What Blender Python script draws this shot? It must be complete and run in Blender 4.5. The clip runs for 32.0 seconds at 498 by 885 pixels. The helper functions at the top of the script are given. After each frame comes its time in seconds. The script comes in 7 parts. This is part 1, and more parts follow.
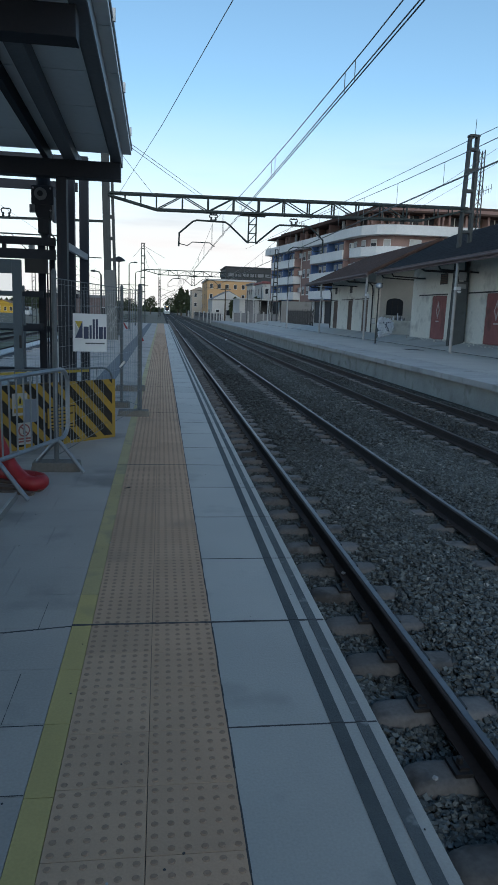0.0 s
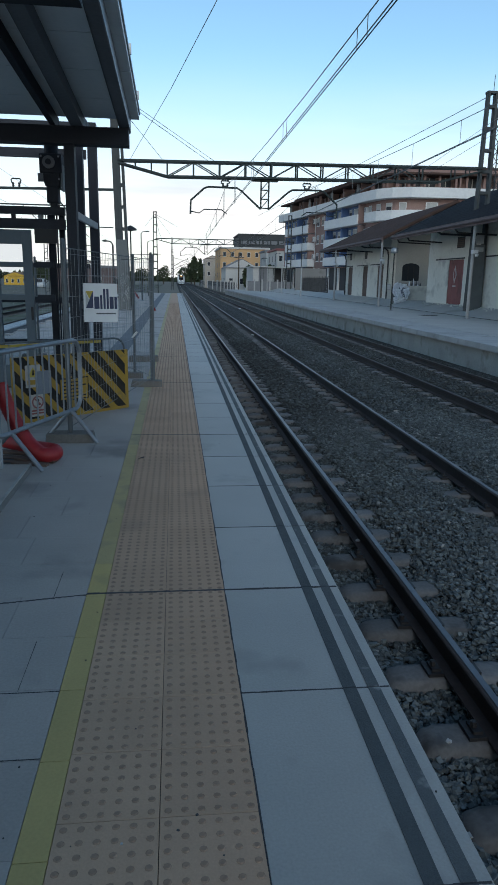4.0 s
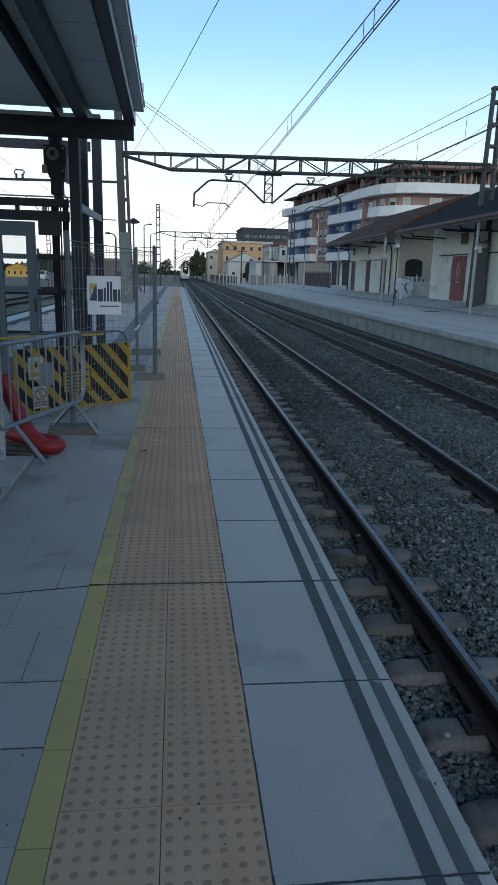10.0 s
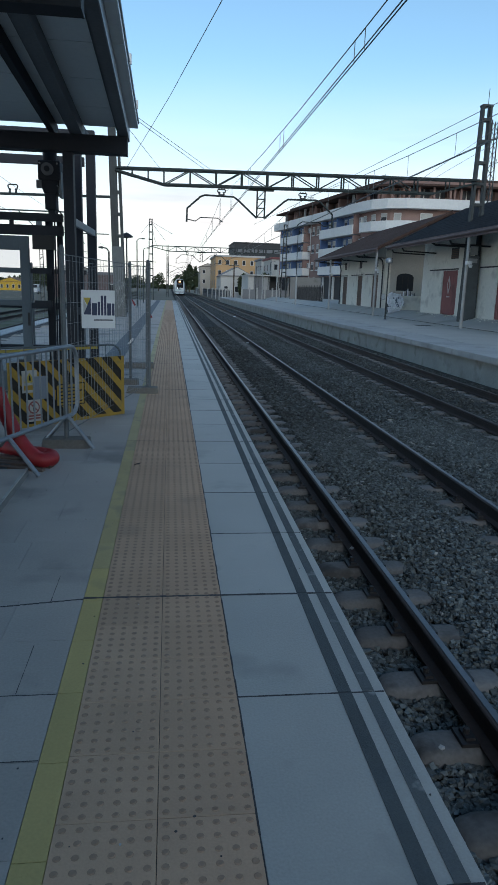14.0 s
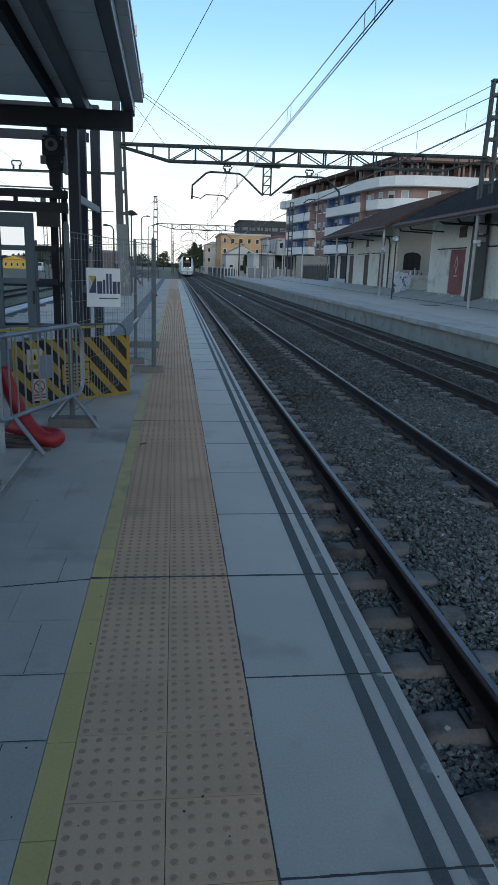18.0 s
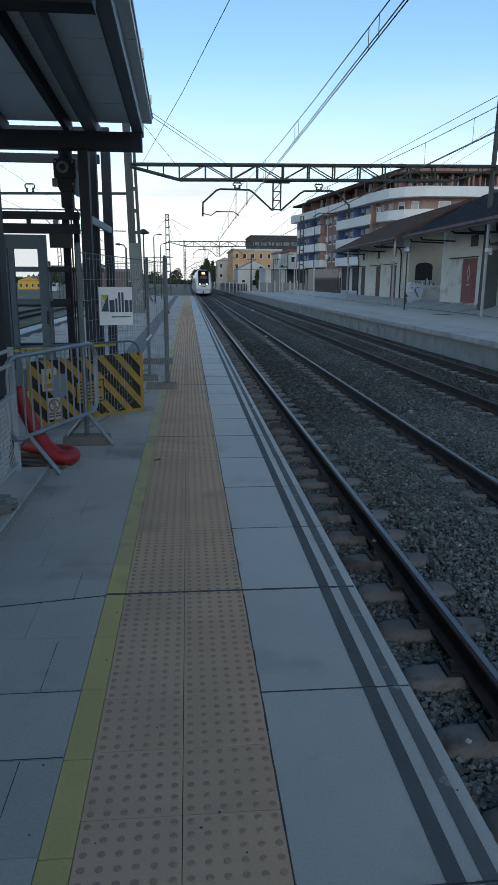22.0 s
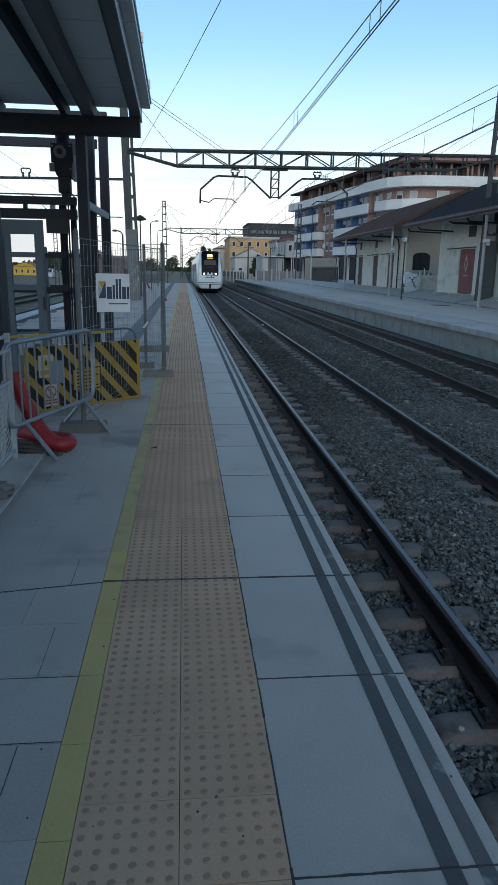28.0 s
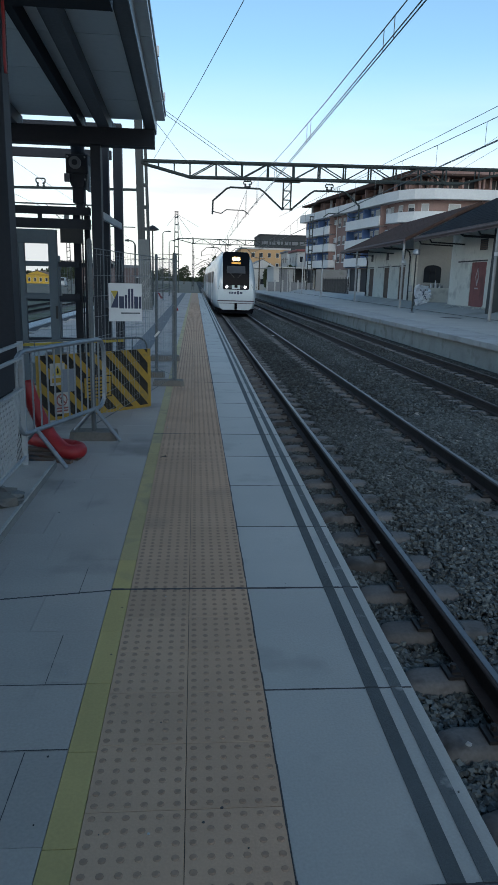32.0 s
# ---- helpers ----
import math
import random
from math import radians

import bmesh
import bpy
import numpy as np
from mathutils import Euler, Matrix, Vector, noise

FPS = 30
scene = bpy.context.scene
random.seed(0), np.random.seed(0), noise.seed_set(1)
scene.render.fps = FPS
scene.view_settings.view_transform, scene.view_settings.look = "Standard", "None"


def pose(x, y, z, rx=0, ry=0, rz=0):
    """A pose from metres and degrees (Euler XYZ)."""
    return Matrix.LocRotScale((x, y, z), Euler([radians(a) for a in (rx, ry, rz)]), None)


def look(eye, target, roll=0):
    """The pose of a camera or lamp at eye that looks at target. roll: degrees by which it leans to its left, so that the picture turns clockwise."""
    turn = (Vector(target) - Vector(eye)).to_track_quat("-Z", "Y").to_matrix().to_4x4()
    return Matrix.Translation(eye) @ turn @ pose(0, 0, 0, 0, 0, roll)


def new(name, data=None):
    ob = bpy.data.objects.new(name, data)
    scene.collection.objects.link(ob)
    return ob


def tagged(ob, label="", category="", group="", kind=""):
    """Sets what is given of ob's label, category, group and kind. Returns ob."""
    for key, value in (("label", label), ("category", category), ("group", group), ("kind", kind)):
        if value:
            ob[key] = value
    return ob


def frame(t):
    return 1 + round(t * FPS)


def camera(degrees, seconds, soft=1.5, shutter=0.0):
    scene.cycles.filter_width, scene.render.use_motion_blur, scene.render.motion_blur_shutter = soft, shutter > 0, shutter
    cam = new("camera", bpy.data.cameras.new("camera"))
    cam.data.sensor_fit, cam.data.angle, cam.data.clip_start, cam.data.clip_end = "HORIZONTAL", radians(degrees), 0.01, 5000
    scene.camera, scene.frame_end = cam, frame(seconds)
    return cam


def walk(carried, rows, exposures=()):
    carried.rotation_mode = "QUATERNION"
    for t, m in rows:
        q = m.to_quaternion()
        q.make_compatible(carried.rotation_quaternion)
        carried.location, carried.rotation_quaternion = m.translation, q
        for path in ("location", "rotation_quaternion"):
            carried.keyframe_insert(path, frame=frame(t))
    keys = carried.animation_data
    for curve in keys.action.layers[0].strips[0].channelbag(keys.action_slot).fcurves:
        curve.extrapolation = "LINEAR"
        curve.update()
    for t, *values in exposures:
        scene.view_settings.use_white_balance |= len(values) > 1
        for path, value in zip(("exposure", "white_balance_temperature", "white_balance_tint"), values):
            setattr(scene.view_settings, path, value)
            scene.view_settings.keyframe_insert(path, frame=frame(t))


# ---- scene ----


def eye(x, y, z, turn, tilt, lean):
    """Camera pose: turned right, tilted down and leaning, in degrees."""
    return pose(x, y, z, 90 - tilt, 0, -turn) @ pose(0, 0, 0, 0, 0, lean)


cam = camera(40.43, 32.0, soft=1.3)
walk(cam, [
    (0, eye(-0.004, 0.033, 1.564, 7.65, 10.87, 2.13)),
    (0.5, eye(-0.003, 0.033, 1.563, 7.52, 10.95, 2.14)),
    (1, eye(-0.005, 0.031, 1.564, 7.17, 10.98, 2.02)),
    (1.5, eye(-0.008, 0.038, 1.559, 6.95, 11.10, 2.17)),
    (2, eye(-0.004, 0.034, 1.559, 6.97, 11.99, 2.05)),
    (2.5, eye(0.003, 0.032, 1.556, 6.99, 12.43, 1.72)),
    (3, eye(0.001, 0.028, 1.556, 6.97, 12.91, 1.56)),
    (3.5, eye(0.022, 0.053, 1.551, 6.32, 13.59, 1.04)),
    (5.5, eye(0.024, 0.039, 1.558, 6.69, 12.65, 1.51)),
    (6, eye(0.021, 0.040, 1.555, 6.39, 12.55, 1.65)),
    (6.5, eye(0.014, 0.038, 1.559, 6.73, 12.65, 1.66)),
    (7, eye(0.014, 0.043, 1.557, 7.16, 12.61, 1.58)),
    (7.5, eye(0.014, 0.041, 1.559, 7.46, 12.65, 1.50)),
    (8, eye(0.008, 0.051, 1.557, 7.15, 12.53, 1.42)),
    (8.5, eye(0.004, 0.044, 1.559, 6.44, 12.89, 1.90)),
    (9, eye(0.007, 0.042, 1.557, 6.40, 13.55, 2.08)),
    (9.5, eye(0.011, 0.036, 1.554, 6.22, 13.92, 1.95)),
    (10, eye(0.010, 0.040, 1.551, 6.30, 13.95, 1.71)),
    (10.5, eye(0.005, 0.028, 1.557, 6.16, 12.87, 1.75)),
    (11, eye(0.006, 0.017, 1.563, 6.15, 12.48, 1.82)),
    (11.5, eye(0.005, 0.015, 1.559, 5.87, 12.53, 1.93)),
    (12, eye(0.005, 0.002, 1.563, 6.21, 12.42, 1.98)),
    (12.5, eye(0.005, 0.007, 1.559, 6.42, 12.40, 1.98)),
    (13, eye(-0.000, -0.000, 1.560, 7.03, 12.33, 2.05)),
    (13.5, eye(0.000, 0.012, 1.559, 7.33, 12.44, 1.94)),
    (14, eye(-0.002, 0.017, 1.555, 6.92, 12.81, 1.81)),
    (14.5, eye(-0.003, 0.027, 1.555, 6.82, 13.17, 2.20)),
    (16.5, eye(-0.010, 0.043, 1.551, 6.33, 13.84, 1.82)),
    (17, eye(-0.013, 0.035, 1.551, 6.52, 14.19, 2.09)),
    (17.5, eye(-0.011, 0.042, 1.548, 6.54, 14.58, 1.99)),
    (18, eye(-0.014, 0.049, 1.550, 6.58, 14.52, 1.97)),
    (18.5, eye(-0.006, 0.057, 1.547, 6.30, 14.16, 1.48)),
    (19, eye(0.001, 0.039, 1.559, 5.53, 13.12, 0.58)),
    (19.5, eye(0.004, 0.040, 1.557, 4.98, 12.73, 0.48)),
    (20, eye(0.003, 0.033, 1.560, 5.03, 12.88, 0.64)),
    (20.5, eye(0.004, 0.035, 1.555, 4.95, 12.95, 0.52)),
    (21, eye(0.005, 0.042, 1.550, 4.99, 13.06, 0.58)),
    (21.5, eye(0.003, 0.030, 1.555, 4.97, 13.31, 0.45)),
    (22, eye(0.006, 0.035, 1.553, 5.16, 13.37, 0.37)),
    (22.5, eye(0.000, 0.031, 1.554, 5.35, 13.42, 0.61)),
    (23, eye(0.002, 0.022, 1.557, 5.07, 13.41, 0.80)),
    (23.5, eye(-0.002, 0.030, 1.554, 4.85, 13.39, 0.82)),
    (24, eye(-0.001, 0.022, 1.560, 5.46, 13.23, 0.77)),
    (24.5, eye(-0.001, 0.032, 1.554, 5.54, 12.90, 0.81)),
    (25, eye(-0.004, 0.029, 1.555, 5.71, 12.87, 1.00)),
    (25.5, eye(-0.013, 0.016, 1.561, 5.56, 13.20, 1.18)),
    (27.5, eye(-0.013, 0.034, 1.551, 5.63, 14.25, 1.21)),
    (28, eye(-0.008, 0.033, 1.552, 5.59, 14.31, 1.02)),
    (28.5, eye(-0.007, 0.035, 1.550, 5.56, 14.35, 1.00)),
    (29, eye(-0.008, 0.034, 1.551, 5.54, 14.18, 0.85)),
    (29.5, eye(-0.002, 0.031, 1.553, 5.04, 13.87, 0.49)),
    (30, eye(-0.001, 0.022, 1.555, 4.84, 13.64, 0.70)),
    (30.5, eye(-0.000, 0.012, 1.560, 4.58, 13.09, 0.66)),
    (31, eye(-0.001, 0.018, 1.554, 4.59, 12.96, 0.71)),
    (31.5, eye(-0.004, 0.009, 1.560, 4.76, 13.04, 0.93)),
    (32, eye(-0.015, 0.023, 1.557, 4.81, 13.48, 1.61)),
], exposures=[(0, -0.04), (2.2, -0.03), (3, 0.04), (6, 0.03), (8, 0.05), (9.5, 0.12), (10.2, 0.12), (11, 0.04), (14, 0.04), (17, 0.14), (18, 0.15), (19, 0.09), (21, 0.02), (25, 0.06), (28, 0.09), (30, 0.11), (31, 0.08), (32, 0.06)])

# ---- sky and sun ----
world = bpy.data.worlds.new("dusk_sky")
scene.world = world
world.use_nodes = True
wn, wl = world.node_tree.nodes, world.node_tree.links
wn.clear()
sky = wn.new("ShaderNodeTexSky")
sky.sky_type, sky.sun_disc = "NISHITA", False
sky.sun_elevation, sky.sun_rotation = radians(22), radians(180)
sky.air_density, sky.dust_density, sky.ozone_density = 1.0, 0.5, 2.2
coord = wn.new("ShaderNodeTexCoord")
split = wn.new("ShaderNodeSeparateXYZ")
wl.new(coord.outputs["Generated"], split.inputs[0])
cloud = wn.new("ShaderNodeTexNoise")
cloud.inputs["Scale"].default_value, cloud.inputs["Detail"].default_value = 3.2, 7
stretch = wn.new("ShaderNodeMapping")
stretch.inputs["Scale"].default_value = (1, 1, 4.5)
wl.new(coord.outputs["Generated"], stretch.inputs[0])
wl.new(stretch.outputs[0], cloud.inputs["Vector"])
height = wn.new("ShaderNodeMapRange")
height.inputs[1].default_value, height.inputs[2].default_value = 0.03, 0.30
height.inputs[3].default_value, height.inputs[4].default_value = 1.0, 0.0
height.interpolation_type = "SMOOTHSTEP"
wl.new(split.outputs["Z"], height.inputs[0])
fluff = wn.new("ShaderNodeMapRange")
fluff.inputs[1].default_value, fluff.inputs[2].default_value = 0.35, 0.65
fluff.inputs[3].default_value, fluff.inputs[4].default_value = 0.75, 1.15
wl.new(cloud.outputs["Fac"], fluff.inputs[0])
amount = wn.new("ShaderNodeMath")
amount.operation, amount.use_clamp = "MULTIPLY", True
wl.new(height.outputs[0], amount.inputs[0])
wl.new(fluff.outputs[0], amount.inputs[1])
gain = wn.new("ShaderNodeMix")
gain.data_type, gain.blend_type = "RGBA", "MULTIPLY"
gain.inputs[0].default_value = 1.0
gain.inputs[7].default_value = (0.88, 1.02, 0.99, 1)
wl.new(sky.outputs[0], gain.inputs[6])
haze = wn.new("ShaderNodeMix")
haze.data_type = "RGBA"
puff = wn.new("ShaderNodeTexNoise")
puff.inputs["Scale"].default_value, puff.inputs["Detail"].default_value = 2.3, 6
flat = wn.new("ShaderNodeMapping")
flat.inputs["Scale"].default_value, flat.inputs["Location"].default_value = (1, 1, 9), (0.35, 0.1, 0.2)
wl.new(coord.outputs["Generated"], flat.inputs[0])
wl.new(flat.outputs[0], puff.inputs["Vector"])
grey = wn.new("ShaderNodeMapRange")
grey.inputs[1].default_value, grey.inputs[2].default_value = 0.55, 0.78
wl.new(puff.outputs["Fac"], grey.inputs[0])
mist = wn.new("ShaderNodeMix")
mist.data_type = "RGBA"
mist.inputs[6].default_value, mist.inputs[7].default_value = (5.35, 5.3, 5.3, 1), (3.6, 3.45, 3.65, 1)
wl.new(grey.outputs[0], mist.inputs[0])
wl.new(mist.outputs[2], haze.inputs[7])
wl.new(amount.outputs[0], haze.inputs[0])
wl.new(gain.outputs[2], haze.inputs[6])
back = wn.new("ShaderNodeBackground")
back.inputs["Strength"].default_value = 0.19
wl.new(haze.outputs[2], back.inputs["Color"])
out = wn.new("ShaderNodeOutputWorld")
wl.new(back.outputs[0], out.inputs["Surface"])

sun = new("sun", bpy.data.lights.new("sun", "SUN"))
sun.data.energy, sun.data.angle, sun.data.color = 0.6, radians(20), (1.0, 0.97, 0.95)
sun.matrix_world = look((0, 0, 60), (0 + 60 * math.sin(radians(0)), 60 * math.cos(radians(0)), 36))


# ---- materials ----
def shade(name, base, second=None, rough=0.8, metal=0.0, fine=40.0, coarse=1.5, bump=0.2, depth=0.01,
          piece=0.0, space="world", spec=0.5, stain=None, stain_scale=0.7, stain_edge=0.6):
    """A surface with grain and larger patches; second is the colour that the patches go to."""
    m = bpy.data.materials.new(name)
    m.use_nodes = True
    n, l = m.node_tree.nodes, m.node_tree.links
    b = n["Principled BSDF"]
    second = second or [c * 0.75 for c in base]
    if space == "world":
        place = n.new("ShaderNodeNewGeometry").outputs["Position"]
    else:
        place = n.new("ShaderNodeTexCoord").outputs["Object"]
    big, small = n.new("ShaderNodeTexNoise"), n.new("ShaderNodeTexNoise")
    for node, s, d in ((big, coarse, 6), (small, fine, 4)):
        node.inputs["Scale"].default_value, node.inputs["Detail"].default_value = s, d
        l.new(place, node.inputs["Vector"])
    blend = n.new("ShaderNodeMath")
    blend.operation = "MULTIPLY_ADD"
    blend.inputs[1].default_value = 0.55
    l.new(big.outputs["Fac"], blend.inputs[0])
    part2 = n.new("ShaderNodeMath")
    part2.operation = "MULTIPLY"
    part2.inputs[1].default_value = 0.45
    l.new(small.outputs["Fac"], part2.inputs[0])
    l.new(part2.outputs[0], blend.inputs[2])
    ramp = n.new("ShaderNodeValToRGB")
    ramp.color_ramp.elements[0].position, ramp.color_ramp.elements[1].position = 0.33, 0.68
    ramp.color_ramp.elements[0].color, ramp.color_ramp.elements[1].color = (*second, 1), (*base, 1)
    l.new(blend.outputs[0], ramp.inputs[0])
    colour = ramp.outputs[0]
    if stain:
        patch = n.new("ShaderNodeTexNoise")
        patch.inputs["Scale"].default_value, patch.inputs["Detail"].default_value = stain_scale, 8
        l.new(place, patch.inputs["Vector"])
        edge = n.new("ShaderNodeMapRange")
        edge.inputs[1].default_value, edge.inputs[2].default_value = stain_edge, stain_edge + 0.12
        l.new(patch.outputs["Fac"], edge.inputs[0])
        mix = n.new("ShaderNodeMix")
        mix.data_type = "RGBA"
        mix.inputs[7].default_value = (*stain, 1)
        l.new(edge.outputs[0], mix.inputs[0])
        l.new(colour, mix.inputs[6])
        colour = mix.outputs[2]
    if piece:
        info = n.new("ShaderNodeObjectInfo")
        vary = n.new("ShaderNodeMapRange")
        vary.inputs[3].default_value, vary.inputs[4].default_value = 1 - piece, 1 + piece
        l.new(info.outputs["Random"], vary.inputs[0])
        hsv = n.new("ShaderNodeHueSaturation")
        l.new(vary.outputs[0], hsv.inputs["Value"])
        l.new(colour, hsv.inputs["Color"])
        colour = hsv.outputs[0]
    l.new(colour, b.inputs["Base Color"])
    b.inputs["Roughness"].default_value, b.inputs["Metallic"].default_value = rough, metal
    b.inputs["Specular IOR Level"].default_value = spec
    if bump:
        bn = n.new("ShaderNodeBump")
        bn.inputs["Strength"].default_value, bn.inputs["Distance"].default_value = bump, depth
        l.new(small.outputs["Fac"], bn.inputs["Height"])
        l.new(bn.outputs[0], b.inputs["Normal"])
    return m


def glowing(name, colour, strength):
    m = bpy.data.materials.new(name)
    m.use_nodes = True
    b = m.node_tree.nodes["Principled BSDF"]
    b.inputs["Base Color"].default_value = (*colour, 1)
    b.inputs["Emission Color"].default_value = (*colour, 1)
    b.inputs["Emission Strength"].default_value = strength
    return m


def glass(name, tint=(0.75, 0.8, 0.82), rough=0.03):
    m = bpy.data.materials.new(name)
    m.use_nodes = True
    b = m.node_tree.nodes["Principled BSDF"]
    b.inputs["Base Color"].default_value = (*tint, 1)
    b.inputs["Transmission Weight"].default_value = 1.0
    b.inputs["Roughness"].default_value = rough
    b.inputs["IOR"].default_value = 1.1
    return m


M_TACTILE = shade("tactile_tile", (0.51, 0.341, 0.229), (0.41, 0.274, 0.186), 0.88, fine=120, coarse=2.5, piece=0.06, stain=(0.34, 0.24, 0.172), stain_scale=1.6, spec=0.3)
M_STUD = shade("worn_tile_stud", (0.325, 0.222, 0.157), (0.255, 0.175, 0.127), 0.9, fine=90, coarse=3, piece=0.05, spec=0.2)
M_YELLOW_TILE = shade("yellow_paving", (0.5, 0.385, 0.15), (0.405, 0.315, 0.128), 0.85, fine=90, coarse=3, piece=0.05, stain=(0.32, 0.265, 0.13), stain_scale=2.0)
M_SLAB = shade("pale_edge_slab", (0.395, 0.388, 0.36), (0.305, 0.302, 0.285), 0.55, fine=110, coarse=1.3, piece=0.07, stain=(0.265, 0.262, 0.245), stain_scale=2.2, stain_edge=0.57)
M_STRIP = shade("grip_strip", (0.078, 0.094, 0.1), (0.048, 0.059, 0.064), 0.9, fine=200, coarse=4, bump=0.5)
M_STRIP2 = shade("worn_grip_strip", (0.1, 0.116, 0.122), (0.062, 0.074, 0.08), 0.9, fine=200, coarse=3, bump=0.5, stain=(0.27, 0.28, 0.28), stain_scale=9, stain_edge=0.6)
M_PAVING = shade("grey_paving", (0.41, 0.37, 0.335), (0.305, 0.28, 0.258), 0.85, fine=90, coarse=1.2, piece=0.06, stain=(0.2, 0.188, 0.176), stain_scale=1.1, stain_edge=0.55)
M_JOINT = shade("dark_joint", (0.05, 0.05, 0.055), rough=0.95, fine=60)
M_CONCRETE = shade("weathered_concrete", (0.21, 0.21, 0.2), (0.14, 0.14, 0.135), 0.9, fine=35, coarse=0.9, bump=0.35, stain=(0.13, 0.125, 0.115), stain_scale=0.8, stain_edge=0.55)
M_SLEEPER = shade("sleeper_concrete", (0.15, 0.148, 0.145), (0.09, 0.089, 0.088), 0.92, fine=40, coarse=3, piece=0.15, bump=0.3, stain=(0.055, 0.054, 0.052), stain_scale=4, stain_edge=0.56)
M_RAIL = shade("rusty_rail", (0.05, 0.037, 0.034), (0.028, 0.022, 0.021), 0.72, fine=30, coarse=3, bump=0.3, spec=0.25)
M_RAILTOP = shade("polished_rail_head", (0.185, 0.172, 0.175), (0.12, 0.112, 0.115), 0.38, metal=1.0, fine=20, coarse=2, bump=0.03)
M_RAILTOP2 = shade("dull_rail_head", (0.07, 0.05, 0.043), (0.045, 0.034, 0.03), 0.6, metal=0.3, fine=20, coarse=2, bump=0.05)
M_STEEL = shade("dark_grey_steel", (0.027, 0.03, 0.039), (0.019, 0.022, 0.029), 0.6, fine=30, coarse=1.5, bump=0.03, spec=0.25)
M_GANTRY = shade("galvanised_gantry", (0.04, 0.053, 0.053), (0.027, 0.036, 0.036), 0.7, metal=0.3, fine=20, coarse=2, bump=0.1, spec=0.3)
M_MAST = shade("grey_painted_mast", (0.05, 0.058, 0.06), (0.034, 0.04, 0.042), 0.65, metal=0.3, fine=20, coarse=2, bump=0.1)
M_GALV = shade("galvanised_tube", (0.3, 0.33, 0.36), (0.2, 0.225, 0.25), 0.45, metal=0.7, fine=60, coarse=6, bump=0.05)
M_WIRE = shade("catenary_wire", (0.19, 0.205, 0.21), rough=0.8, bump=0, spec=0.2)
M_ROOFDECK = shade("grey_roof_panel", (0.8, 0.86, 0.88), (0.72, 0.78, 0.8), 0.5, fine=15, coarse=0.8, bump=0.02)
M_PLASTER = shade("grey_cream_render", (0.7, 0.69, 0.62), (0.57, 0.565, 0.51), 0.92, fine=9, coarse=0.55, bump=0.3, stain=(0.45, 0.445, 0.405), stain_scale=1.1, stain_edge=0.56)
# Shaded copy of the shed render, for walls turned from the light.
M_PLASTER_SHADED = shade("shaded_grey_render", (0.46, 0.455, 0.42), (0.35, 0.345, 0.32), 0.92, fine=12, coarse=0.8, bump=0.3, stain=(0.23, 0.22, 0.2))
M_ROOFBROWN = shade("brown_roof_tile", (0.095, 0.06, 0.05), (0.055, 0.036, 0.031), 0.95, fine=14, coarse=1.3, bump=0.6, depth=0.03, spec=0.1)
M_ROOFDARK = shade("dark_slate_roof", (0.027, 0.029, 0.035), (0.016, 0.018, 0.021), 0.95, fine=14, coarse=1.3, bump=0.6, depth=0.03, spec=0.08)
M_REDDOOR = shade("faded_red_door", (0.27, 0.095, 0.09), (0.19, 0.07, 0.068), 0.8, fine=25, coarse=2, stain=(0.13, 0.06, 0.055))
M_BROWNDOOR = shade("brown_timber_door", (0.14, 0.095, 0.072), (0.085, 0.058, 0.047), 0.85, fine=25, coarse=2)
M_BRICK = shade("red_brick_facade", (0.29, 0.187, 0.162), (0.225, 0.145, 0.126), 0.9, fine=6, coarse=0.4, bump=0.3)
M_BAND = shade("pale_balcony_band", (0.7, 0.7, 0.685), (0.58, 0.58, 0.57), 0.85, fine=4, coarse=0.3, bump=0.1)
M_BLUE = shade("blue_panel", (0.085, 0.155, 0.31), (0.065, 0.12, 0.25), 0.6, fine=4, coarse=0.5, bump=0.02)
M_OCHRE = shade("ochre_render", (0.56, 0.345, 0.17), (0.46, 0.285, 0.145), 0.9, fine=4, coarse=0.3, bump=0.1)
M_YELLOWWALL = shade("bright_yellow_render", (0.8, 0.48, 0.06), (0.66, 0.38, 0.05), 0.9, fine=4, coarse=0.3)
M_WHITEWALL = shade("white_render", (0.55, 0.54, 0.51), (0.44, 0.43, 0.41), 0.9, fine=4, coarse=0.3, bump=0.1)
M_GREYWALL = shade("grey_cladding", (0.19, 0.195, 0.205), (0.14, 0.145, 0.155), 0.8, fine=4, coarse=0.3, bump=0.1)
M_DARKWIN = shade("dark_window_glass", (0.02, 0.026, 0.035), (0.014, 0.018, 0.025), 0.3, fine=3, coarse=0.8, bump=0, spec=0.3)
M_BLIND = shade("pale_roller_blind", (0.45, 0.45, 0.43), (0.34, 0.34, 0.33), 0.8, fine=5, coarse=1.0, bump=0)
M_BLACK = shade("black_paint", (0.02, 0.02, 0.022), rough=0.6, fine=30)
M_TRAINWHITE = shade("white_train_paint", (0.47, 0.54, 0.575), (0.41, 0.475, 0.51), 0.25, fine=12, coarse=0.5, bump=0.01, space="object")
M_TRAINDARK = shade("dark_windscreen", (0.004, 0.005, 0.008), (0.003, 0.004, 0.006), 0.3, fine=3, coarse=1, bump=0, space="object", spec=0.04)
M_TRAINGREY = shade("grey_underframe", (0.06, 0.062, 0.066), (0.035, 0.036, 0.04), 0.8, fine=12, coarse=2, space="object")
M_PURPLE = shade("purple_livery_band", (0.05, 0.02, 0.04), (0.04, 0.017, 0.033), 0.4, fine=12, coarse=1, bump=0, space="object")
M_LAMPGLOW = glowing("headlamp_glow", (0.95, 0.98, 1.0), 4.0)
M_LAMPWARM = glowing("warm_marker_glow", (1.0, 0.68, 0.3), 2.6)
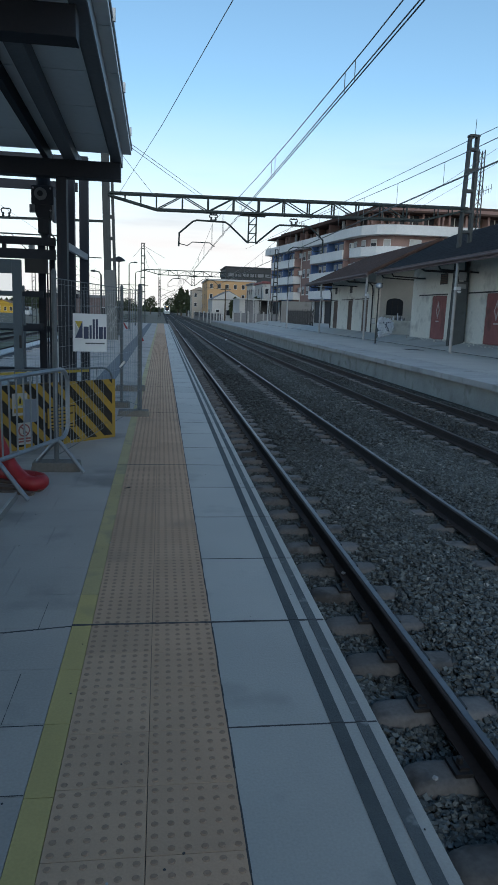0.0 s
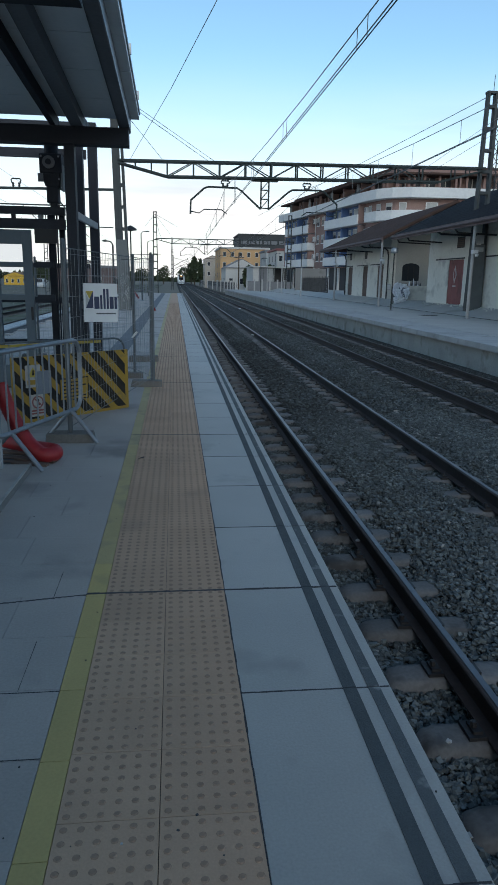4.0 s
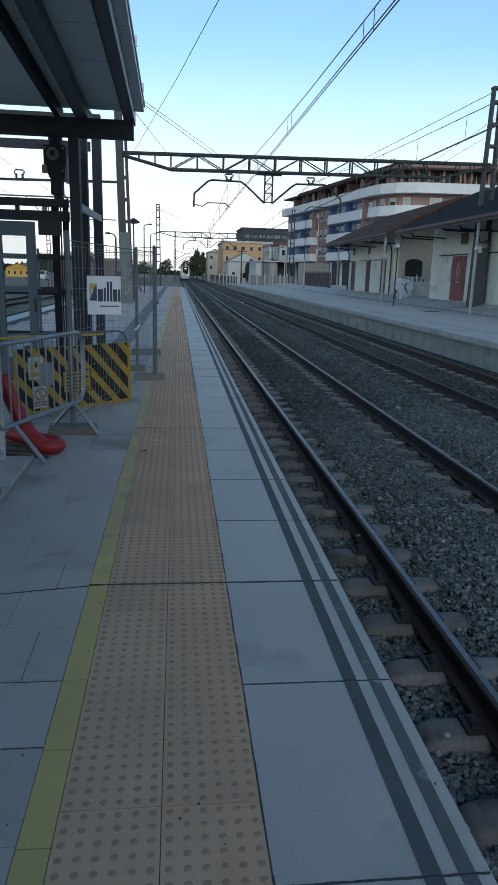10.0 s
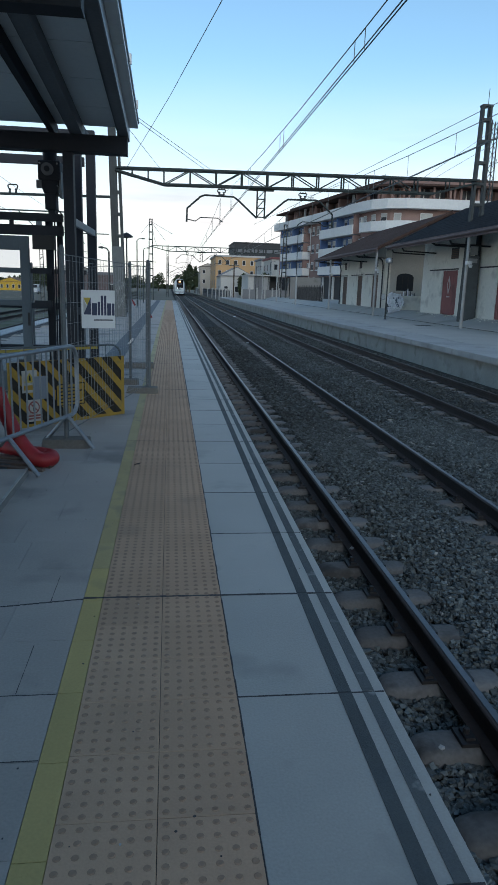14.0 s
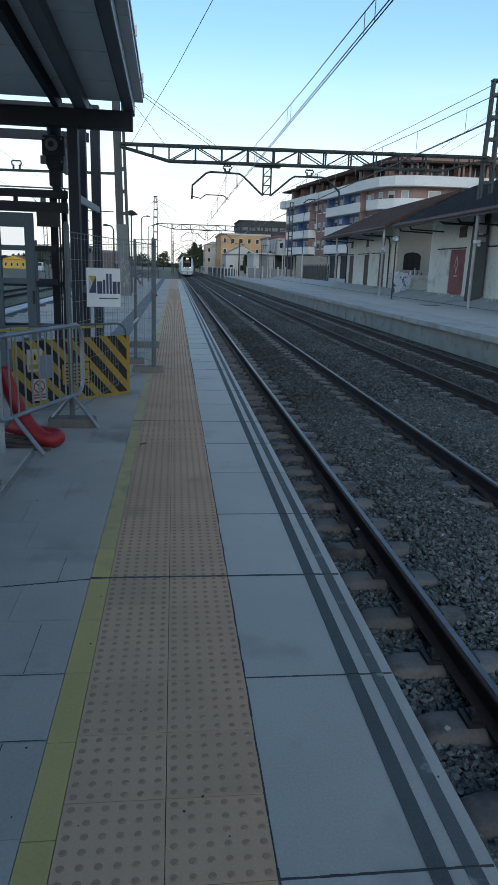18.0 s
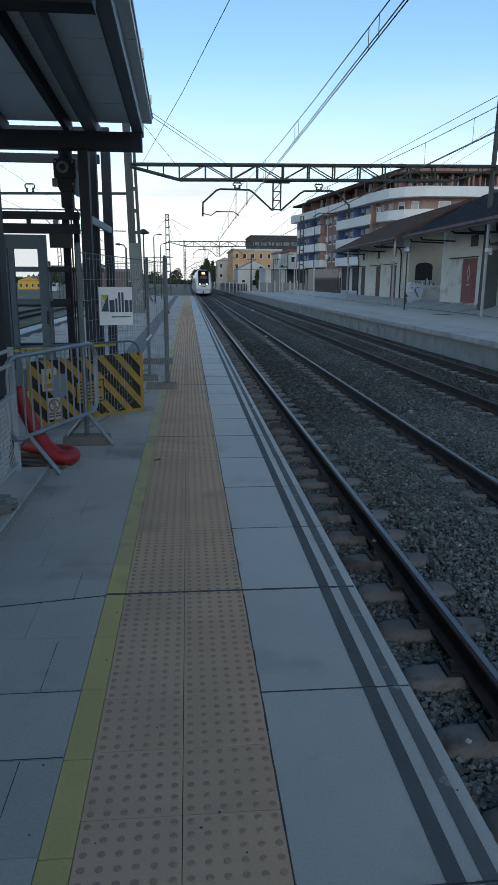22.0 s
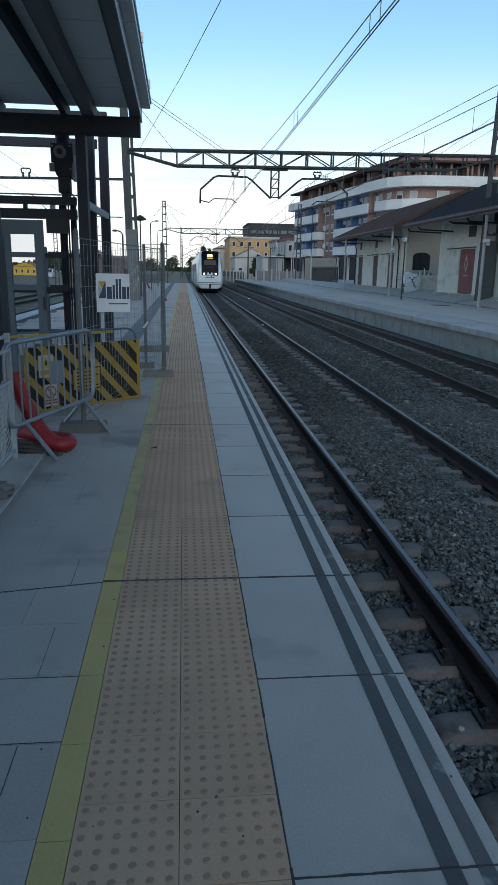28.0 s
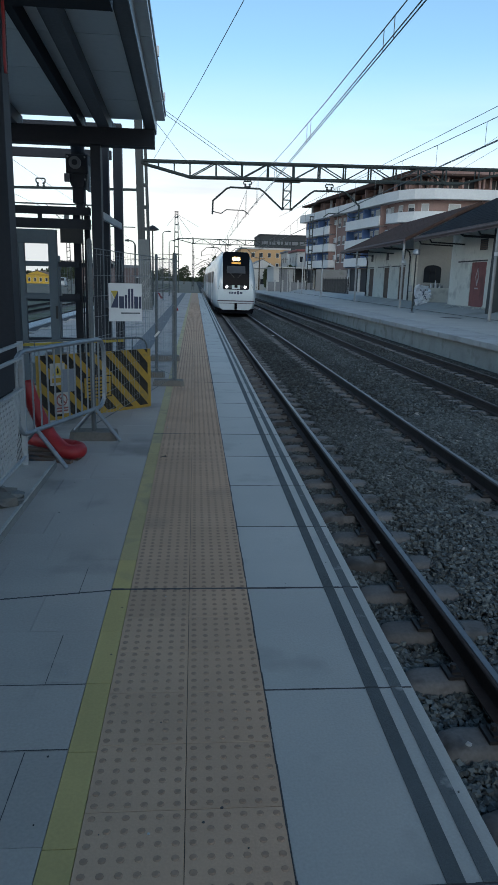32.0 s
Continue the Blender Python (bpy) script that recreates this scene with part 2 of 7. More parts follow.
M_LEAF = shade("foliage", (0.055, 0.075, 0.032), (0.025, 0.036, 0.016), 0.85, fine=3, coarse=0.6, bump=0)
M_BARK = shade("bark", (0.09, 0.07, 0.05), rough=0.95, fine=14, coarse=2)
M_DIRT = shade("dry_ground", (0.17, 0.15, 0.115), (0.1, 0.095, 0.07), 0.95, fine=3, coarse=0.12, bump=0.4, depth=0.05)

M_RED = shade("red_plastic", (0.33, 0.012, 0.016), (0.23, 0.01, 0.013), 0.5, fine=30, coarse=3, bump=0.05)
M_STEEL2 = shade("mid_grey_steel", (0.12, 0.135, 0.15), (0.09, 0.1, 0.11), 0.5, metal=0.3, fine=30, coarse=2, bump=0.05)
M_STEEL3 = shade("plain_grey_plate", (0.17, 0.2, 0.24), (0.14, 0.165, 0.2), 0.55, fine=30, coarse=2, bump=0.03)
M_LIFTDOOR = shade("grey_door_paint", (0.115, 0.14, 0.16), (0.095, 0.117, 0.135), 0.6, fine=30, coarse=2, bump=0.03, spec=0.25)
M_GLASS = glass("clear_glass")
M_GALV_DARK = shade("dull_galvanised_wire", (0.13, 0.147, 0.158), (0.085, 0.097, 0.105), 0.6, metal=0.3, fine=60, coarse=6, bump=0.05)
M_FOOT = shade("brown_grey_foot", (0.17, 0.16, 0.145), (0.115, 0.107, 0.096), 0.95, fine=40, coarse=4, bump=0.4)
M_SIGNWHITE = shade("white_sign", (0.62, 0.64, 0.65), (0.55, 0.57, 0.58), 0.5, fine=20, coarse=3, bump=0)
M_NOTICE = shade("dusty_white_notice", (0.4, 0.39, 0.36), (0.31, 0.3, 0.28), 0.6, fine=20, coarse=4, bump=0, stain=(0.24, 0.23, 0.2), stain_scale=9)
M_SIGNBLUE = shade("dark_blue_print", (0.02, 0.035, 0.085), (0.018, 0.03, 0.07), 0.5, fine=20, coarse=3, bump=0)
M_SIGNYELLOW = shade("yellow_print", (0.42, 0.32, 0.045), (0.35, 0.27, 0.04), 0.55, fine=20, coarse=3, bump=0)
M_SIGNPALE = shade("pale_print", (0.4, 0.42, 0.42), rough=0.5, fine=20, coarse=3, bump=0)
M_SIGNYELLOW2 = shade("scuffed_yellow_paint", (0.34, 0.21, 0.022), (0.24, 0.15, 0.02), 0.65, fine=25, coarse=5, bump=0.1, stain=(0.16, 0.12, 0.05), stain_scale=6, stain_edge=0.63)
M_STRIPEBLACK = shade("scuffed_black_paint", (0.012, 0.012, 0.013), (0.035, 0.03, 0.024), 0.7, fine=25, coarse=5, bump=0.1, spec=0.2)
M_WHITEPAINT = shade("dull_white_paint", (0.34, 0.36, 0.37), (0.25, 0.265, 0.28), 0.6, fine=30, coarse=4, bump=0.05)
M_PALEPOST = shade("pale_grey_post", (0.38, 0.385, 0.38), (0.29, 0.295, 0.29), 0.7, fine=20, coarse=3, bump=0.1)
M_SACK = shade("pale_plastic", (0.8, 0.82, 0.85), (0.6, 0.62, 0.66), 0.5, fine=9, coarse=4, bump=0.6, depth=0.03)
# Flat grey stands for the sky's reflection in the cab glass.
M_SCREEN = shade("sky_grey_screen", (0.07, 0.075, 0.085), (0.05, 0.055, 0.063), 0.3, fine=3, coarse=1, bump=0, space="object", spec=0.05)
M_AMBERSIGN = glowing("amber_display", (0.9, 0.42, 0.06), 0.2)
M_DOORGREY = shade("pale_grey_train_door", (0.45, 0.47, 0.49), (0.4, 0.42, 0.44), 0.4, fine=12, coarse=1, bump=0, space="object")
M_WHITECOPE = shade("white_coping", (0.5, 0.52, 0.53), (0.4, 0.42, 0.43), 0.8, fine=30, coarse=1, bump=0.1)
M_DARKBAND = shade("dark_grey_strip", (0.12, 0.135, 0.15), (0.09, 0.1, 0.115), 0.85, fine=30, coarse=1, bump=0.2)
M_FARPAVE = shade("grey_platform_surface", (0.41, 0.42, 0.405), (0.325, 0.332, 0.32), 0.9, fine=30, coarse=0.6, bump=0.15, stain=(0.235, 0.238, 0.228), stain_scale=0.35)
M_COPE = shade("pale_coping", (0.36, 0.375, 0.375), (0.28, 0.29, 0.29), 0.85, fine=40, coarse=1.5, bump=0.2, piece=0.08, stain=(0.22, 0.22, 0.21), stain_scale=1.2, stain_edge=0.6)
# Dark cladding; its colour also stands for shade in the ground storey and annex.
M_DARKCLAD_SHADE = shade("dark_cladding_and_shade", (0.05, 0.052, 0.056), (0.035, 0.037, 0.04), 0.8, fine=4, coarse=0.3, bump=0.1)
M_YARDWALL = shade("grey_render", (0.19, 0.185, 0.175), (0.145, 0.142, 0.135), 0.9, fine=6, coarse=0.4, bump=0.2, stain=(0.11, 0.107, 0.1))
M_WIREMESH = shade("thin_galvanised_wire", (0.26, 0.28, 0.3), (0.18, 0.2, 0.21), 0.6, metal=0.3, fine=60, coarse=6, bump=0)
M_BEIGE = shade("pinkish_beige_render", (0.48, 0.42, 0.35), (0.38, 0.33, 0.28), 0.9, fine=4, coarse=0.3, bump=0.1)

M_PERFORATED = shade("dull_perforated_sheet", (0.33, 0.345, 0.35), (0.25, 0.26, 0.268), 0.7, fine=40, coarse=4, bump=0.05)
M_MASTFOOT = shade("grey_mast_casing", (0.125, 0.137, 0.14), (0.085, 0.094, 0.097), 0.7, fine=20, coarse=2, bump=0.1, stain=(0.07, 0.075, 0.076), stain_scale=1.5)
M_KERB = shade("pale_worn_kerb", (0.44, 0.44, 0.42), (0.28, 0.28, 0.268), 0.85, fine=60, coarse=5, bump=0.2, stain=(0.24, 0.235, 0.22), stain_scale=6, stain_edge=0.52)
M_YELLOW_WORN = shade("worn_yellow_paving", (0.46, 0.37, 0.175), (0.375, 0.3, 0.15), 0.88, fine=70, coarse=4, piece=0.07, stain=(0.32, 0.265, 0.15), stain_scale=4.0, stain_edge=0.52)
M_YELLOW_FADED = shade("faded_yellow_paving", (0.45, 0.375, 0.2), (0.37, 0.31, 0.17), 0.88, fine=70, coarse=4, piece=0.07, stain=(0.32, 0.275, 0.165), stain_scale=4.0, stain_edge=0.5)
M_WEEDY = shade("weedy_gravel", (0.15, 0.15, 0.115), (0.085, 0.09, 0.065), 0.95, fine=9, coarse=0.5, bump=0.6, depth=0.04, stain=(0.075, 0.09, 0.045), stain_scale=0.35, stain_edge=0.5)
M_ROOFWARM = shade("warm_roof_tile", (0.3, 0.17, 0.1), (0.2, 0.11, 0.07), 0.9, fine=6, coarse=0.6, bump=0.3)
# Purlin steel paled for the light that falls on it; hoist parts share it.
M_PURLIN = shade("lightened_grey_steel", (0.17, 0.183, 0.2), (0.125, 0.135, 0.15), 0.6, fine=30, coarse=1.5, bump=0.03, spec=0.25)
M_FARWALL = shade("stained_pale_concrete", (0.36, 0.37, 0.35), (0.235, 0.24, 0.228), 0.92, fine=30, coarse=1.3, bump=0.35, stain=(0.19, 0.187, 0.168), stain_scale=1.6, stain_edge=0.55)


# ---- mesh building ----
PLACE = {}


class Solid:
    """Collects boxes, rods and sheets, and links them as one mesh."""

    def __init__(self):
        self.v, self.f = [], []

    def add(self, verts, faces):
        k = len(self.v)
        self.v += [tuple(p) for p in verts]
        self.f += [tuple(i + k for i in face) for face in faces]
        return self

    def box(self, x0, x1, y0, y1, z0, z1):
        return self.add([(x, y, z) for z in (z0, z1) for y in (y0, y1) for x in (x0, x1)],
                        [(0, 2, 3, 1), (4, 5, 7, 6), (0, 1, 5, 4), (2, 6, 7, 3), (0, 4, 6, 2), (1, 3, 7, 5)])

    def hull(self, low, high):
        """A solid between two rings of the same number of points."""
        n = len(low)
        sides = [(i, (i + 1) % n, n + (i + 1) % n, n + i) for i in range(n)]
        return self.add([*low, *high], [tuple(range(n))[::-1], tuple(range(n, 2 * n)), *sides])

    def prism(self, ring, axis, lo, hi):
        """A ring of 2D points pushed along an axis."""
        def put(p, d):
            return {"x": (d, p[0], p[1]), "y": (p[0], d, p[1]), "z": (p[0], p[1], d)}[axis]
        return self.hull([put(p, lo) for p in ring], [put(p, hi) for p in ring])

    def bar(self, a, b, w, h=None, up=(0, 0, 1)):
        """A bar of rectangular section from a to b."""
        a, b, h = Vector(a), Vector(b), h or w
        d = (b - a).normalized()
        s = d.cross(Vector(up))
        s = s.normalized() if s.length > 1e-3 else Vector((1, 0, 0))
        u = s.cross(d).normalized()
        ring = [(-w / 2, -h / 2), (w / 2, -h / 2), (w / 2, h / 2), (-w / 2, h / 2)]
        return self.hull([a + s * i + u * j for i, j in ring], [b + s * i + u * j for i, j in ring])

    def rod(self, a, b, r, r2=None, n=8):
        return self.tube([a, b], r, n, r2)

    def tube(self, points, r, n=8, r2=None):
        """A round tube through points."""
        pts = [Vector(p) for p in points]
        rings = []
        side = None
        for i, p in enumerate(pts):
            d = (pts[min(i + 1, len(pts) - 1)] - pts[max(i - 1, 0)]).normalized()
            if side is None:
                side = d.cross(Vector((0, 0, 1)))
                if side.length < 1e-3:
                    side = Vector((1, 0, 0))
            side = (side - d * side.dot(d)).normalized()
            up = d.cross(side)
            rr = r if r2 is None else r + (r2 - r) * i / (len(pts) - 1)
            rings.append([p + side * rr * math.cos(k * math.tau / n) + up * rr * math.sin(k * math.tau / n) for k in range(n)])
        verts = [q for ring in rings for q in ring]
        faces = [tuple(range(n))[::-1], tuple(range(len(verts) - n, len(verts)))]
        for j in range(len(rings) - 1):
            faces += [(j * n + k, j * n + (k + 1) % n, (j + 1) * n + (k + 1) % n, (j + 1) * n + k) for k in range(n)]
        return self.add(verts, faces)

    def lathe(self, profile, centre, n=12):
        """A turned shape: radius and height pairs about an upright axis."""
        cx, cy, cz = centre
        verts = [(cx + r * math.cos(k * math.tau / n), cy + r * math.sin(k * math.tau / n), cz + z) for r, z in profile for k in range(n)]
        faces = [tuple(range(n))[::-1], tuple(range(len(verts) - n, len(verts)))]
        for j in range(len(profile) - 1):
            faces += [(j * n + k, j * n + (k + 1) % n, (j + 1) * n + (k + 1) % n, (j + 1) * n + k) for k in range(n)]
        return self.add(verts, faces)

    def mesh(self, name, material, shift=(0, 0, 0), smooth=False):
        me = bpy.data.meshes.new(name)
        sx, sy, sz = shift
        me.from_pydata([(x - sx, y - sy, z - sz) for x, y, z in self.v], [], self.f)
        me.materials.append(material)
        if smooth:
            me.polygons.foreach_set("use_smooth", [True] * len(me.polygons))
            me.set_sharp_from_angle(angle=radians(40))
        return me

    def part(self, name, material, parent=None, label="", smooth=False, bevel=0.0):
        """Links what was collected (in world metres) under its thing."""
        shift = PLACE.get(parent, (0, 0, 0))
        ob = new(name, self.mesh(name, material, shift, smooth))
        if parent:
            ob.parent = parent
            PLACE[ob] = shift
        if bevel:
            mod = ob.modifiers.new("bevel", "BEVEL")
            mod.width, mod.segments, mod.limit_method = bevel, 2, "ANGLE"
        return tagged(ob, label)


def thing(name, place, label, category, group="", kind=""):
    """An empty at the base of a thing, to hold its parts."""
    ob = new(name)
    ob.location = place
    ob.empty_display_size = 0.1
    PLACE[ob] = tuple(place)
    return tagged(ob, label, category, group, kind)


def pieces(name, mesh, parent, places):
    """Many alike pieces, each an object on one shared mesh; places are world positions with a turn."""
    px, py, pz = PLACE.get(parent, (0, 0, 0))
    for x, y, z, turn in places:
        ob = new(name, mesh)
        ob.parent = parent
        ob.location = (x - px, y - py, z - pz)
        ob.rotation_euler[2] = turn

# ---- ground, tracks, platforms ----
RAIL_Z = -0.65
BED_Z = -0.86
TRACKS = (2.61, 6.62)
EDGE_X = 0.863
FAR_EDGE_X = 8.36
PLATFORM_END = 78.0
rng = np.random.default_rng(7)

ground = Solid()
ground.add([(-900, -60, -1.0), (900, -60, -1.0), (900, 1800, -1.0), (-900, 1800, -1.0)], [(0, 1, 2, 3)])
tagged(ground.part("ground", M_DIRT), "dry bare earth reaching to the horizon", "ground", kind="structure")


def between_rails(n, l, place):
    """How strongly the darker band shows: about each track, growing with distance along it, broken up by noise."""
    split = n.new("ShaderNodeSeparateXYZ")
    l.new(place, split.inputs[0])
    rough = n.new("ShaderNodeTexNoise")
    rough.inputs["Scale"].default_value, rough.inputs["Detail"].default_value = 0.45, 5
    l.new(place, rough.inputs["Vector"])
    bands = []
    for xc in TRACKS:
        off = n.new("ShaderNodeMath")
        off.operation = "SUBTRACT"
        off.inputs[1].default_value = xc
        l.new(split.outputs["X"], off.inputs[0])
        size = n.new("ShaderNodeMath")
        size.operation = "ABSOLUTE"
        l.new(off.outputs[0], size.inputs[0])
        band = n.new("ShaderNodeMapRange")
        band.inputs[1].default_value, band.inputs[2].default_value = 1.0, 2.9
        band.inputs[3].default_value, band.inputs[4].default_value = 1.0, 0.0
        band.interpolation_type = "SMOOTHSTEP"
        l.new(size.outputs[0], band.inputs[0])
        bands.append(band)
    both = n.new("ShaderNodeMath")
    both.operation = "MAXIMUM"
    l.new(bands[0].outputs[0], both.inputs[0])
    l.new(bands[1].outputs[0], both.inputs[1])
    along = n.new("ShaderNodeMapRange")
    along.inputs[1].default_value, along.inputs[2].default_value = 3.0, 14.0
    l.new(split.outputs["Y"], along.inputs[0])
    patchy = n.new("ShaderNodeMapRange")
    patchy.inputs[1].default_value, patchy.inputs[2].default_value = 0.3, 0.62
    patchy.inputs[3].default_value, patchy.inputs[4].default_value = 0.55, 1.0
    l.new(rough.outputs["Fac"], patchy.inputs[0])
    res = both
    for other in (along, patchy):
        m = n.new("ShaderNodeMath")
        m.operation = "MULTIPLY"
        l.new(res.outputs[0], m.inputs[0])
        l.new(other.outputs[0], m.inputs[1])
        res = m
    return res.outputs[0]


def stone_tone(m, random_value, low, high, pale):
    """Gives each stone its own tone, a few of them pale, and darkens them about the tracks further along."""
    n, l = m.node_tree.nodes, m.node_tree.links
    b = n["Principled BSDF"]
    was = b.inputs["Base Color"].links[0].from_socket
    curve = n.new("ShaderNodeMath")
    curve.operation = "POWER"
    curve.inputs[1].default_value = 1.5
    l.new(random_value, curve.inputs[0])
    vary = n.new("ShaderNodeMapRange")
    vary.inputs[3].default_value, vary.inputs[4].default_value = low, high
    l.new(curve.outputs[0], vary.inputs[0])
    tint = n.new("ShaderNodeHueSaturation")
    l.new(was, tint.inputs["Color"])
    l.new(vary.outputs[0], tint.inputs["Value"])
    few = n.new("ShaderNodeMapRange")
    few.inputs[1].default_value, few.inputs[2].default_value = 0.99, 0.995
    l.new(random_value, few.inputs[0])
    light = n.new("ShaderNodeMix")
    light.data_type = "RGBA"
    light.inputs[7].default_value = (*pale, 1)
    l.new(few.outputs[0], light.inputs[0])
    l.new(tint.outputs[0], light.inputs[6])
    banded = n.new("ShaderNodeMix")
    banded.data_type, banded.blend_type = "RGBA", "MULTIPLY"
    banded.inputs[7].default_value = (0.37, 0.343, 0.33, 1)
    l.new(between_rails(n, l, n.new("ShaderNodeNewGeometry").outputs["Position"]), banded.inputs[0])
    l.new(light.outputs[2], banded.inputs[6])
    l.new(banded.outputs[2], b.inputs["Base Color"])
    return b


def ballast_material():
    m = shade("ballast_bed", (0.052, 0.061, 0.061), (0.02, 0.024, 0.024), 0.95, fine=26, coarse=1.4, bump=1.0, depth=0.05)
    n, l = m.node_tree.nodes, m.node_tree.links
    cells = n.new("ShaderNodeTexVoronoi")
    cells.inputs["Scale"].default_value = 24
    where = n.new("ShaderNodeNewGeometry")
    l.new(where.outputs["Position"], cells.inputs["Vector"])
    hsv = n.new("ShaderNodeSeparateColor")
    l.new(cells.outputs["Color"], hsv.inputs[0])
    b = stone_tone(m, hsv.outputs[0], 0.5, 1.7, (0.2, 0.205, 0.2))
    bn = n.new("ShaderNodeBump")
    bn.inputs["Strength"].default_value, bn.inputs["Distance"].default_value = 1.0, 0.04
    bn.invert = True
    l.new(cells.outputs["Distance"], bn.inputs["Height"])
    l.new(bn.outputs[0], b.inputs["Normal"])
    return m


M_BALLAST = ballast_material()
bed = Solid()
xs = [0.9, 1.15, 1.45, 1.8, 2.05, 2.2, 2.61, 3.02, 3.17, 3.42, 3.75, 4.1, 4.6, 5.1, 5.5, 5.8, 6.06, 6.2, 6.62, 7.04, 7.18, 7.45, 7.75, 8.1, 8.6]
zs = [0.02, -0.02, -0.05, -0.055, -0.02, 0.045, 0.055, 0.045, -0.01, -0.03, -0.01, 0.045, 0.07, 0.05, 0.01, -0.025, -0.01, 0.045, 0.05, 0.045, -0.01, -0.02, 0.0, 0.03, 0.04]
ys = [-6, 700]
bed.add([(x, y, BED_Z + z) for y in ys for x, z in zip(xs, zs)], [(i, i + 1, len(xs) + i + 1, len(xs) + i) for i in range(len(xs) - 1)])
tagged(bed.part("ballast_bed", M_BALLAST), "dark grey crushed stone ballast under the two tracks", "ballast", kind="structure")
bed2 = Solid()
bed2.box(-16.5, -5.15, -6, 300, -0.99, BED_Z + 0.02)
tagged(bed2.part("ballast_bed", M_WEEDY), "weedy gravel between the yard tracks", "ballast", kind="structure")

# Rail section: foot, web and head; the head's running surface is a strip of its own.
RAIL_RING = [(-0.07, 0), (0.07, 0), (0.07, 0.012), (0.012, 0.03), (0.009, 0.115), (0.034, 0.13), (0.036, 0.158), (0.028, 0.165),
             (-0.028, 0.165), (-0.036, 0.158), (-0.034, 0.13), (-0.009, 0.115), (-0.012, 0.03), (-0.07, 0.012)]


def sleeper_mesh():
    """A concrete sleeper along x, sunk in the middle, with raised rail seats and worn, rounded shoulders and ends."""
    stations = ((-1.3, 0.075, -0.085), (-1.285, 0.1, -0.045), (-1.25, 0.118, -0.015), (-1.18, 0.125, 0.0), (-0.55, 0.125, 0.0), (-0.4, 0.12, -0.03), (-0.3, 0.115, -0.045))
    stations += tuple((-x, w, z) for x, w, z in stations[::-1])
    verts, n = [], 10
    for x, w, z in stations:
        half = [(w + 0.015, -0.19), (w, z - 0.07), (w - 0.012, z - 0.03), (w - 0.03, z - 0.008), (w - 0.06, z)]
        verts += [(x, q, h) for q, h in half] + [(x, -q, h) for q, h in half[::-1]]
    faces = [tuple(range(n)), tuple(range(len(verts) - n, len(verts)))[::-1]]
    for j in range(len(stations) - 1):
        faces += [(j * n + (k + 1) % n, j * n + k, (j + 1) * n + k, (j + 1) * n + (k + 1) % n) for k in range(n)]
    return Solid().add(verts, faces).mesh("sleeper", M_SLEEPER, smooth=True)


def clip_mesh():
    s = Solid()
    s.box(-0.05, 0.05, -0.075, 0.075, 0.0, 0.022)
    s.box(-0.035, 0.02, -0.05, 0.05, 0.022, 0.04)
    s.lathe([(0.02, 0), (0.02, 0.03), (0.012, 0.034)], (0.0, 0, 0.04), 6)
    return s.mesh("rail_clip", M_BLACK)


SLEEPER, CLIP = sleeper_mesh(), clip_mesh()


def track(xc, y0, y1, top, label, singles, clips):
    t = thing("railway_track", (xc, y0, RAIL_Z - 0.165), label, "railway track", kind="structure")
    for side in (-1, 1):
        rx = xc + side * 0.87
        r = Solid().prism([(rx + x, RAIL_Z - 0.165 + z) for x, z in RAIL_RING], "y", y0, y1).part("rail", M_RAIL, t, "rusty steel rail")
        Solid().box(rx - 0.008, rx + 0.033, y0, y1, RAIL_Z - 0.002, RAIL_Z + 0.003).part("rail_head", top, r, "worn steel running surface")
    n = 0
    rest = Solid()
    y = y0 + 0.31
    first = []
    while y < min(y1, 170):
        if singles and singles[0] < y < singles[1]:
            first.append((xc, y, RAIL_Z - 0.168, 0))
        else:
            rest.box(xc - 1.3, xc - 0.62, y - 0.11, y + 0.11, BED_Z - 0.1, RAIL_Z - 0.168)
            rest.box(xc + 0.62, xc + 1.3, y - 0.11, y + 0.11, BED_Z - 0.1, RAIL_Z - 0.168)
        y += 0.6
    if first:
        pieces("sleeper", SLEEPER, t, first)
    if clips:
        spots = [(xc + s * 0.87 + d, p[1], RAIL_Z - 0.166, 0 if d > 0 else math.pi) for p in first if p[1] < clips for s in (-1, 1) for d in (-0.12, 0.12)]
        pieces("rail_clip", CLIP, t, spots)
    tagged(rest.part("sleeper_row", M_SLEEPER, t), kind="stuff")
    return t


track(TRACKS[0], -5.0, 600, M_RAILTOP, "railway track with polished rails on concrete sleepers", (1.0, 60), 26)
track(TRACKS[1], -5.0, 600, M_RAILTOP2, "railway track with dull rusty rails on concrete sleepers", (5.0, 60), 0)
track(-7.1, -5.0, 260, M_RAILTOP2, "little-used rusty track beyond the island platform", None, 0)
track(-11.2, -5.0, 260, M_RAILTOP2, "little-used rusty track beside the yard", None, 0)

# Loose ballast stones, where the camera looks down on them.
phi = (1 + 5 ** 0.5) / 2
ICO_V = np.array([(-1, phi, 0), (1, phi, 0), (-1, -phi, 0), (1, -phi, 0), (0, -1, phi), (0, 1, phi), (0, -1, -phi), (0, 1, -phi), (phi, 0, -1), (phi, 0, 1), (-phi, 0, -1), (-phi, 0, 1)]) / 1.9
BLOCK_V = np.array([(x, y, z) for z in (-1, 1) for y in (-1, 1) for x in (-1, 1)], float)
BLOCK_F = np.array([(0, 2, 3), (0, 3, 1), (4, 5, 7), (4, 7, 6), (0, 1, 5), (0, 5, 4), (2, 6, 7), (2, 7, 3), (0, 4, 6), (0, 6, 2), (1, 3, 7), (1, 7, 5)])
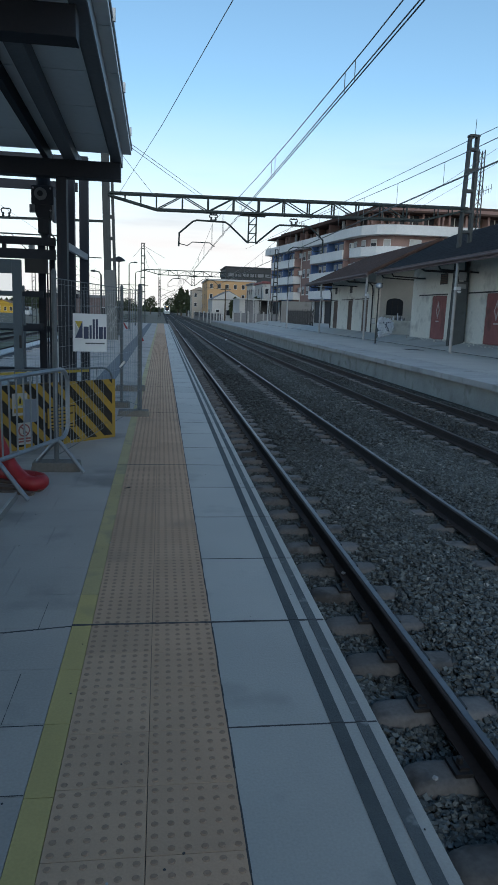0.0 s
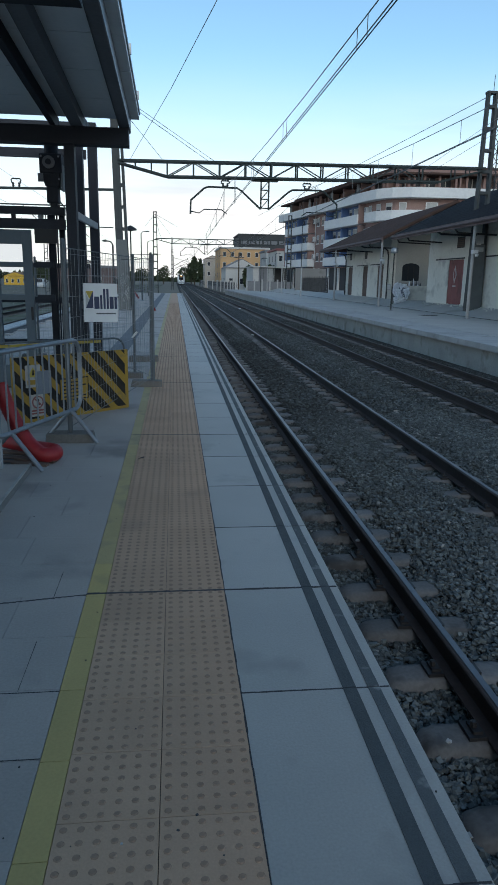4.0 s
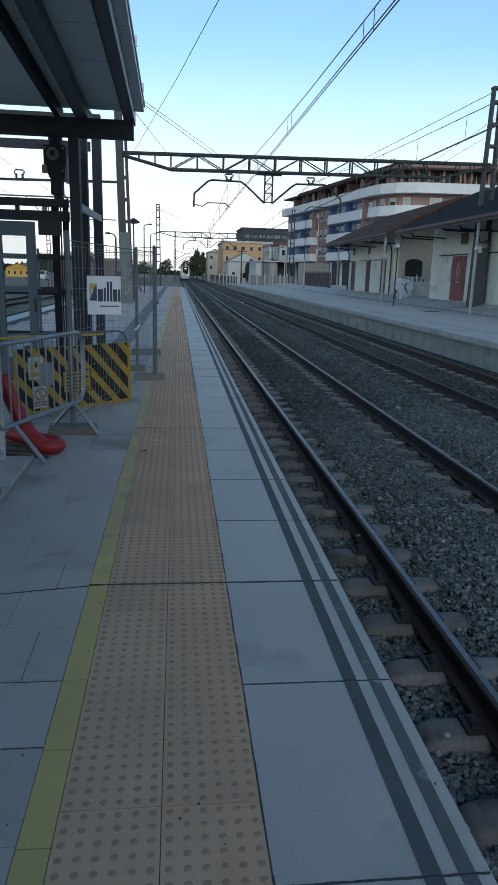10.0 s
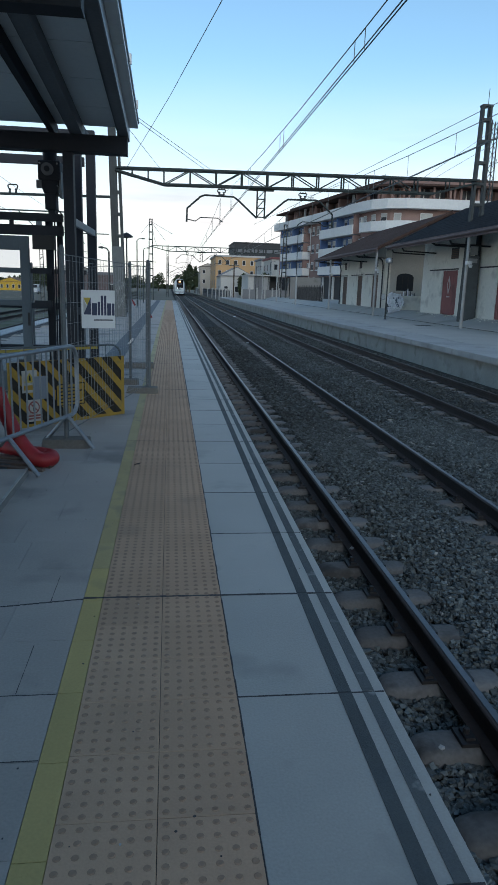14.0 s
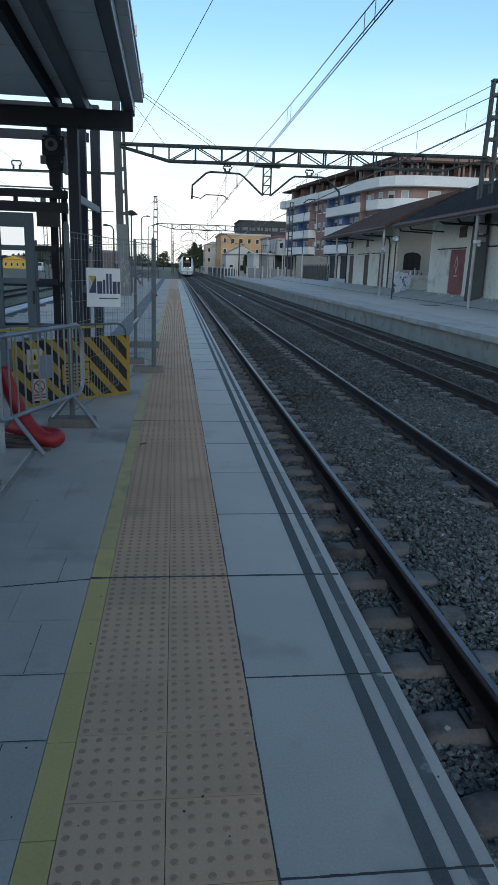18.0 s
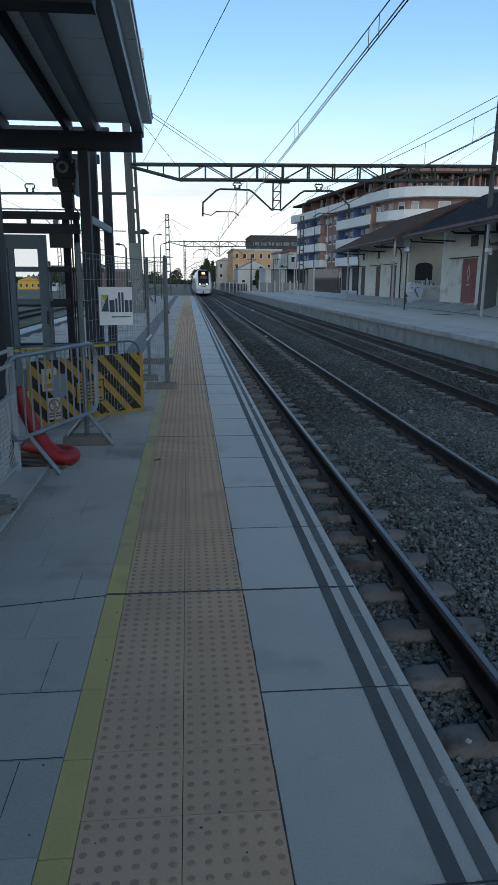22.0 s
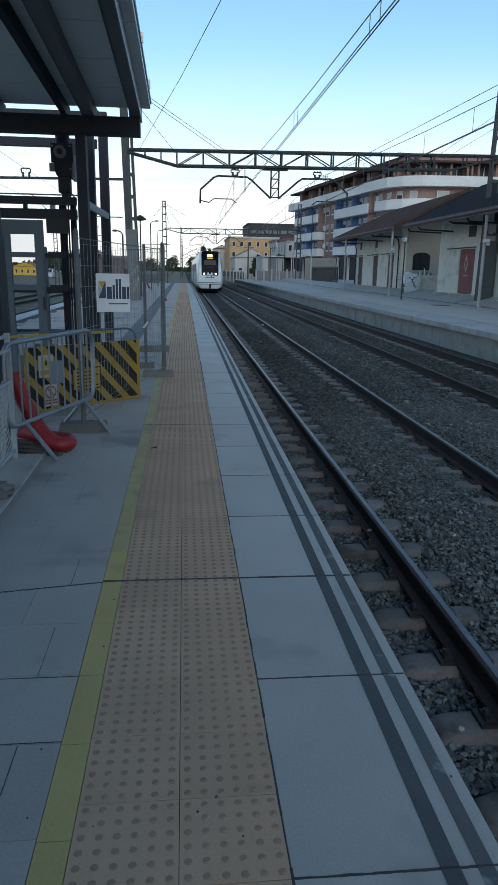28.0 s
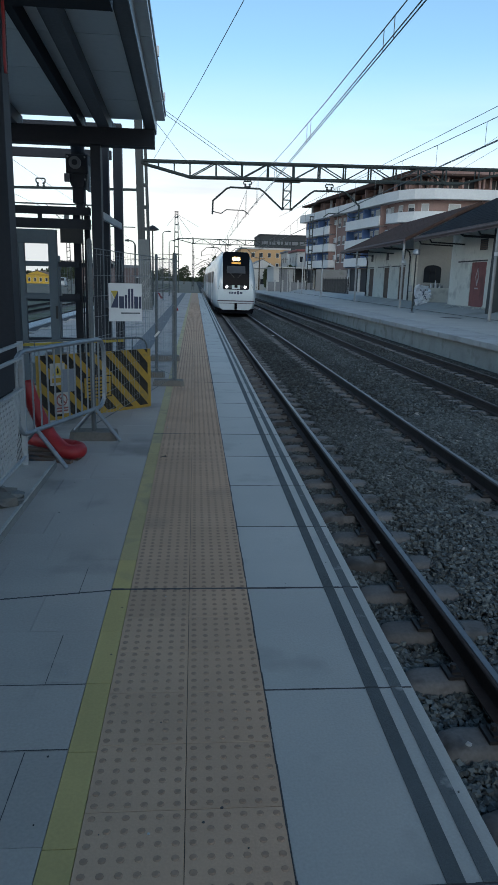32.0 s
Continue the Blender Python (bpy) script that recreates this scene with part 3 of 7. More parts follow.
ICO_F = np.array([(0, 11, 5), (0, 5, 1), (0, 1, 7), (0, 7, 10), (0, 10, 11), (1, 5, 9), (5, 11, 4), (11, 10, 2), (10, 7, 6), (7, 1, 8), (3, 9, 4), (3, 4, 2), (3, 2, 6), (3, 6, 8), (3, 8, 9), (4, 9, 5), (2, 4, 11), (6, 2, 10), (8, 6, 7), (9, 8, 1)])


def stones(name, count, xr, yr, size, zoff, label, near=1.0):
    """Angular stones strewn over a strip of the ballast, denser towards its start."""
    u = rng.random(count) ** near
    y = yr[0] + (yr[1] - yr[0]) * u
    x = rng.uniform(*xr, count)
    across = np.abs(((y + 5 - 0.31 + 0.3) % 0.6) - 0.3) < 0.12
    from_middle = np.minimum(np.abs(x - TRACKS[0]), np.abs(x - TRACKS[1]))
    ragged_in, ragged_out = rng.uniform(0.58, 0.7, count), rng.uniform(1.14, 1.3, count)
    on_sleeper = across & (from_middle > ragged_in) & (from_middle < ragged_out)
    x, y = x[~on_sleeper], y[~on_sleeper]
    k = len(x)
    z = BED_Z + np.interp(x, xs, zs) + zoff + rng.uniform(-0.02, 0.022, k)
    pts = BLOCK_V[None] * rng.uniform(0.35, 1.1, (k, 8, 3)) * (rng.uniform(*size, k)[:, None] * rng.uniform(0.65, 1.25, (k, 3)))[:, None, :]
    a = rng.uniform(0, math.tau, (k, 2))
    c, d = np.cos(a), np.sin(a)
    X = pts[..., 0] * c[:, :1] - pts[..., 1] * d[:, :1]
    Y = pts[..., 0] * d[:, :1] + pts[..., 1] * c[:, :1]
    Y2 = Y * c[:, 1:] - pts[..., 2] * d[:, 1:]
    Z = Y * d[:, 1:] + pts[..., 2] * c[:, 1:]
    verts = np.stack([X + x[:, None], Y2 + y[:, None], Z * 0.75 + z[:, None]], -1).reshape(-1, 3)
    faces = (BLOCK_F[None] + (np.arange(k) * 8)[:, None, None]).reshape(-1, 3)
    me = bpy.data.meshes.new(name)
    me.vertices.add(len(verts))
    me.vertices.foreach_set("co", verts.astype(np.float32).ravel())
    me.loops.add(faces.size)
    me.loops.foreach_set("vertex_index", faces.astype(np.int32).ravel())
    me.polygons.add(len(faces))
    me.polygons.foreach_set("loop_start", np.arange(0, faces.size, 3, dtype=np.int32))
    me.polygons.foreach_set("use_smooth", [False] * len(faces))
    me.update(calc_edges=True)
    me.materials.append(M_PEBBLE)
    return tagged(new(name, me), label, "ballast stones", kind="stuff")


def pebble_material():
    m = shade("ballast_pebble", (0.122, 0.145, 0.147), (0.067, 0.08, 0.081), 0.85, fine=60, coarse=14, bump=0.1)
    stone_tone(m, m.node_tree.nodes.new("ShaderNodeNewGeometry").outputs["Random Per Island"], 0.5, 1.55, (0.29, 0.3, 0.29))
    return m


M_PEBBLE = pebble_material()
stones("ballast_stones", 120000, (0.92, 5.4), (2.0, 12.0), (0.010, 0.025), 0.012, "angular dark grey ballast stones between the rails", 1.3)
stones("ballast_stones", 64000, (0.92, 8.3), (9.0, 42.0), (0.016, 0.034), 0.01, "dark grey ballast stones further along the tracks", 1.7)

# Island platform: a core, and its paving piece by piece.
platform = thing("platform_island", (-2, 0, -1.0), "island platform paved in grey slabs with tactile and pale edge bands", "platform", kind="structure")
core = Solid()
core.box(-5.05, EDGE_X - 0.12, -4, PLATFORM_END, -1.0, -0.045)
core.part("platform_core", M_CONCRETE, platform, "weathered concrete platform wall")
Solid().box(-5.0, EDGE_X - 0.13, -4, PLATFORM_END - 0.02, -0.045, -0.02).part("bedding", M_JOINT, platform, "dark bedding in the joints")
X_YL, X_TL, X_TM, X_TR = -0.428, -0.331, -0.031, 0.268
JOINT_Y = 3.255

# Far platform across the tracks, with a raised dock along the sheds.
far_platform = thing("platform_opposite", (11, 0, -1.0), "opposite side platform with pale coping and a grey surface", "platform", kind="structure")
Solid().box(FAR_EDGE_X + 0.2, 15.0, -4, 118, -1.0, -0.17).part("platform_wall", M_FARWALL, far_platform, "stained concrete platform face")
Solid().box(9.92, 15.0, -4, 118, -0.17, 0.0).part("platform_surface", M_FARPAVE, far_platform, "smooth grey platform surface")
Solid().box(15.0, 15.95, -4, 118, -1.0, -0.01).part("platform_core", M_CONCRETE, far_platform)
Solid().hull([(14.56, 4, -0.02), (15.96, 4, -0.02), (15.96, 118, -0.02), (14.56, 118, -0.02)], [(14.56, 4, 0.035), (15.96, 4, 0.42), (15.96, 118, 0.42), (14.56, 118, 0.035)]).part("apron", M_FARPAVE, far_platform, "sloping apron up to the sheds")
Solid().box(15.96, 24.0, 4, 118, -1.0, 0.42).part("dock", M_FARPAVE, far_platform, "raised dock along the sheds")
Solid().box(14.42, 14.555, 4, 118, 0.0, 0.006).part("drain_channel", M_JOINT, far_platform, "dark drain channel")


# ---- overhead line ----
def portal(y, xl, xr, zl, zr, drops, detail=True, top=10.7):
    p = thing("overhead_line_portal", ((xl + xr) / 2, y, 0), "grey lattice steel portal spanning both tracks", "gantry", group="portals over the tracks")
    w = 0.25

    def z_at(x):
        return zl + (zr - zl) * (x - xl) / (xr - xl)
    # masts: two channels tied by battens, on a solid foot
    for x, base in ((xl, 0.0 if detail else -0.9), (xr, 0.2)):
        m = Solid()
        foot = 3.35
        for s, wide in ((-1, 0.17 if x == xl and detail else 0.0), (1, 0.0)):
            if wide:
                m.hull([(x - 0.02, y - 0.16, base), (x + 0.3, y - 0.16, base), (x + 0.3, y + 0.16, base), (x - 0.02, y + 0.16, base)],
                       [(x - 0.26, y - 0.16, top), (x + 0.1, y - 0.16, top), (x + 0.1, y + 0.16, top), (x - 0.26, y + 0.16, top)])
                continue
            lean = 0.15 if x == xl and detail else 0.0
            m.hull([(x + lean + s * 0.36 - 0.07, y - 0.16, base), (x + lean + s * 0.36 + 0.07, y - 0.16, base), (x + lean + s * 0.36 + 0.07, y + 0.16, base), (x + lean + s * 0.36 - 0.07, y + 0.16, base)],
                   [(x + s * 0.19 - 0.055, y - 0.16, top), (x + s * 0.19 + 0.055, y - 0.16, top), (x + s * 0.19 + 0.055, y + 0.16, top), (x + s * 0.19 - 0.055, y + 0.16, top)])
        zz = base + foot + 0.5
        while zz < top - 0.2:
            half = 0.36 - 0.17 * (zz - base) / (top - base)
            left, right = x - half, x + half
            if x == xl and detail:
                left, right = x - 0.05, x + half + 0.15 * (1 - (zz - base) / (top - base))
            m.box(left, right, y - 0.165, y - 0.15, zz - 0.07, zz + 0.07)
            m.box(left, right, y + 0.15, y + 0.165, zz - 0.07, zz + 0.07)
            zz += 1.0
        m.box(x - 0.27, x + 0.27, y - 0.18, y + 0.18, top - 0.06, top + 0.04)
        mast = m.part("mast", M_MAST, p, "grey two-legged lattice mast")
        if detail:
            f = Solid()
            a, b, c, d = (0.0, 0.56, -0.1, 0.44) if x == xl else (-0.4, 0.4, -0.33, 0.33)
            f.hull([(x + a, y - 0.2, base), (x + b, y - 0.2, base), (x + b, y + 0.2, base), (x + a, y + 0.2, base)],
                   [(x + c, y - 0.2, base + foot), (x + d, y - 0.2, base + foot), (x + d, y + 0.2, base + foot), (x + c, y + 0.2, base + foot)])
            f.part("foot_plate", M_MASTFOOT, mast, "solid grey lower mast casing")
            if x == xr:
                for z0, z1, h in ((3.6, 4.05, 0.2), (3.2, 3.42, 0.22)):
                    Solid().box(x - h, x + h, y - 0.235, y - 0.215, z0, z1).part("notice_plate", M_SIGNPALE, mast, "pale notice plate")
    # box truss
    chords = Solid()
    taper = 2.3
    dep = 0.68
    xa, xb = xl + 0.1, xr - 0.1
    for s in (-1, 1):
        chords.bar((xa, y + s * w, z_at(xa)), (xb, y + s * w, z_at(xb)), 0.09, 0.09)
        chords.bar((xa + taper, y + s * w, z_at(xa + taper) - dep), (xb - taper, y + s * w, z_at(xb - taper) - dep), 0.09, 0.09)
        chords.bar((xa, y + s * w, z_at(xa) - 0.1), (xa + taper, y + s * w, z_at(xa + taper) - dep), 0.08, 0.08)
        chords.bar((xb, y + s * w, z_at(xb) - 0.1), (xb - taper, y + s * w, z_at(xb - taper) - dep), 0.08, 0.08)
    chords.part("chord", M_GANTRY, p, "angle-iron chords of the beam")
    web = Solid()
    x, k = xa + taper, 0
    while x < xb - taper + 0.3:
        for s in (-1, 1):
            post = Solid().bar((x, y + s * w, z_at(x)), (x, y + s * w, z_at(x) - dep), 0.07, 0.06)
            if detail:
                post.part("brace", M_GANTRY, p)
            else:
                web.add(post.v, post.f)
            if x + 1.25 < xb - taper + 0.3:
                a, b = (0, dep) if k % 2 else (dep, 0)
                slant = Solid().bar((x, y + s * w, z_at(x) - a), (x + 1.25, y + s * w, z_at(x + 1.25) - b), 0.045, 0.045)
                if detail:
                    slant.part("brace", M_GANTRY, p)
                else:
                    web.add(slant.v, slant.f)
        web.bar((x, y - w, z_at(x)), (x, y + w, z_at(x)), 0.05, 0.05)
        web.bar((x, y - w, z_at(x) - dep), (x, y + w, z_at(x) - dep), 0.05, 0.05)
        web.bar((x, y - w, z_at(x)), (min(x + 1.25, xb), y + w, z_at(min(x + 1.25, xb))), 0.04, 0.04)
        x, k = x + 1.25, k + 1
    for x in (xa + 0.8, xa + 1.55, xb - 0.8, xb - 1.55):
        r = (min(x - xa, xb - x)) / taper
        for s in (-1, 1):
            web.bar((x, y + s * w, z_at(x)), (x, y + s * w, z_at(x) - 0.1 - (dep - 0.1) * r), 0.05, 0.05)
    tagged(web.part("web", M_GANTRY, p, "lattice bracing of the beam"), kind="stuff")
    # drop bracket with two arms
    for xd, reach in drops:
        zt = z_at(xd) - dep
        d = Solid()
        for s in (-1, 1):
            d.bar((xd + s * 0.19, y, zt + 0.05), (xd + s * 0.19, y, zt - 1.42), 0.07, 0.07)
        for i in range(4):
            d.bar((xd - 0.19, y, zt - 0.1 - i * 0.42), (xd + 0.19, y, zt - 0.1 - i * 0.42), 0.05, 0.05)
            if i < 3:
                d.bar((xd - 0.19, y, zt - 0.1 - (i + 1) * 0.42), (xd + 0.19, y, zt - 0.1 - i * 0.42), 0.04, 0.04)
        d.box(xd - 0.62, xd + 0.62, y - 0.14, y + 0.14, zt - 0.13, zt + 0.02)
        d.part("drop_bracket", M_GANTRY, p, "short lattice drop post")
        for s, xt in ((-1, TRACKS[0]), (1, TRACKS[1])):
            zc = zt - 0.47
            arm = Solid().tube([(xd + s * 0.2, y, zt - 1.4), (xd + s * 1.15, y, zc - 0.12), (xd + s * 1.35, y, zc), (xd + s * 2.75, y, zc + 0.02), (xd + s * 2.95, y, zc - 0.05), (xd + s * 3.6, y, zc - 0.62), (xd + s * 3.62, y, zc - 1.25)], 0.045, 8)
            a = arm.part("cantilever_arm", M_GANTRY, p, "bent tube arm carrying the wires", smooth=True)
            ins = Solid()
            xi = xt - 0.13
            ins.bar((xi - 0.15, y, zc + 0.07), (xi + 0.15, y, zc + 0.07), 0.06, 0.05)
            for o in (-0.11, 0.11):
                ins.lathe([(0.03, 0), (0.06, 0.03), (0.03, 0.06), (0.06, 0.09), (0.03, 0.13)], (xi + o, y, zc + 0.08), 8)
            ins.tube([(xi - 0.11, y, zc + 0.19), (xi - 0.19, y, zc + 0.2), (xi - 0.2, y, zc + 0.27), (xi - 0.15, y, zc + 0.31), (xi + 0.15, y, zc + 0.31), (xi + 0.2, y, zc + 0.27), (xi + 0.19, y, zc + 0.2), (xi + 0.11, y, zc + 0.19)], 0.03, 6)
            for o in (-0.13, 0.0, 0.13):
                ins.lathe([(0.03, 0), (0.055, 0.035), (0.03, 0.07)], (xi + o, y, zc + 0.29), 8)
            ins.part("insulator", M_MAST, a, "ribbed insulator pair")
            Solid().tube([(xd + s * 3.6, y, zc - 1.12), (xd + s * 3.2, y, zc - 1.2), (xd + s * 2.95, y, zc - 1.02), (xd + s * 2.1, y, zc - 1.02), (xd + s * 1.85, y, zc - 1.2)], 0.025, 6).part("steady_arm", M_GANTRY, a, "thin steady arm")
    return p


GY = 34.7
portal(GY, -2.7, 15.5, 6.94, 7.2, [(4.42, 1)])
portal(101.0, -2.7, 16.6, 7.1, 7.2, [(4.5, 1)], detail=False)


def cantilever_mast(x, y, h, reach):
    """A single lattice mast beside the line with one bracket over the track."""
    m = thing("cantilever_mast", (x, y, -0.95), "slim lattice mast with a bracket over the track", "mast", group="single masts along the line")
    for s in (-1, 1):
        Solid().bar((x + s * 0.24, y, -0.95), (x + s * 0.16, y, h), 0.07, 0.1).part("leg", M_MAST, m)
    z = 0.0
    while z < h - 0.2:
        Solid().box(x - 0.24, x + 0.24, y - 0.03, y + 0.03, z, z + 0.12).part("batten", M_MAST, m)
        z += 0.95
    a = Solid().tube([(x + 0.3, y, 4.4), (x + reach * 0.7, y, 5.7), (x + reach, y, 5.95)], 0.06, 6).part("bracket", M_GANTRY, m, "slanting tube bracket")
    Solid().tube([(x + 0.3, y, 6.3), (x + reach * 0.7, y, 5.75)], 0.035, 6).part("tie", M_GANTRY, a)
    Solid().tube([(x + reach * 0.62, y, 5.55), (x + reach * 0.95, y, 5.0), (x + reach * 1.05, y, 4.75)], 0.035, 6).part("steady_arm", M_GANTRY, a)
    Solid().lathe([(0.05, 0), (0.1, 0.08), (0.05, 0.16), (0.1, 0.24), (0.05, 0.32)], (x + reach * 0.98, y, 5.97), 8).part("insulator", M_MAST, a)
    return m


for x, y in ((-0.53, 162.0), (-0.6, 222.0), (-0.6, 284.0)):
    cantilever_mast(x, y, 10.8, 3.6)

# cross-arm from the island mast over the yard tracks
arm = thing("yard_cross_arm", (-8.0, GY, 5.5), "slim steel cross-arm over the yard tracks with insulators", "gantry")
Solid().bar((-2.7, GY, 5.63), (-15.0, GY, 5.45), 0.11, 0.11).part("beam", M_GANTRY, arm)
Solid().box(-15.2, -14.9, GY - 0.15, GY + 0.15, -0.9, 6.2).part("end_mast", M_MAST, arm)
for x in (-7.34, -11.4):
    z = 5.63 - 0.0146 * (-2.7 - x)
    pair = Solid()
    for o in (-0.14, 0.14):
        pair.lathe([(0.035, 0), (0.065, 0.05), (0.035, 0.1), (0.065, 0.15), (0.035, 0.2)], (x + o, GY, z + 0.05), 8)
    pair.tube([(x - 0.12, GY, z + 0.18), (x - 0.2, GY, z + 0.25), (x - 0.22, GY, z + 0.36), (x - 0.17, GY, z + 0.42), (x + 0.17, GY, z + 0.42), (x + 0.22, GY, z + 0.36), (x + 0.2, GY, z + 0.25), (x + 0.12, GY, z + 0.18)], 0.034, 6)
    pair.part("insulator", M_MAST, arm, "ribbed insulator pair")
    Solid().bar((x + 1.55, GY, z - 0.03), (x + 2.3, GY, z - 0.95), 0.06, 0.06).part("strut", M_GANTRY, arm)

# Wires
SUPPORTS = [-27.0, GY, 101.0, 162.0, 224.0, 286.0]
for xt in TRACKS:
    xw = xt - 0.09
    cat = thing("overhead_wire", (xt, 0, 4.65), "contact wire and messenger wire with droppers above a track", "overhead wire")
    for o in (-0.022, 0.022):
        Solid().tube([(xw + o + (-0.1 if i % 2 else 0.1), y, 4.65) for i, y in enumerate(SUPPORTS)], 0.009, 6).part("contact_wire", M_WIRE, cat)
    mess, drop = Solid(), Solid()
    near_track = xt == TRACKS[0]
    sag, gap, offs = (4.4, 6.55, (-0.26, 0.26)) if near_track else (3.8, 3.25, (0.0,))
    for a, b in zip(SUPPORTS[:-1], SUPPORTS[1:]):
        mess.tube([(xw, a + (b - a) * i / 12, 5.98 - sag * i / 12 * (1 - i / 12)) for i in range(13)], 0.009, 5)
    y = -22.9
    while y < 162:
        for o in offs:
            a, b = next((a, b) for a, b in zip(SUPPORTS[:-1], SUPPORTS[1:]) if a <= y + o <= b)
            u = (y + o - a) / (b - a)
            drop.rod((xw, y + o, 5.98 - sag * u * (1 - u)), (xw, y + o, 4.65), 0.006, n=4)
        y += gap
    mess.part("messenger_wire", M_WIRE, cat)
    tagged(drop.part("dropper", M_WIRE, cat), kind="stuff")


def wire(points, r, label):
    return tagged(Solid().tube(points, r, 5).part("overhead_cable", M_WIRE), label, "cable")


wire([(15.2, -20, 9.9), (15.25, 8, 9.55), (15.3, GY, 10.5), (14.3, 55.4, 10.49), (12.9, 80, 10.4), (12.0, 101, 10.6)], 0.017, "thin feeder cable running along the mast tops")
wire([(-7.5, -20, 7.2), (-7.4, 8, 6.3), (-7.34, GY, 5.95), (-7.3, 101, 5.6)], 0.007, "thin catenary wire over the yard track")
wire([(-7.3, -20, 4.7), (-7.2, GY, 4.65), (-7.2, 101, 4.65)], 0.007, "thin contact wire over the yard track")
wire([(-11.4, -20, 7.2), (-11.4, 8, 6.3), (-11.4, GY, 5.9), (-11.4, 101, 5.6)], 0.007, "thin catenary wire over the yard track")
wire([(-2.7, 101, 10.6), (-2.85, 132, 10.0), (-2.9, 162, 10.5)], 0.028, "thin feeder cable along the island masts")
wire([(-2.05, GY, 7.0), (-0.04, 21.9, 7.0), (1.04, 14.3, 7.0), (3.2, -0.5, 7.0)], 0.009, "thin stay cable crossing above the platform")
wire([(2.15, GY, 6.95), (-1.04, 24.8, 7.0), (-5.8, 10, 7.0)], 0.009, "thin stay cable from the portal beam")
wire([(1.85, GY, 6.95), (-1.3, 24.8, 7.05), (-6.1, 10, 7.1)], 0.010, "thin stay cable from the portal beam")
wire([(-0.4, GY, 6.92), (-1.43, 26.9, 7.0), (-3.1, 14, 7.0)], 0.009, "thin stay cable from the portal beam")
wire([(12.6, GY, 6.9), (14.6, 30.5, 8.4), (15.3, 29.0, 8.9)], 0.008, "thin stay cable beside the mast")
wire([(12.1, GY, 6.9), (14.9, 30.0, 9.3)], 0.008, "thin stay cable beside the mast")
for x, z in ((-0.65, 7.8), (0.42, 8.75), (-4.1, 8.7)):
    wire([(-2.68, 101, 10.4), (x, 101, z)], 0.022, "short stay cable from the top of a far mast")


# ---- goods sheds on the opposite platform ----
WALL_X, EAVE_X, RIDGE_X = 15.95, 13.6, 18.45
EAVE_Z, RIDGE_Z, DOCK_Z = 4.3, 6.75, 0.42


def roof_sheet(solid, y0, y1, hip=0.0, thick=0.14):
    """Front slope, back slope and, with hip, a sloping far end; a closed shell with thickness."""
    back_x = 2 * RIDGE_X - EAVE_X
    for x0, x1 in ((EAVE_X, RIDGE_X), (back_x, RIDGE_X)):
        low = [(x0, y0, EAVE_Z), (x0, y1, EAVE_Z), (x1, y1 - hip, RIDGE_Z), (x1, y0, RIDGE_Z)]
        solid.hull(low, [(x, y, z + thick) for x, y, z in low])
    if hip:
        low = [(EAVE_X, y1, EAVE_Z), (back_x, y1, EAVE_Z), (RIDGE_X, y1 - hip, RIDGE_Z)]
        solid.hull(low, [(x, y, z + thick) for x, y, z in low])


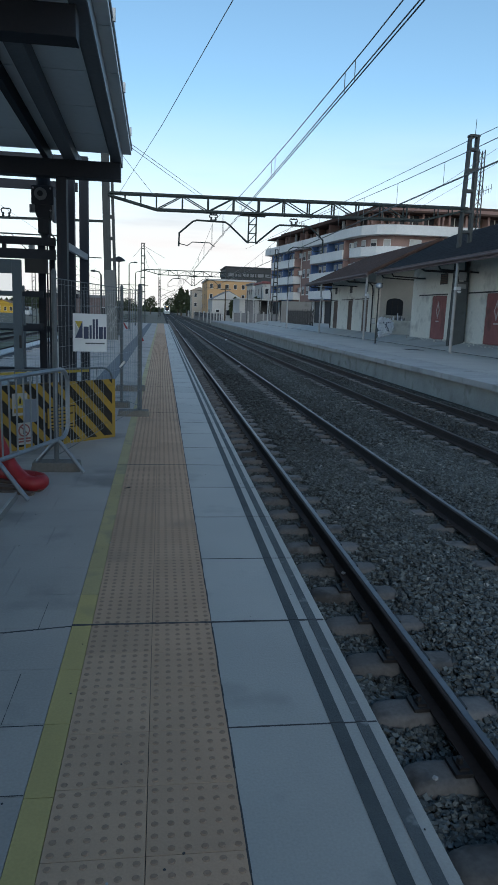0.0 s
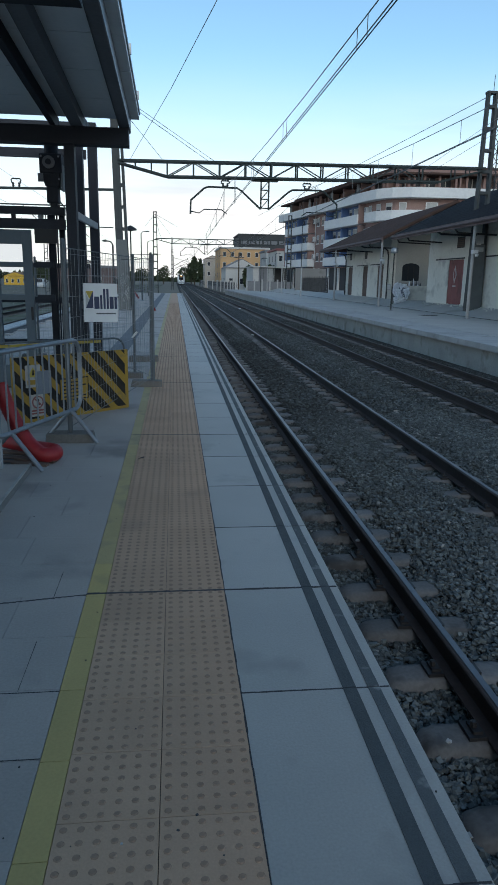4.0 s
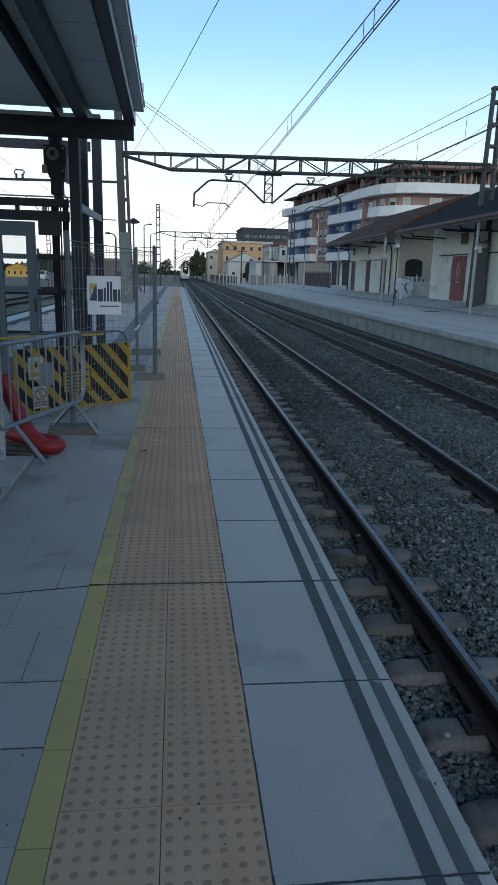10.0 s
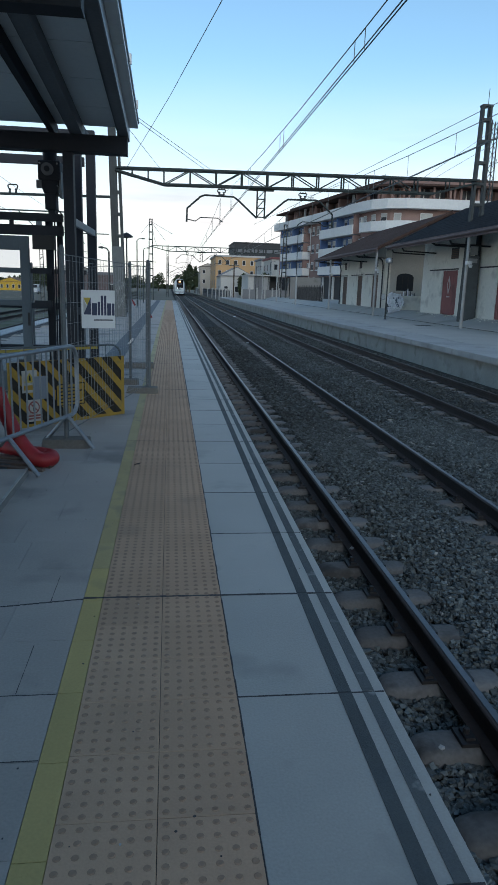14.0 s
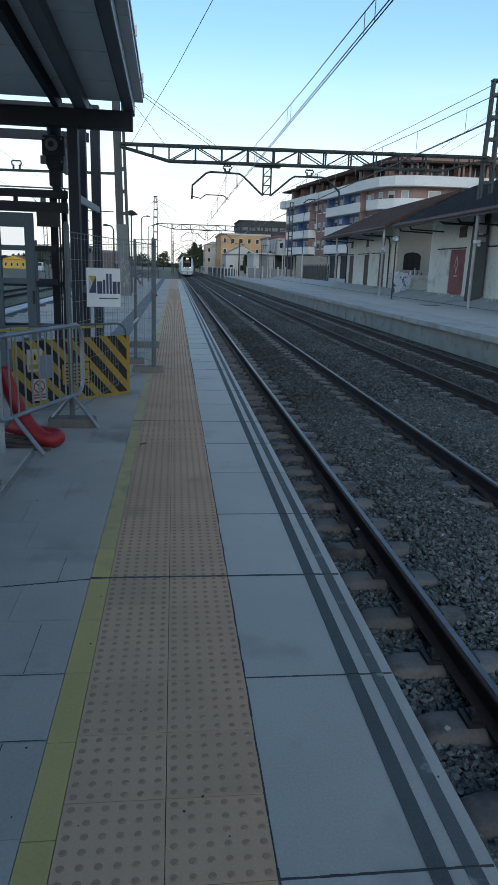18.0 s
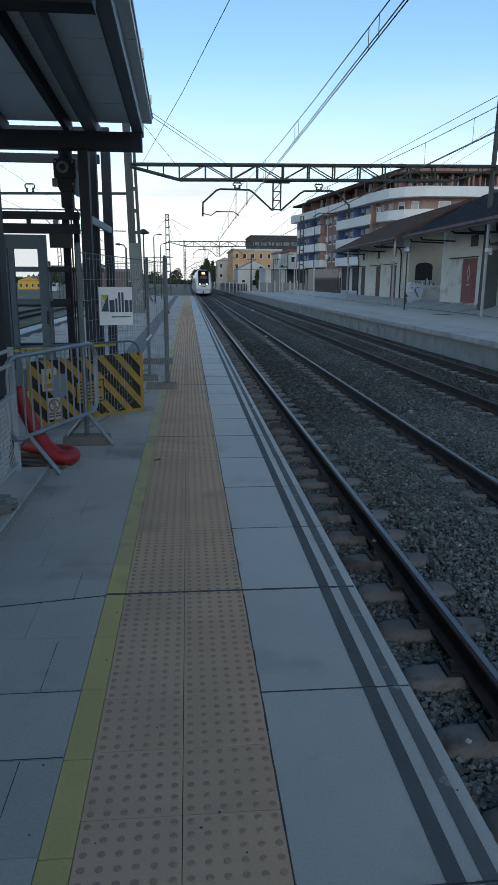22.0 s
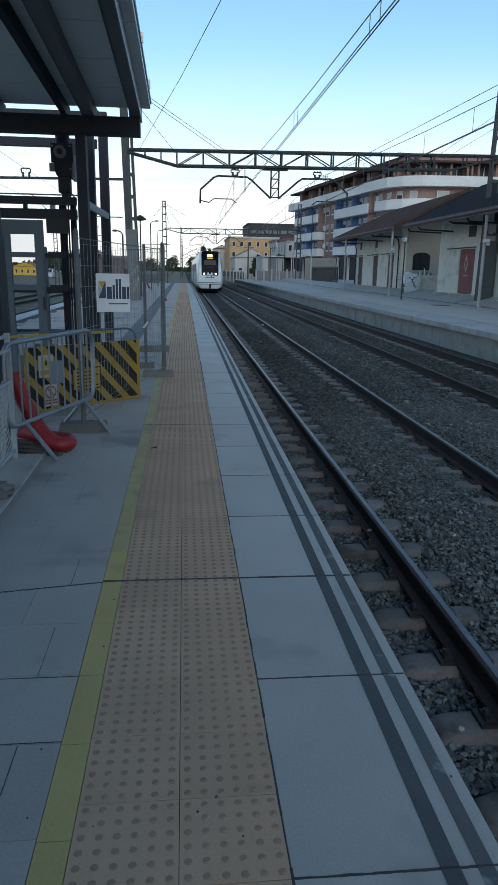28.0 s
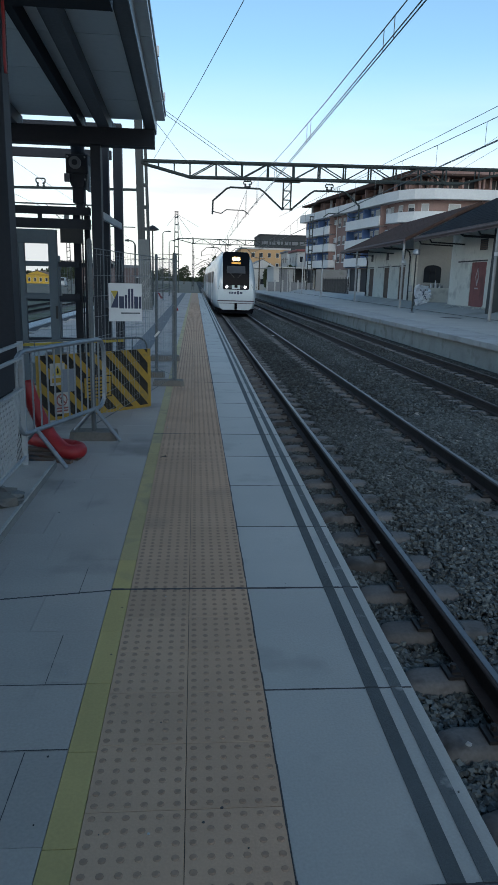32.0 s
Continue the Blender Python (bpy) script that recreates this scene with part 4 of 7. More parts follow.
def shed(y0, y1, ya, yb, roof_mat, label, hip, openings, end_wall):
    s = thing("goods_shed", ((WALL_X + 21) / 2, (y0 + y1) / 2, DOCK_Z), label, "goods shed")
    # front wall with real openings between its piers
    edges = sorted(openings)
    y = y0
    wx0, wx1 = WALL_X, WALL_X + 0.45
    for a, b, z0, z1 in edges:
        Solid().box(wx0, wx1, y, a, DOCK_Z, EAVE_Z + 1.0).part("front_wall", M_PLASTER, s, "stained grey-cream rendered wall")
        Solid().box(wx0, wx1, a, b, z1, EAVE_Z + 1.0).part("lintel", M_PLASTER, s)
        if z0 > DOCK_Z + 0.05:
            Solid().box(wx0, wx1, a, b, DOCK_Z, z0).part("sill_wall", M_PLASTER, s)
        y = b
    Solid().box(wx0, wx1, y, y1, DOCK_Z, EAVE_Z + 1.0).part("front_wall", M_PLASTER, s, "stained grey-cream rendered wall")
    back_x = 2 * RIDGE_X - EAVE_X
    rest = Solid()
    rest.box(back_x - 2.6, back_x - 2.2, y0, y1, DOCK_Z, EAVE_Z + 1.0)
    rest.part("back_wall", M_PLASTER_SHADED, s)
    # End walls get the darker copy because they face away from the light.
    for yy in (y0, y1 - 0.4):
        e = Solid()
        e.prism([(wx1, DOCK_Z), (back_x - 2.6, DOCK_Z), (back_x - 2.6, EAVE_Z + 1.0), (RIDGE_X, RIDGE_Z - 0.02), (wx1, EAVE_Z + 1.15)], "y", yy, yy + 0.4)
        e.part("end_wall", end_wall, s, "grey rendered end wall, shade put into its colour")
    r = Solid()
    roof_sheet(r, ya, yb, hip)
    roof = r.part("roof", roof_mat, s, "weathered tiled roof")
    # rows of tiles on the slope towards the tracks
    n = 15
    slope = math.hypot(RIDGE_X - EAVE_X, RIDGE_Z - EAVE_Z)
    for k in range(n):
        u0, u1 = k / n, (k + 1) / n
        xa, xb = EAVE_X + (RIDGE_X - EAVE_X) * u0, EAVE_X + (RIDGE_X - EAVE_X) * u1
        za, zb = EAVE_Z + 0.14 + (RIDGE_Z - EAVE_Z) * u0, EAVE_Z + 0.14 + (RIDGE_Z - EAVE_Z) * u1
        cut = hip * (u0 + u1) / 2
        Solid().hull([(xa - 0.012, ya, za), (xb, ya, zb), (xb, yb - cut, zb), (xa - 0.012, yb - cut, za)],
                     [(xa - 0.012, ya, za + 0.009), (xb, ya, zb + 0.006), (xb, yb - cut, zb + 0.006), (xa - 0.012, yb - cut, za + 0.009)]).part("tile_course", roof_mat, roof)
    f = Solid()
    f.box(EAVE_X - 0.05, EAVE_X + 0.03, ya, yb, EAVE_Z - 0.13, EAVE_Z + 0.17)
    f.part("fascia", M_FASCIA, roof, "faded purple-brown fascia board")
    g = Solid().tube([(EAVE_X - 0.11, ya, EAVE_Z + 0.06), (EAVE_X - 0.11, yb, EAVE_Z + 0.02)], 0.06, 8)
    g.part("gutter", M_FASCIA, roof, "dull painted metal gutter")
    if ya > 40:
        Solid().hull([(EAVE_X, ya - 0.06, EAVE_Z + 0.1), (EAVE_X, ya + 0.12, EAVE_Z + 0.1), (RIDGE_X, ya + 0.12, RIDGE_Z + 0.1), (RIDGE_X, ya - 0.06, RIDGE_Z + 0.1)],
                     [(EAVE_X, ya - 0.06, EAVE_Z + 0.24), (EAVE_X, ya + 0.12, EAVE_Z + 0.24), (RIDGE_X, ya + 0.12, RIDGE_Z + 0.24), (RIDGE_X, ya - 0.06, RIDGE_Z + 0.24)]).part("verge", roof_mat, roof, "verge tiles")
    # brackets under the eaves
    y = yb - 0.25 if ya < 40 else ya + 4.0
    while ya < y < yb:
        b = Solid()
        b.bar((EAVE_X + 0.12, y, EAVE_Z + 0.02), (EAVE_X + 0.32, y, EAVE_Z - 0.26), 0.07, 0.07)
        b.bar((EAVE_X + 0.3, y, EAVE_Z - 0.26), (WALL_X, y, EAVE_Z - 0.32), 0.06, 0.08)
        b.bar((EAVE_X + 0.12, y, EAVE_Z + 0.0), (EAVE_X + 0.6, y, EAVE_Z + 0.2), 0.06, 0.06)
        b.part("eave_bracket", M_BLACK, roof, "black iron bracket")
        y += -1.9 if ya < 40 and y > 42 else (-7.1 if ya < 40 else 6.5)
    for yp in ((35.7, 25.0) if ya < 40 else (50.75, 63.6)):
        d = Solid().tube([(EAVE_X + 0.02, yp, EAVE_Z - 0.05), (EAVE_X + 0.3, yp, EAVE_Z - 0.2), (WALL_X - 0.45, yp, EAVE_Z - 0.22), (WALL_X - 0.2, yp, EAVE_Z - 0.4), (WALL_X - 0.12, yp, EAVE_Z - 0.8), (WALL_X - 0.12, yp, DOCK_Z)], 0.055, 8)
        d.part("drainpipe", M_BLACK, s, "black iron drainpipe", smooth=True)
    return s


M_FASCIA = shade("faded_fascia", (0.15, 0.115, 0.115), (0.1, 0.078, 0.078), 0.85, fine=12, coarse=2)
near_doors = [(37.3, 39.4, DOCK_Z, 2.92), (30.0, 32.5, DOCK_Z, 2.92), (21.0, 23.5, DOCK_Z, 2.92)]
vents = [(37.4, 38.4, 3.55, 4.15), (30.6, 31.5, 3.55, 4.15)]
# the vents sit in the lintels over the doors
near_shed = shed(12.0, 42.7, 11.0, 42.9, M_ROOFDARK, "long rendered goods shed with red doors and a dark roof", 0.0, near_doors, M_PLASTER_SHADED)
far_doors = [(52.2, 53.7, DOCK_Z, 2.9), (56.6, 58.0, DOCK_Z, 2.9), (61.5, 63.0, DOCK_Z, 2.9)]
far_shed = shed(50.6, 64.0, 45.0, 64.6, M_ROOFBROWN, "rendered goods shed with brown doors and a brown tiled roof", 3.2, far_doors, M_PLASTER_SHADED)


def shed_door(parent, a, b, top, material, mark):
    d = Solid()
    d.box(WALL_X + 0.06, WALL_X + 0.12, a, b, DOCK_Z + 0.02, top)
    door = d.part("door", material, parent, "worn sliding plank door")
    n = max(4, round((b - a) / 0.3))
    for i in range(n):
        y0, y1 = a + (b - a) * i / n, a + (b - a) * (i + 1) / n
        Solid().box(WALL_X + 0.03, WALL_X + 0.06, y0 + 0.008, y1 - 0.008, DOCK_Z + 0.03, top - 0.02).part("plank", material, door)
    Solid().box(WALL_X - 0.05, WALL_X - 0.01, a - 0.1, b + 2.0, top + 0.03, top + 0.1).part("door_rail", M_BLACK, door, "iron sliding rail")
    if mark:
        yc, zc = (a + b) / 2 + 0.1, 2.1
        m = Solid()
        m.prism([(yc, zc + 0.5), (yc - 0.24, zc), (yc, zc - 0.5), (yc + 0.24, zc)], "x", WALL_X + 0.0, WALL_X + 0.026)
        m.part("diamond_plate", M_BLIND_DULL, door, "faded diamond-shaped plate")
        Solid().box(WALL_X, WALL_X + 0.026, yc - 0.22, yc + 0.22, 1.42, 1.5).part("notice_bar", M_BLIND_DULL, door, "faded notice")
        Solid().prism([(yc, zc + 0.28), (yc - 0.13, zc), (yc, zc - 0.28), (yc + 0.13, zc)], "x", WALL_X - 0.008, WALL_X).part("diamond_field", M_REDDOOR, door)


M_BLIND_DULL = shade("faded_sign_plate", (0.5, 0.42, 0.41), (0.36, 0.29, 0.28), 0.8, fine=20, coarse=3)
for a, b, z0, z1 in near_doors:
    shed_door(near_shed, a, b, z1, M_REDDOOR, True)
for a, b, z0, z1 in far_doors:
    shed_door(far_shed, a, b, z1, M_BROWNDOOR, False)
for a, b, z0, z1 in vents:
    v = Solid().box(WALL_X - 0.015, WALL_X, a, b, z0, z1).part("vent_opening", M_BLACK, near_shed, "dark louvred vent")
    for i in range(5):
        z = z0 + 0.06 + i * (z1 - z0 - 0.1) / 5
        Solid().box(WALL_X - 0.03, WALL_X - 0.015, a + 0.03, b - 0.03, z, z + 0.05).part("slat", M_BROWNDOOR, v)
for a in (52.4, 56.9, 61.9):
    Solid().box(WALL_X - 0.015, WALL_X, a, a + 0.7, 3.5, 4.1).part("vent_opening", M_BLACK, far_shed, "dark small vent")
# end wall window of the far shed, arched
w = thing("arched_window", (17.5, 50.6, 1.7), "dark arched window opening with a rendered sill", "window", kind="structure")
arch = [(16.9, 1.75), (18.2, 1.75), (18.2, 2.75)] + [(17.55 + 0.65 * math.cos(t), 2.75 + 0.28 * math.sin(t)) for t in (0.5, 1.0, 1.57, 2.14, 2.64)] + [(16.9, 2.75)]
Solid().prism(arch, "y", 50.56, 50.6).part("pane", M_DARKWIN, w)
Solid().box(16.8, 18.3, 50.45, 50.6, 1.64, 1.75).part("window_sill", M_PLASTER_SHADED, w)
for dx in (0.43, 0.86):
    Solid().box(16.9 + dx, 16.95 + dx, 50.54, 50.56, 1.75, 2.8).part("window_bar", M_BLACK, w)
yard_wall = Solid().box(16.2, 19.6, 47.0, 47.25, DOCK_Z, 1.4)
tagged(yard_wall.part("low_wall", M_PLASTER), "low rendered wall between the sheds", "wall", kind="structure")


# ---- apartment building ----
A, B = Vector((19.5, 124.0)), Vector((25.2, 88.0))
FACE = [A.lerp(B, i / 10) for i in range(11)]
FACE += [B + Vector((0.5, -2.1)), B + Vector((1.6, -3.5)), B + Vector((3.2, -4.3)), Vector((32, 83.4)), Vector((38, 83.2)), Vector((50, 83.0))]


def run(points, out):
    """A line moved outwards from the facade."""
    res = []
    for i, p in enumerate(points):
        d = (points[min(i + 1, len(points) - 1)] - points[max(i - 1, 0)]).normalized()
        nrm = Vector((d.y, -d.x))
        if nrm.dot(Vector((0, 0)) - p) < 0:
            nrm = -nrm
        res.append(p + nrm * out)
    return res


def ribbon(solid, points, z0, z1, inner, outer):
    """A band along the facade, between two distances from it."""
    a, b = run(points, inner), run(points, outer)
    verts = []
    for p, q in zip(a, b):
        verts += [(p.x, p.y, z0), (q.x, q.y, z0), (q.x, q.y, z1), (p.x, p.y, z1)]
    n = len(points)
    faces = [(0, 1, 2, 3), (4 * n - 1, 4 * n - 2, 4 * n - 3, 4 * n - 4)]
    for i in range(n - 1):
        faces += [(4 * i + k, 4 * i + 4 + k, 4 * i + 4 + (k + 1) % 4, 4 * i + (k + 1) % 4) for k in range(4)]
    return solid.add(verts, faces)


def stretch_of(s0, s1, n=6):
    """Part of the straight facade."""
    return [A.lerp(B, s0 + (s1 - s0) * i / n) for i in range(n + 1)]


flats = thing("apartment_building", (30, 100, 0), "five-storey brick apartment building with pale curved balcony bands", "apartment building")
body = Solid()
ring = FACE + [Vector((50, 130)), Vector((21, 132))]
body.hull([(p.x, p.y, -0.9) for p in ring], [(p.x, p.y, 12.9) for p in ring])
body.part("wall", M_BRICK, flats, "red-brown brick wall")
top_storey = [p for p in run(FACE, -1.6)] + [Vector((49, 128)), Vector((23, 129))]
t = Solid()
t.hull([(p.x, p.y, 12.9) for p in top_storey], [(p.x, p.y, 15.2) for p in top_storey])
t.part("attic", M_BRICK, flats, "set-back brick attic")
rf = Solid()
ribbon(rf, FACE, 14.2, 14.42, -2.2, 0.9)
rf.hull([(p.x, p.y, 15.2) for p in top_storey], [(p.x, p.y, 15.5) for p in top_storey])
roof = rf.part("roof", M_ROOFBROWN, flats, "thin overhanging brown roof")
Solid().box(36, 37.2, 100, 101, 15.4, 17.2).part("chimney", M_BAND, roof, "pale chimney")
Solid().box(27.5, 28.3, 104, 104.8, 15.4, 16.9).part("chimney", M_BAND, roof, "pale chimney")
for x, y, h in ((29, 95, 1.9), (23.5, 118, 1.6)):
    an = Solid().rod((x, y, 15.0), (x, y, 15.4 + h), 0.04, n=5)
    for k in range(5):
        an.bar((x - 0.5, y, 15.2 + h - k * 0.16), (x + 0.5, y, 15.2 + h - k * 0.16), 0.03, 0.03)
    an.part("antenna", M_GANTRY, roof, "roof aerial")
for i in range(0, 16):
    s = 0.02 + 0.064 * i
    p = A.lerp(B, s)
    if i % 2 == 0:
        continue
    posts = Solid().box(p.x - 0.16, p.x + 0.16, p.y - 0.16, p.y + 0.16, 12.8, 14.2)
    posts.part("attic_post", M_PALEPOST if i % 4 == 1 else M_BRICK, flats)
for k in range(13):
    q = run(stretch_of(0.03 + 0.073 * k, 0.03 + 0.073 * k + (0.05, 0.035, 0.045)[k % 3], 1), -1.6)
    bay = ribbon(Solid(), q, 12.95, 14.15, 0.004, 0.03).part("terrace_door", (M_DARKWIN, M_DARKWIN, M_BROWNDOOR)[k % 3], flats, "dark terrace door under the eaves")
    d = q[1] - q[0]
    ribbon(Solid(), [q[0] + d * 0.42, q[0] + d * 0.5], 12.95, 14.15, 0.032, 0.06).part("mullion", M_BAND, bay)
    if k % 4 == 1:
        ribbon(Solid(), [q[0] + d * 0.05, q[1] - d * 0.55], 13.2, 14.1, 0.03, 0.07).part("blind", M_BLIND, bay)
for k in range(6):
    q = run(stretch_of(0.08 + 0.16 * k, 0.085 + 0.16 * k, 1), -0.8)
    ribbon(Solid(), q, 12.9, 14.2, -0.8, 0.9).part("party_wall", M_BRICK, flats, "brick wall between terraces")
# the attic terraces carried on round the curved corner
for i, cuts in ((10, ((0.1, 0.8),)), (11, ((0.25, 0.95),)), (12, ((0.15, 0.75),)), (13, ((0.05, 0.4), (0.5, 0.9))), (14, ((0.06, 0.28), (0.36, 0.5), (0.6, 0.86))), (15, ((0.05, 0.17), (0.25, 0.36), (0.45, 0.6), (0.7, 0.84)))):
    p, q = FACE[i], FACE[i + 1]
    for k, (u0, u1) in enumerate(cuts):
        line = run([p.lerp(q, u0), p.lerp(q, u1)], -1.6)
        bay = ribbon(Solid(), line, 12.95, 14.15, 0.004, 0.03).part("terrace_door", M_DARKWIN if (i + k) % 3 else M_BROWNDOOR, flats, "dark terrace door under the eaves")
        d = line[1] - line[0]
        ribbon(Solid(), [line[0] + d * 0.45, line[0] + d * 0.52], 12.95, 14.15, 0.032, 0.06).part("mullion", M_BAND, bay)
        ribbon(Solid(), [p.lerp(q, u1), p.lerp(q, u1) + (q - p).normalized() * 0.25], 12.7, 14.2, -0.25, 0.0).part("attic_post", M_BRICK, flats)
        if (i + k) % 2:
            ribbon(Solid(), [p.lerp(q, u0), p.lerp(q, u0) + (q - p).normalized() * 0.2], 12.9, 14.2, -1.6, 0.2).part("party_wall", M_BRICK, flats, "brick wall between terraces")
# balcony bands
for z0, z1, spans in ((11.55, 12.7, None), (8.93, 10.15, ((0.105, 0.41), (0.61, 0.93))), (6.33, 7.5, ((0.11, 0.415), (0.61, 0.93))), (3.85, 5.0, ((0.115, 0.425), (0.61, 0.93)))):
    if spans is None:
        ribbon(Solid(), FACE, z0, z1, 0.0, 1.2).part("balcony", M_BAND, flats, "continuous pale balcony band")
        continue
    for a, b in spans:
        bal = ribbon(Solid(), stretch_of(a, b), z0, z1, 1.05, 1.2).part("balcony", M_BAND, flats, "pale balcony with a solid parapet")
        ribbon(Solid(), stretch_of(a, b), z0 - 0.003, z0 + 0.2, -0.3, 1.04).part("balcony_floor", M_BAND, bal)
        for q in (stretch_of(a, a + 0.004, 1), stretch_of(b - 0.004, b, 1)):
            ribbon(Solid(), q, z0 + 0.2, z1, 0.0, 1.04).part("side_parapet", M_BAND, bal)
cur = FACE[10:15]
for z0, z1 in ((9.0, 10.15), (6.35, 7.5)):
    ribbon(Solid(), [A.lerp(B, 0.985)] + cur, z0, z1, 0.0, 1.1).part("balcony", M_BAND, flats, "pale balcony curving round the corner")


def window(parent, p, q, z0, z1, blind=0.4, pane=M_DARKWIN):
    """A window between two points of the facade, with frame, pane and a part-lowered blind."""
    w = ribbon(Solid(), [p, q], z0, z1, 0.005, 0.03).part("window", M_BAND, parent)
    d = (q - p)
    ribbon(Solid(), [p + d * 0.07, q - d * 0.07], z0 + 0.08, z1 - 0.08, 0.03, 0.045).part("pane", pane, w)
    if blind:
        ribbon(Solid(), [p + d * 0.07, q - d * 0.07], z1 - 0.08 - (z1 - z0) * blind, z1 - 0.08, 0.046, 0.07).part("blind", M_BLIND, w)
    return w


pick = random.Random(5)
for level in range(1, 5):
    zf = 1.07 + 2.62 * level
    for a, b in ((0.107, 0.405), (0.615, 0.925)):
        if level < 4:
            rec = ribbon(Solid(), stretch_of(a, b), zf + 0.02, zf + 2.55, 0.004, 0.02).part("recess_panel", M_BLUE, flats, "dark blue balcony recess")
            for e0, e1, m in ((a - 0.006, a, M_BLUE), (b, b + 0.008, M_BRICK), ((a + b) / 2, (a + b) / 2 + 0.005, M_BLUE)):
                ribbon(Solid(), stretch_of(e0, e1, 1), zf + 0.02, zf + 2.5, 0.02, 1.0).part("partition", m, rec, "wall between balconies")
        w = b - a
        for k, (u0, u1, low) in enumerate(((0.05, 0.15, 0.95), (0.2, 0.34, 0.12), (0.38, 0.46, 0.95), (0.55, 0.63, 0.95), (0.68, 0.82, 0.12), (0.86, 0.95, 0.95))):
            if level < 4:
                window(flats, A.lerp(B, a + w * u0), A.lerp(B, a + w * u1), zf + low, zf + 2.25, pick.choice((0.0, 0.25, 0.45, 0.7)), M_DARKWIN)
    if level == 4:
        continue
    for s in (0.445, 0.5, 0.562):
        w = window(flats, A.lerp(B, s), A.lerp(B, s + 0.028), zf + 0.95, zf + 2.2, pick.choice((0.3, 0.5, 0.85, 1.0)))
        ribbon(Solid(), [A.lerp(B, s - 0.003), A.lerp(B, s + 0.031)], zf + 0.86, zf + 0.95, 0.0, 0.1).part("sill", M_BAND, w)
    for s in (0.02, 0.06):
        window(flats, A.lerp(B, s), A.lerp(B, s + 0.022), zf + 0.95, zf + 2.2, pick.choice((0.3, 0.6)))
    for s in (0.955,):
        window(flats, A.lerp(B, s), A.lerp(B, s + 0.026), zf + 0.95, zf + 2.2, 0.5)
    # windows round the curved corner
    for i in (10, 11, 12):
        p, q = FACE[i], FACE[i + 1]
        w = window(flats, p.lerp(q, 0.25), p.lerp(q, 0.75), zf + 0.95, zf + 2.2, pick.choice((0.3, 0.5, 0.9)))
        ribbon(Solid(), [p.lerp(q, 0.2), p.lerp(q, 0.8)], zf + 0.86, zf + 0.95, 0.0, 0.1).part("sill", M_BAND, w)
    for x in (30.2, 35.5, 39.0, 43.0):
        blue = x > 31
        if blue:
            ribbon(Solid(), [Vector((x - 0.9, 83.25)), Vector((x + 3.0, 83.15))], zf + 0.05, zf + 2.45, 0.06, 0.09).part("recess_panel", M_BLUE, flats, "dark blue balcony recess")
        window(flats, Vector((x, 83.05 if blue else 83.35)), Vector((x + 1.5, 83.0 if blue else 83.3)), zf + 0.7, zf + 2.2, pick.choice((0.4, 0.9)))
    # cooling units on the balcony walls
    for s_ in (0.42, 0.94):
        q = stretch_of(s_, s_ + 0.018, 1)
        ac = ribbon(Solid(), q, zf + 1.35, zf + 2.05, 0.05, 0.4).part("cooling_unit", M_BAND, flats, "white cooling unit on the wall")
        ribbon(Solid(), stretch_of(s_ + 0.003, s_ + 0.012, 1), zf + 1.45, zf + 1.95, 0.4, 0.42).part("grille", M_GREYWALL, ac)
pipe = A.lerp(B, 0.43) + Vector((-0.1, -0.02))
Solid().rod((pipe.x, pipe.y, 0), (pipe.x, pipe.y, 12.0), 0.06, n=6).part("downpipe", M_BAND, flats, "pale downpipe")
ribbon(Solid(), stretch_of(0.0, 0.03, 1), 11.6, 12.9, 0.1, 0.9).part("end_balcony", M_BAND, flats, "small pale balcony on the far corner")


# ---- town beyond the platforms ----
def block(name, x0, x1, y0, y1, h, wall_mat, roof_mat, label, rows, cols, base=-1.0, gable=0.0, win=(0.9, 1.3), overhang=0.3):
    """A plain house: walls, a flat or pitched roof, and windows on the two seen faces."""
    b = thing(name, ((x0 + x1) / 2, (y0 + y1) / 2, base), label, "building")
    Solid().box(x0, x1, y0, y1, base, h).part("wall", wall_mat, b)
    r = Solid()
    if gable:
        xm = (x0 + x1) / 2
        r.prism([(x0 - overhang, h - 0.12), (x1 + overhang, h - 0.12), (xm, h + gable)], "y", y0 - overhang, y1)
        Solid().prism([(x0, h), (x1, h), (xm, h + gable - 0.2)], "y", y0 - overhang - 0.02, y0 - overhang + 0.1).part("gable", wall_mat, b)
    else:
        r.box(x0 - overhang, x1 + overhang, y0 - overhang, y1 + overhang, h, h + 0.45)
    r.part("roof", roof_mat, b)
    for i in range(rows):
        z = base + (h - base) * (i + 0.45) / rows
        for j in range(cols):
            x = x0 + (x1 - x0) * (j + 0.5) / cols
            wdw = Solid().box(x - win[0] / 2, x + win[0] / 2, y0 - 0.05, y0 - 0.01, z - win[1] / 2, z + win[1] / 2).part("window", M_BAND, b)
            Solid().box(x - win[0] / 2 + 0.08, x + win[0] / 2 - 0.08, y0 - 0.07, y0 - 0.05, z - win[1] / 2 + 0.08, z + win[1] / 2 - 0.08).part("pane", M_DARKWIN, wdw)
        for j in range(3):
            y = y0 + (y1 - y0) * (j + 0.5) / 3
            Solid().box(x0 - 0.05, x0 - 0.01, y - win[0] / 2, y + win[0] / 2, z - win[1] / 2, z + win[1] / 2).part("window", M_DARKWIN, b)
    return b


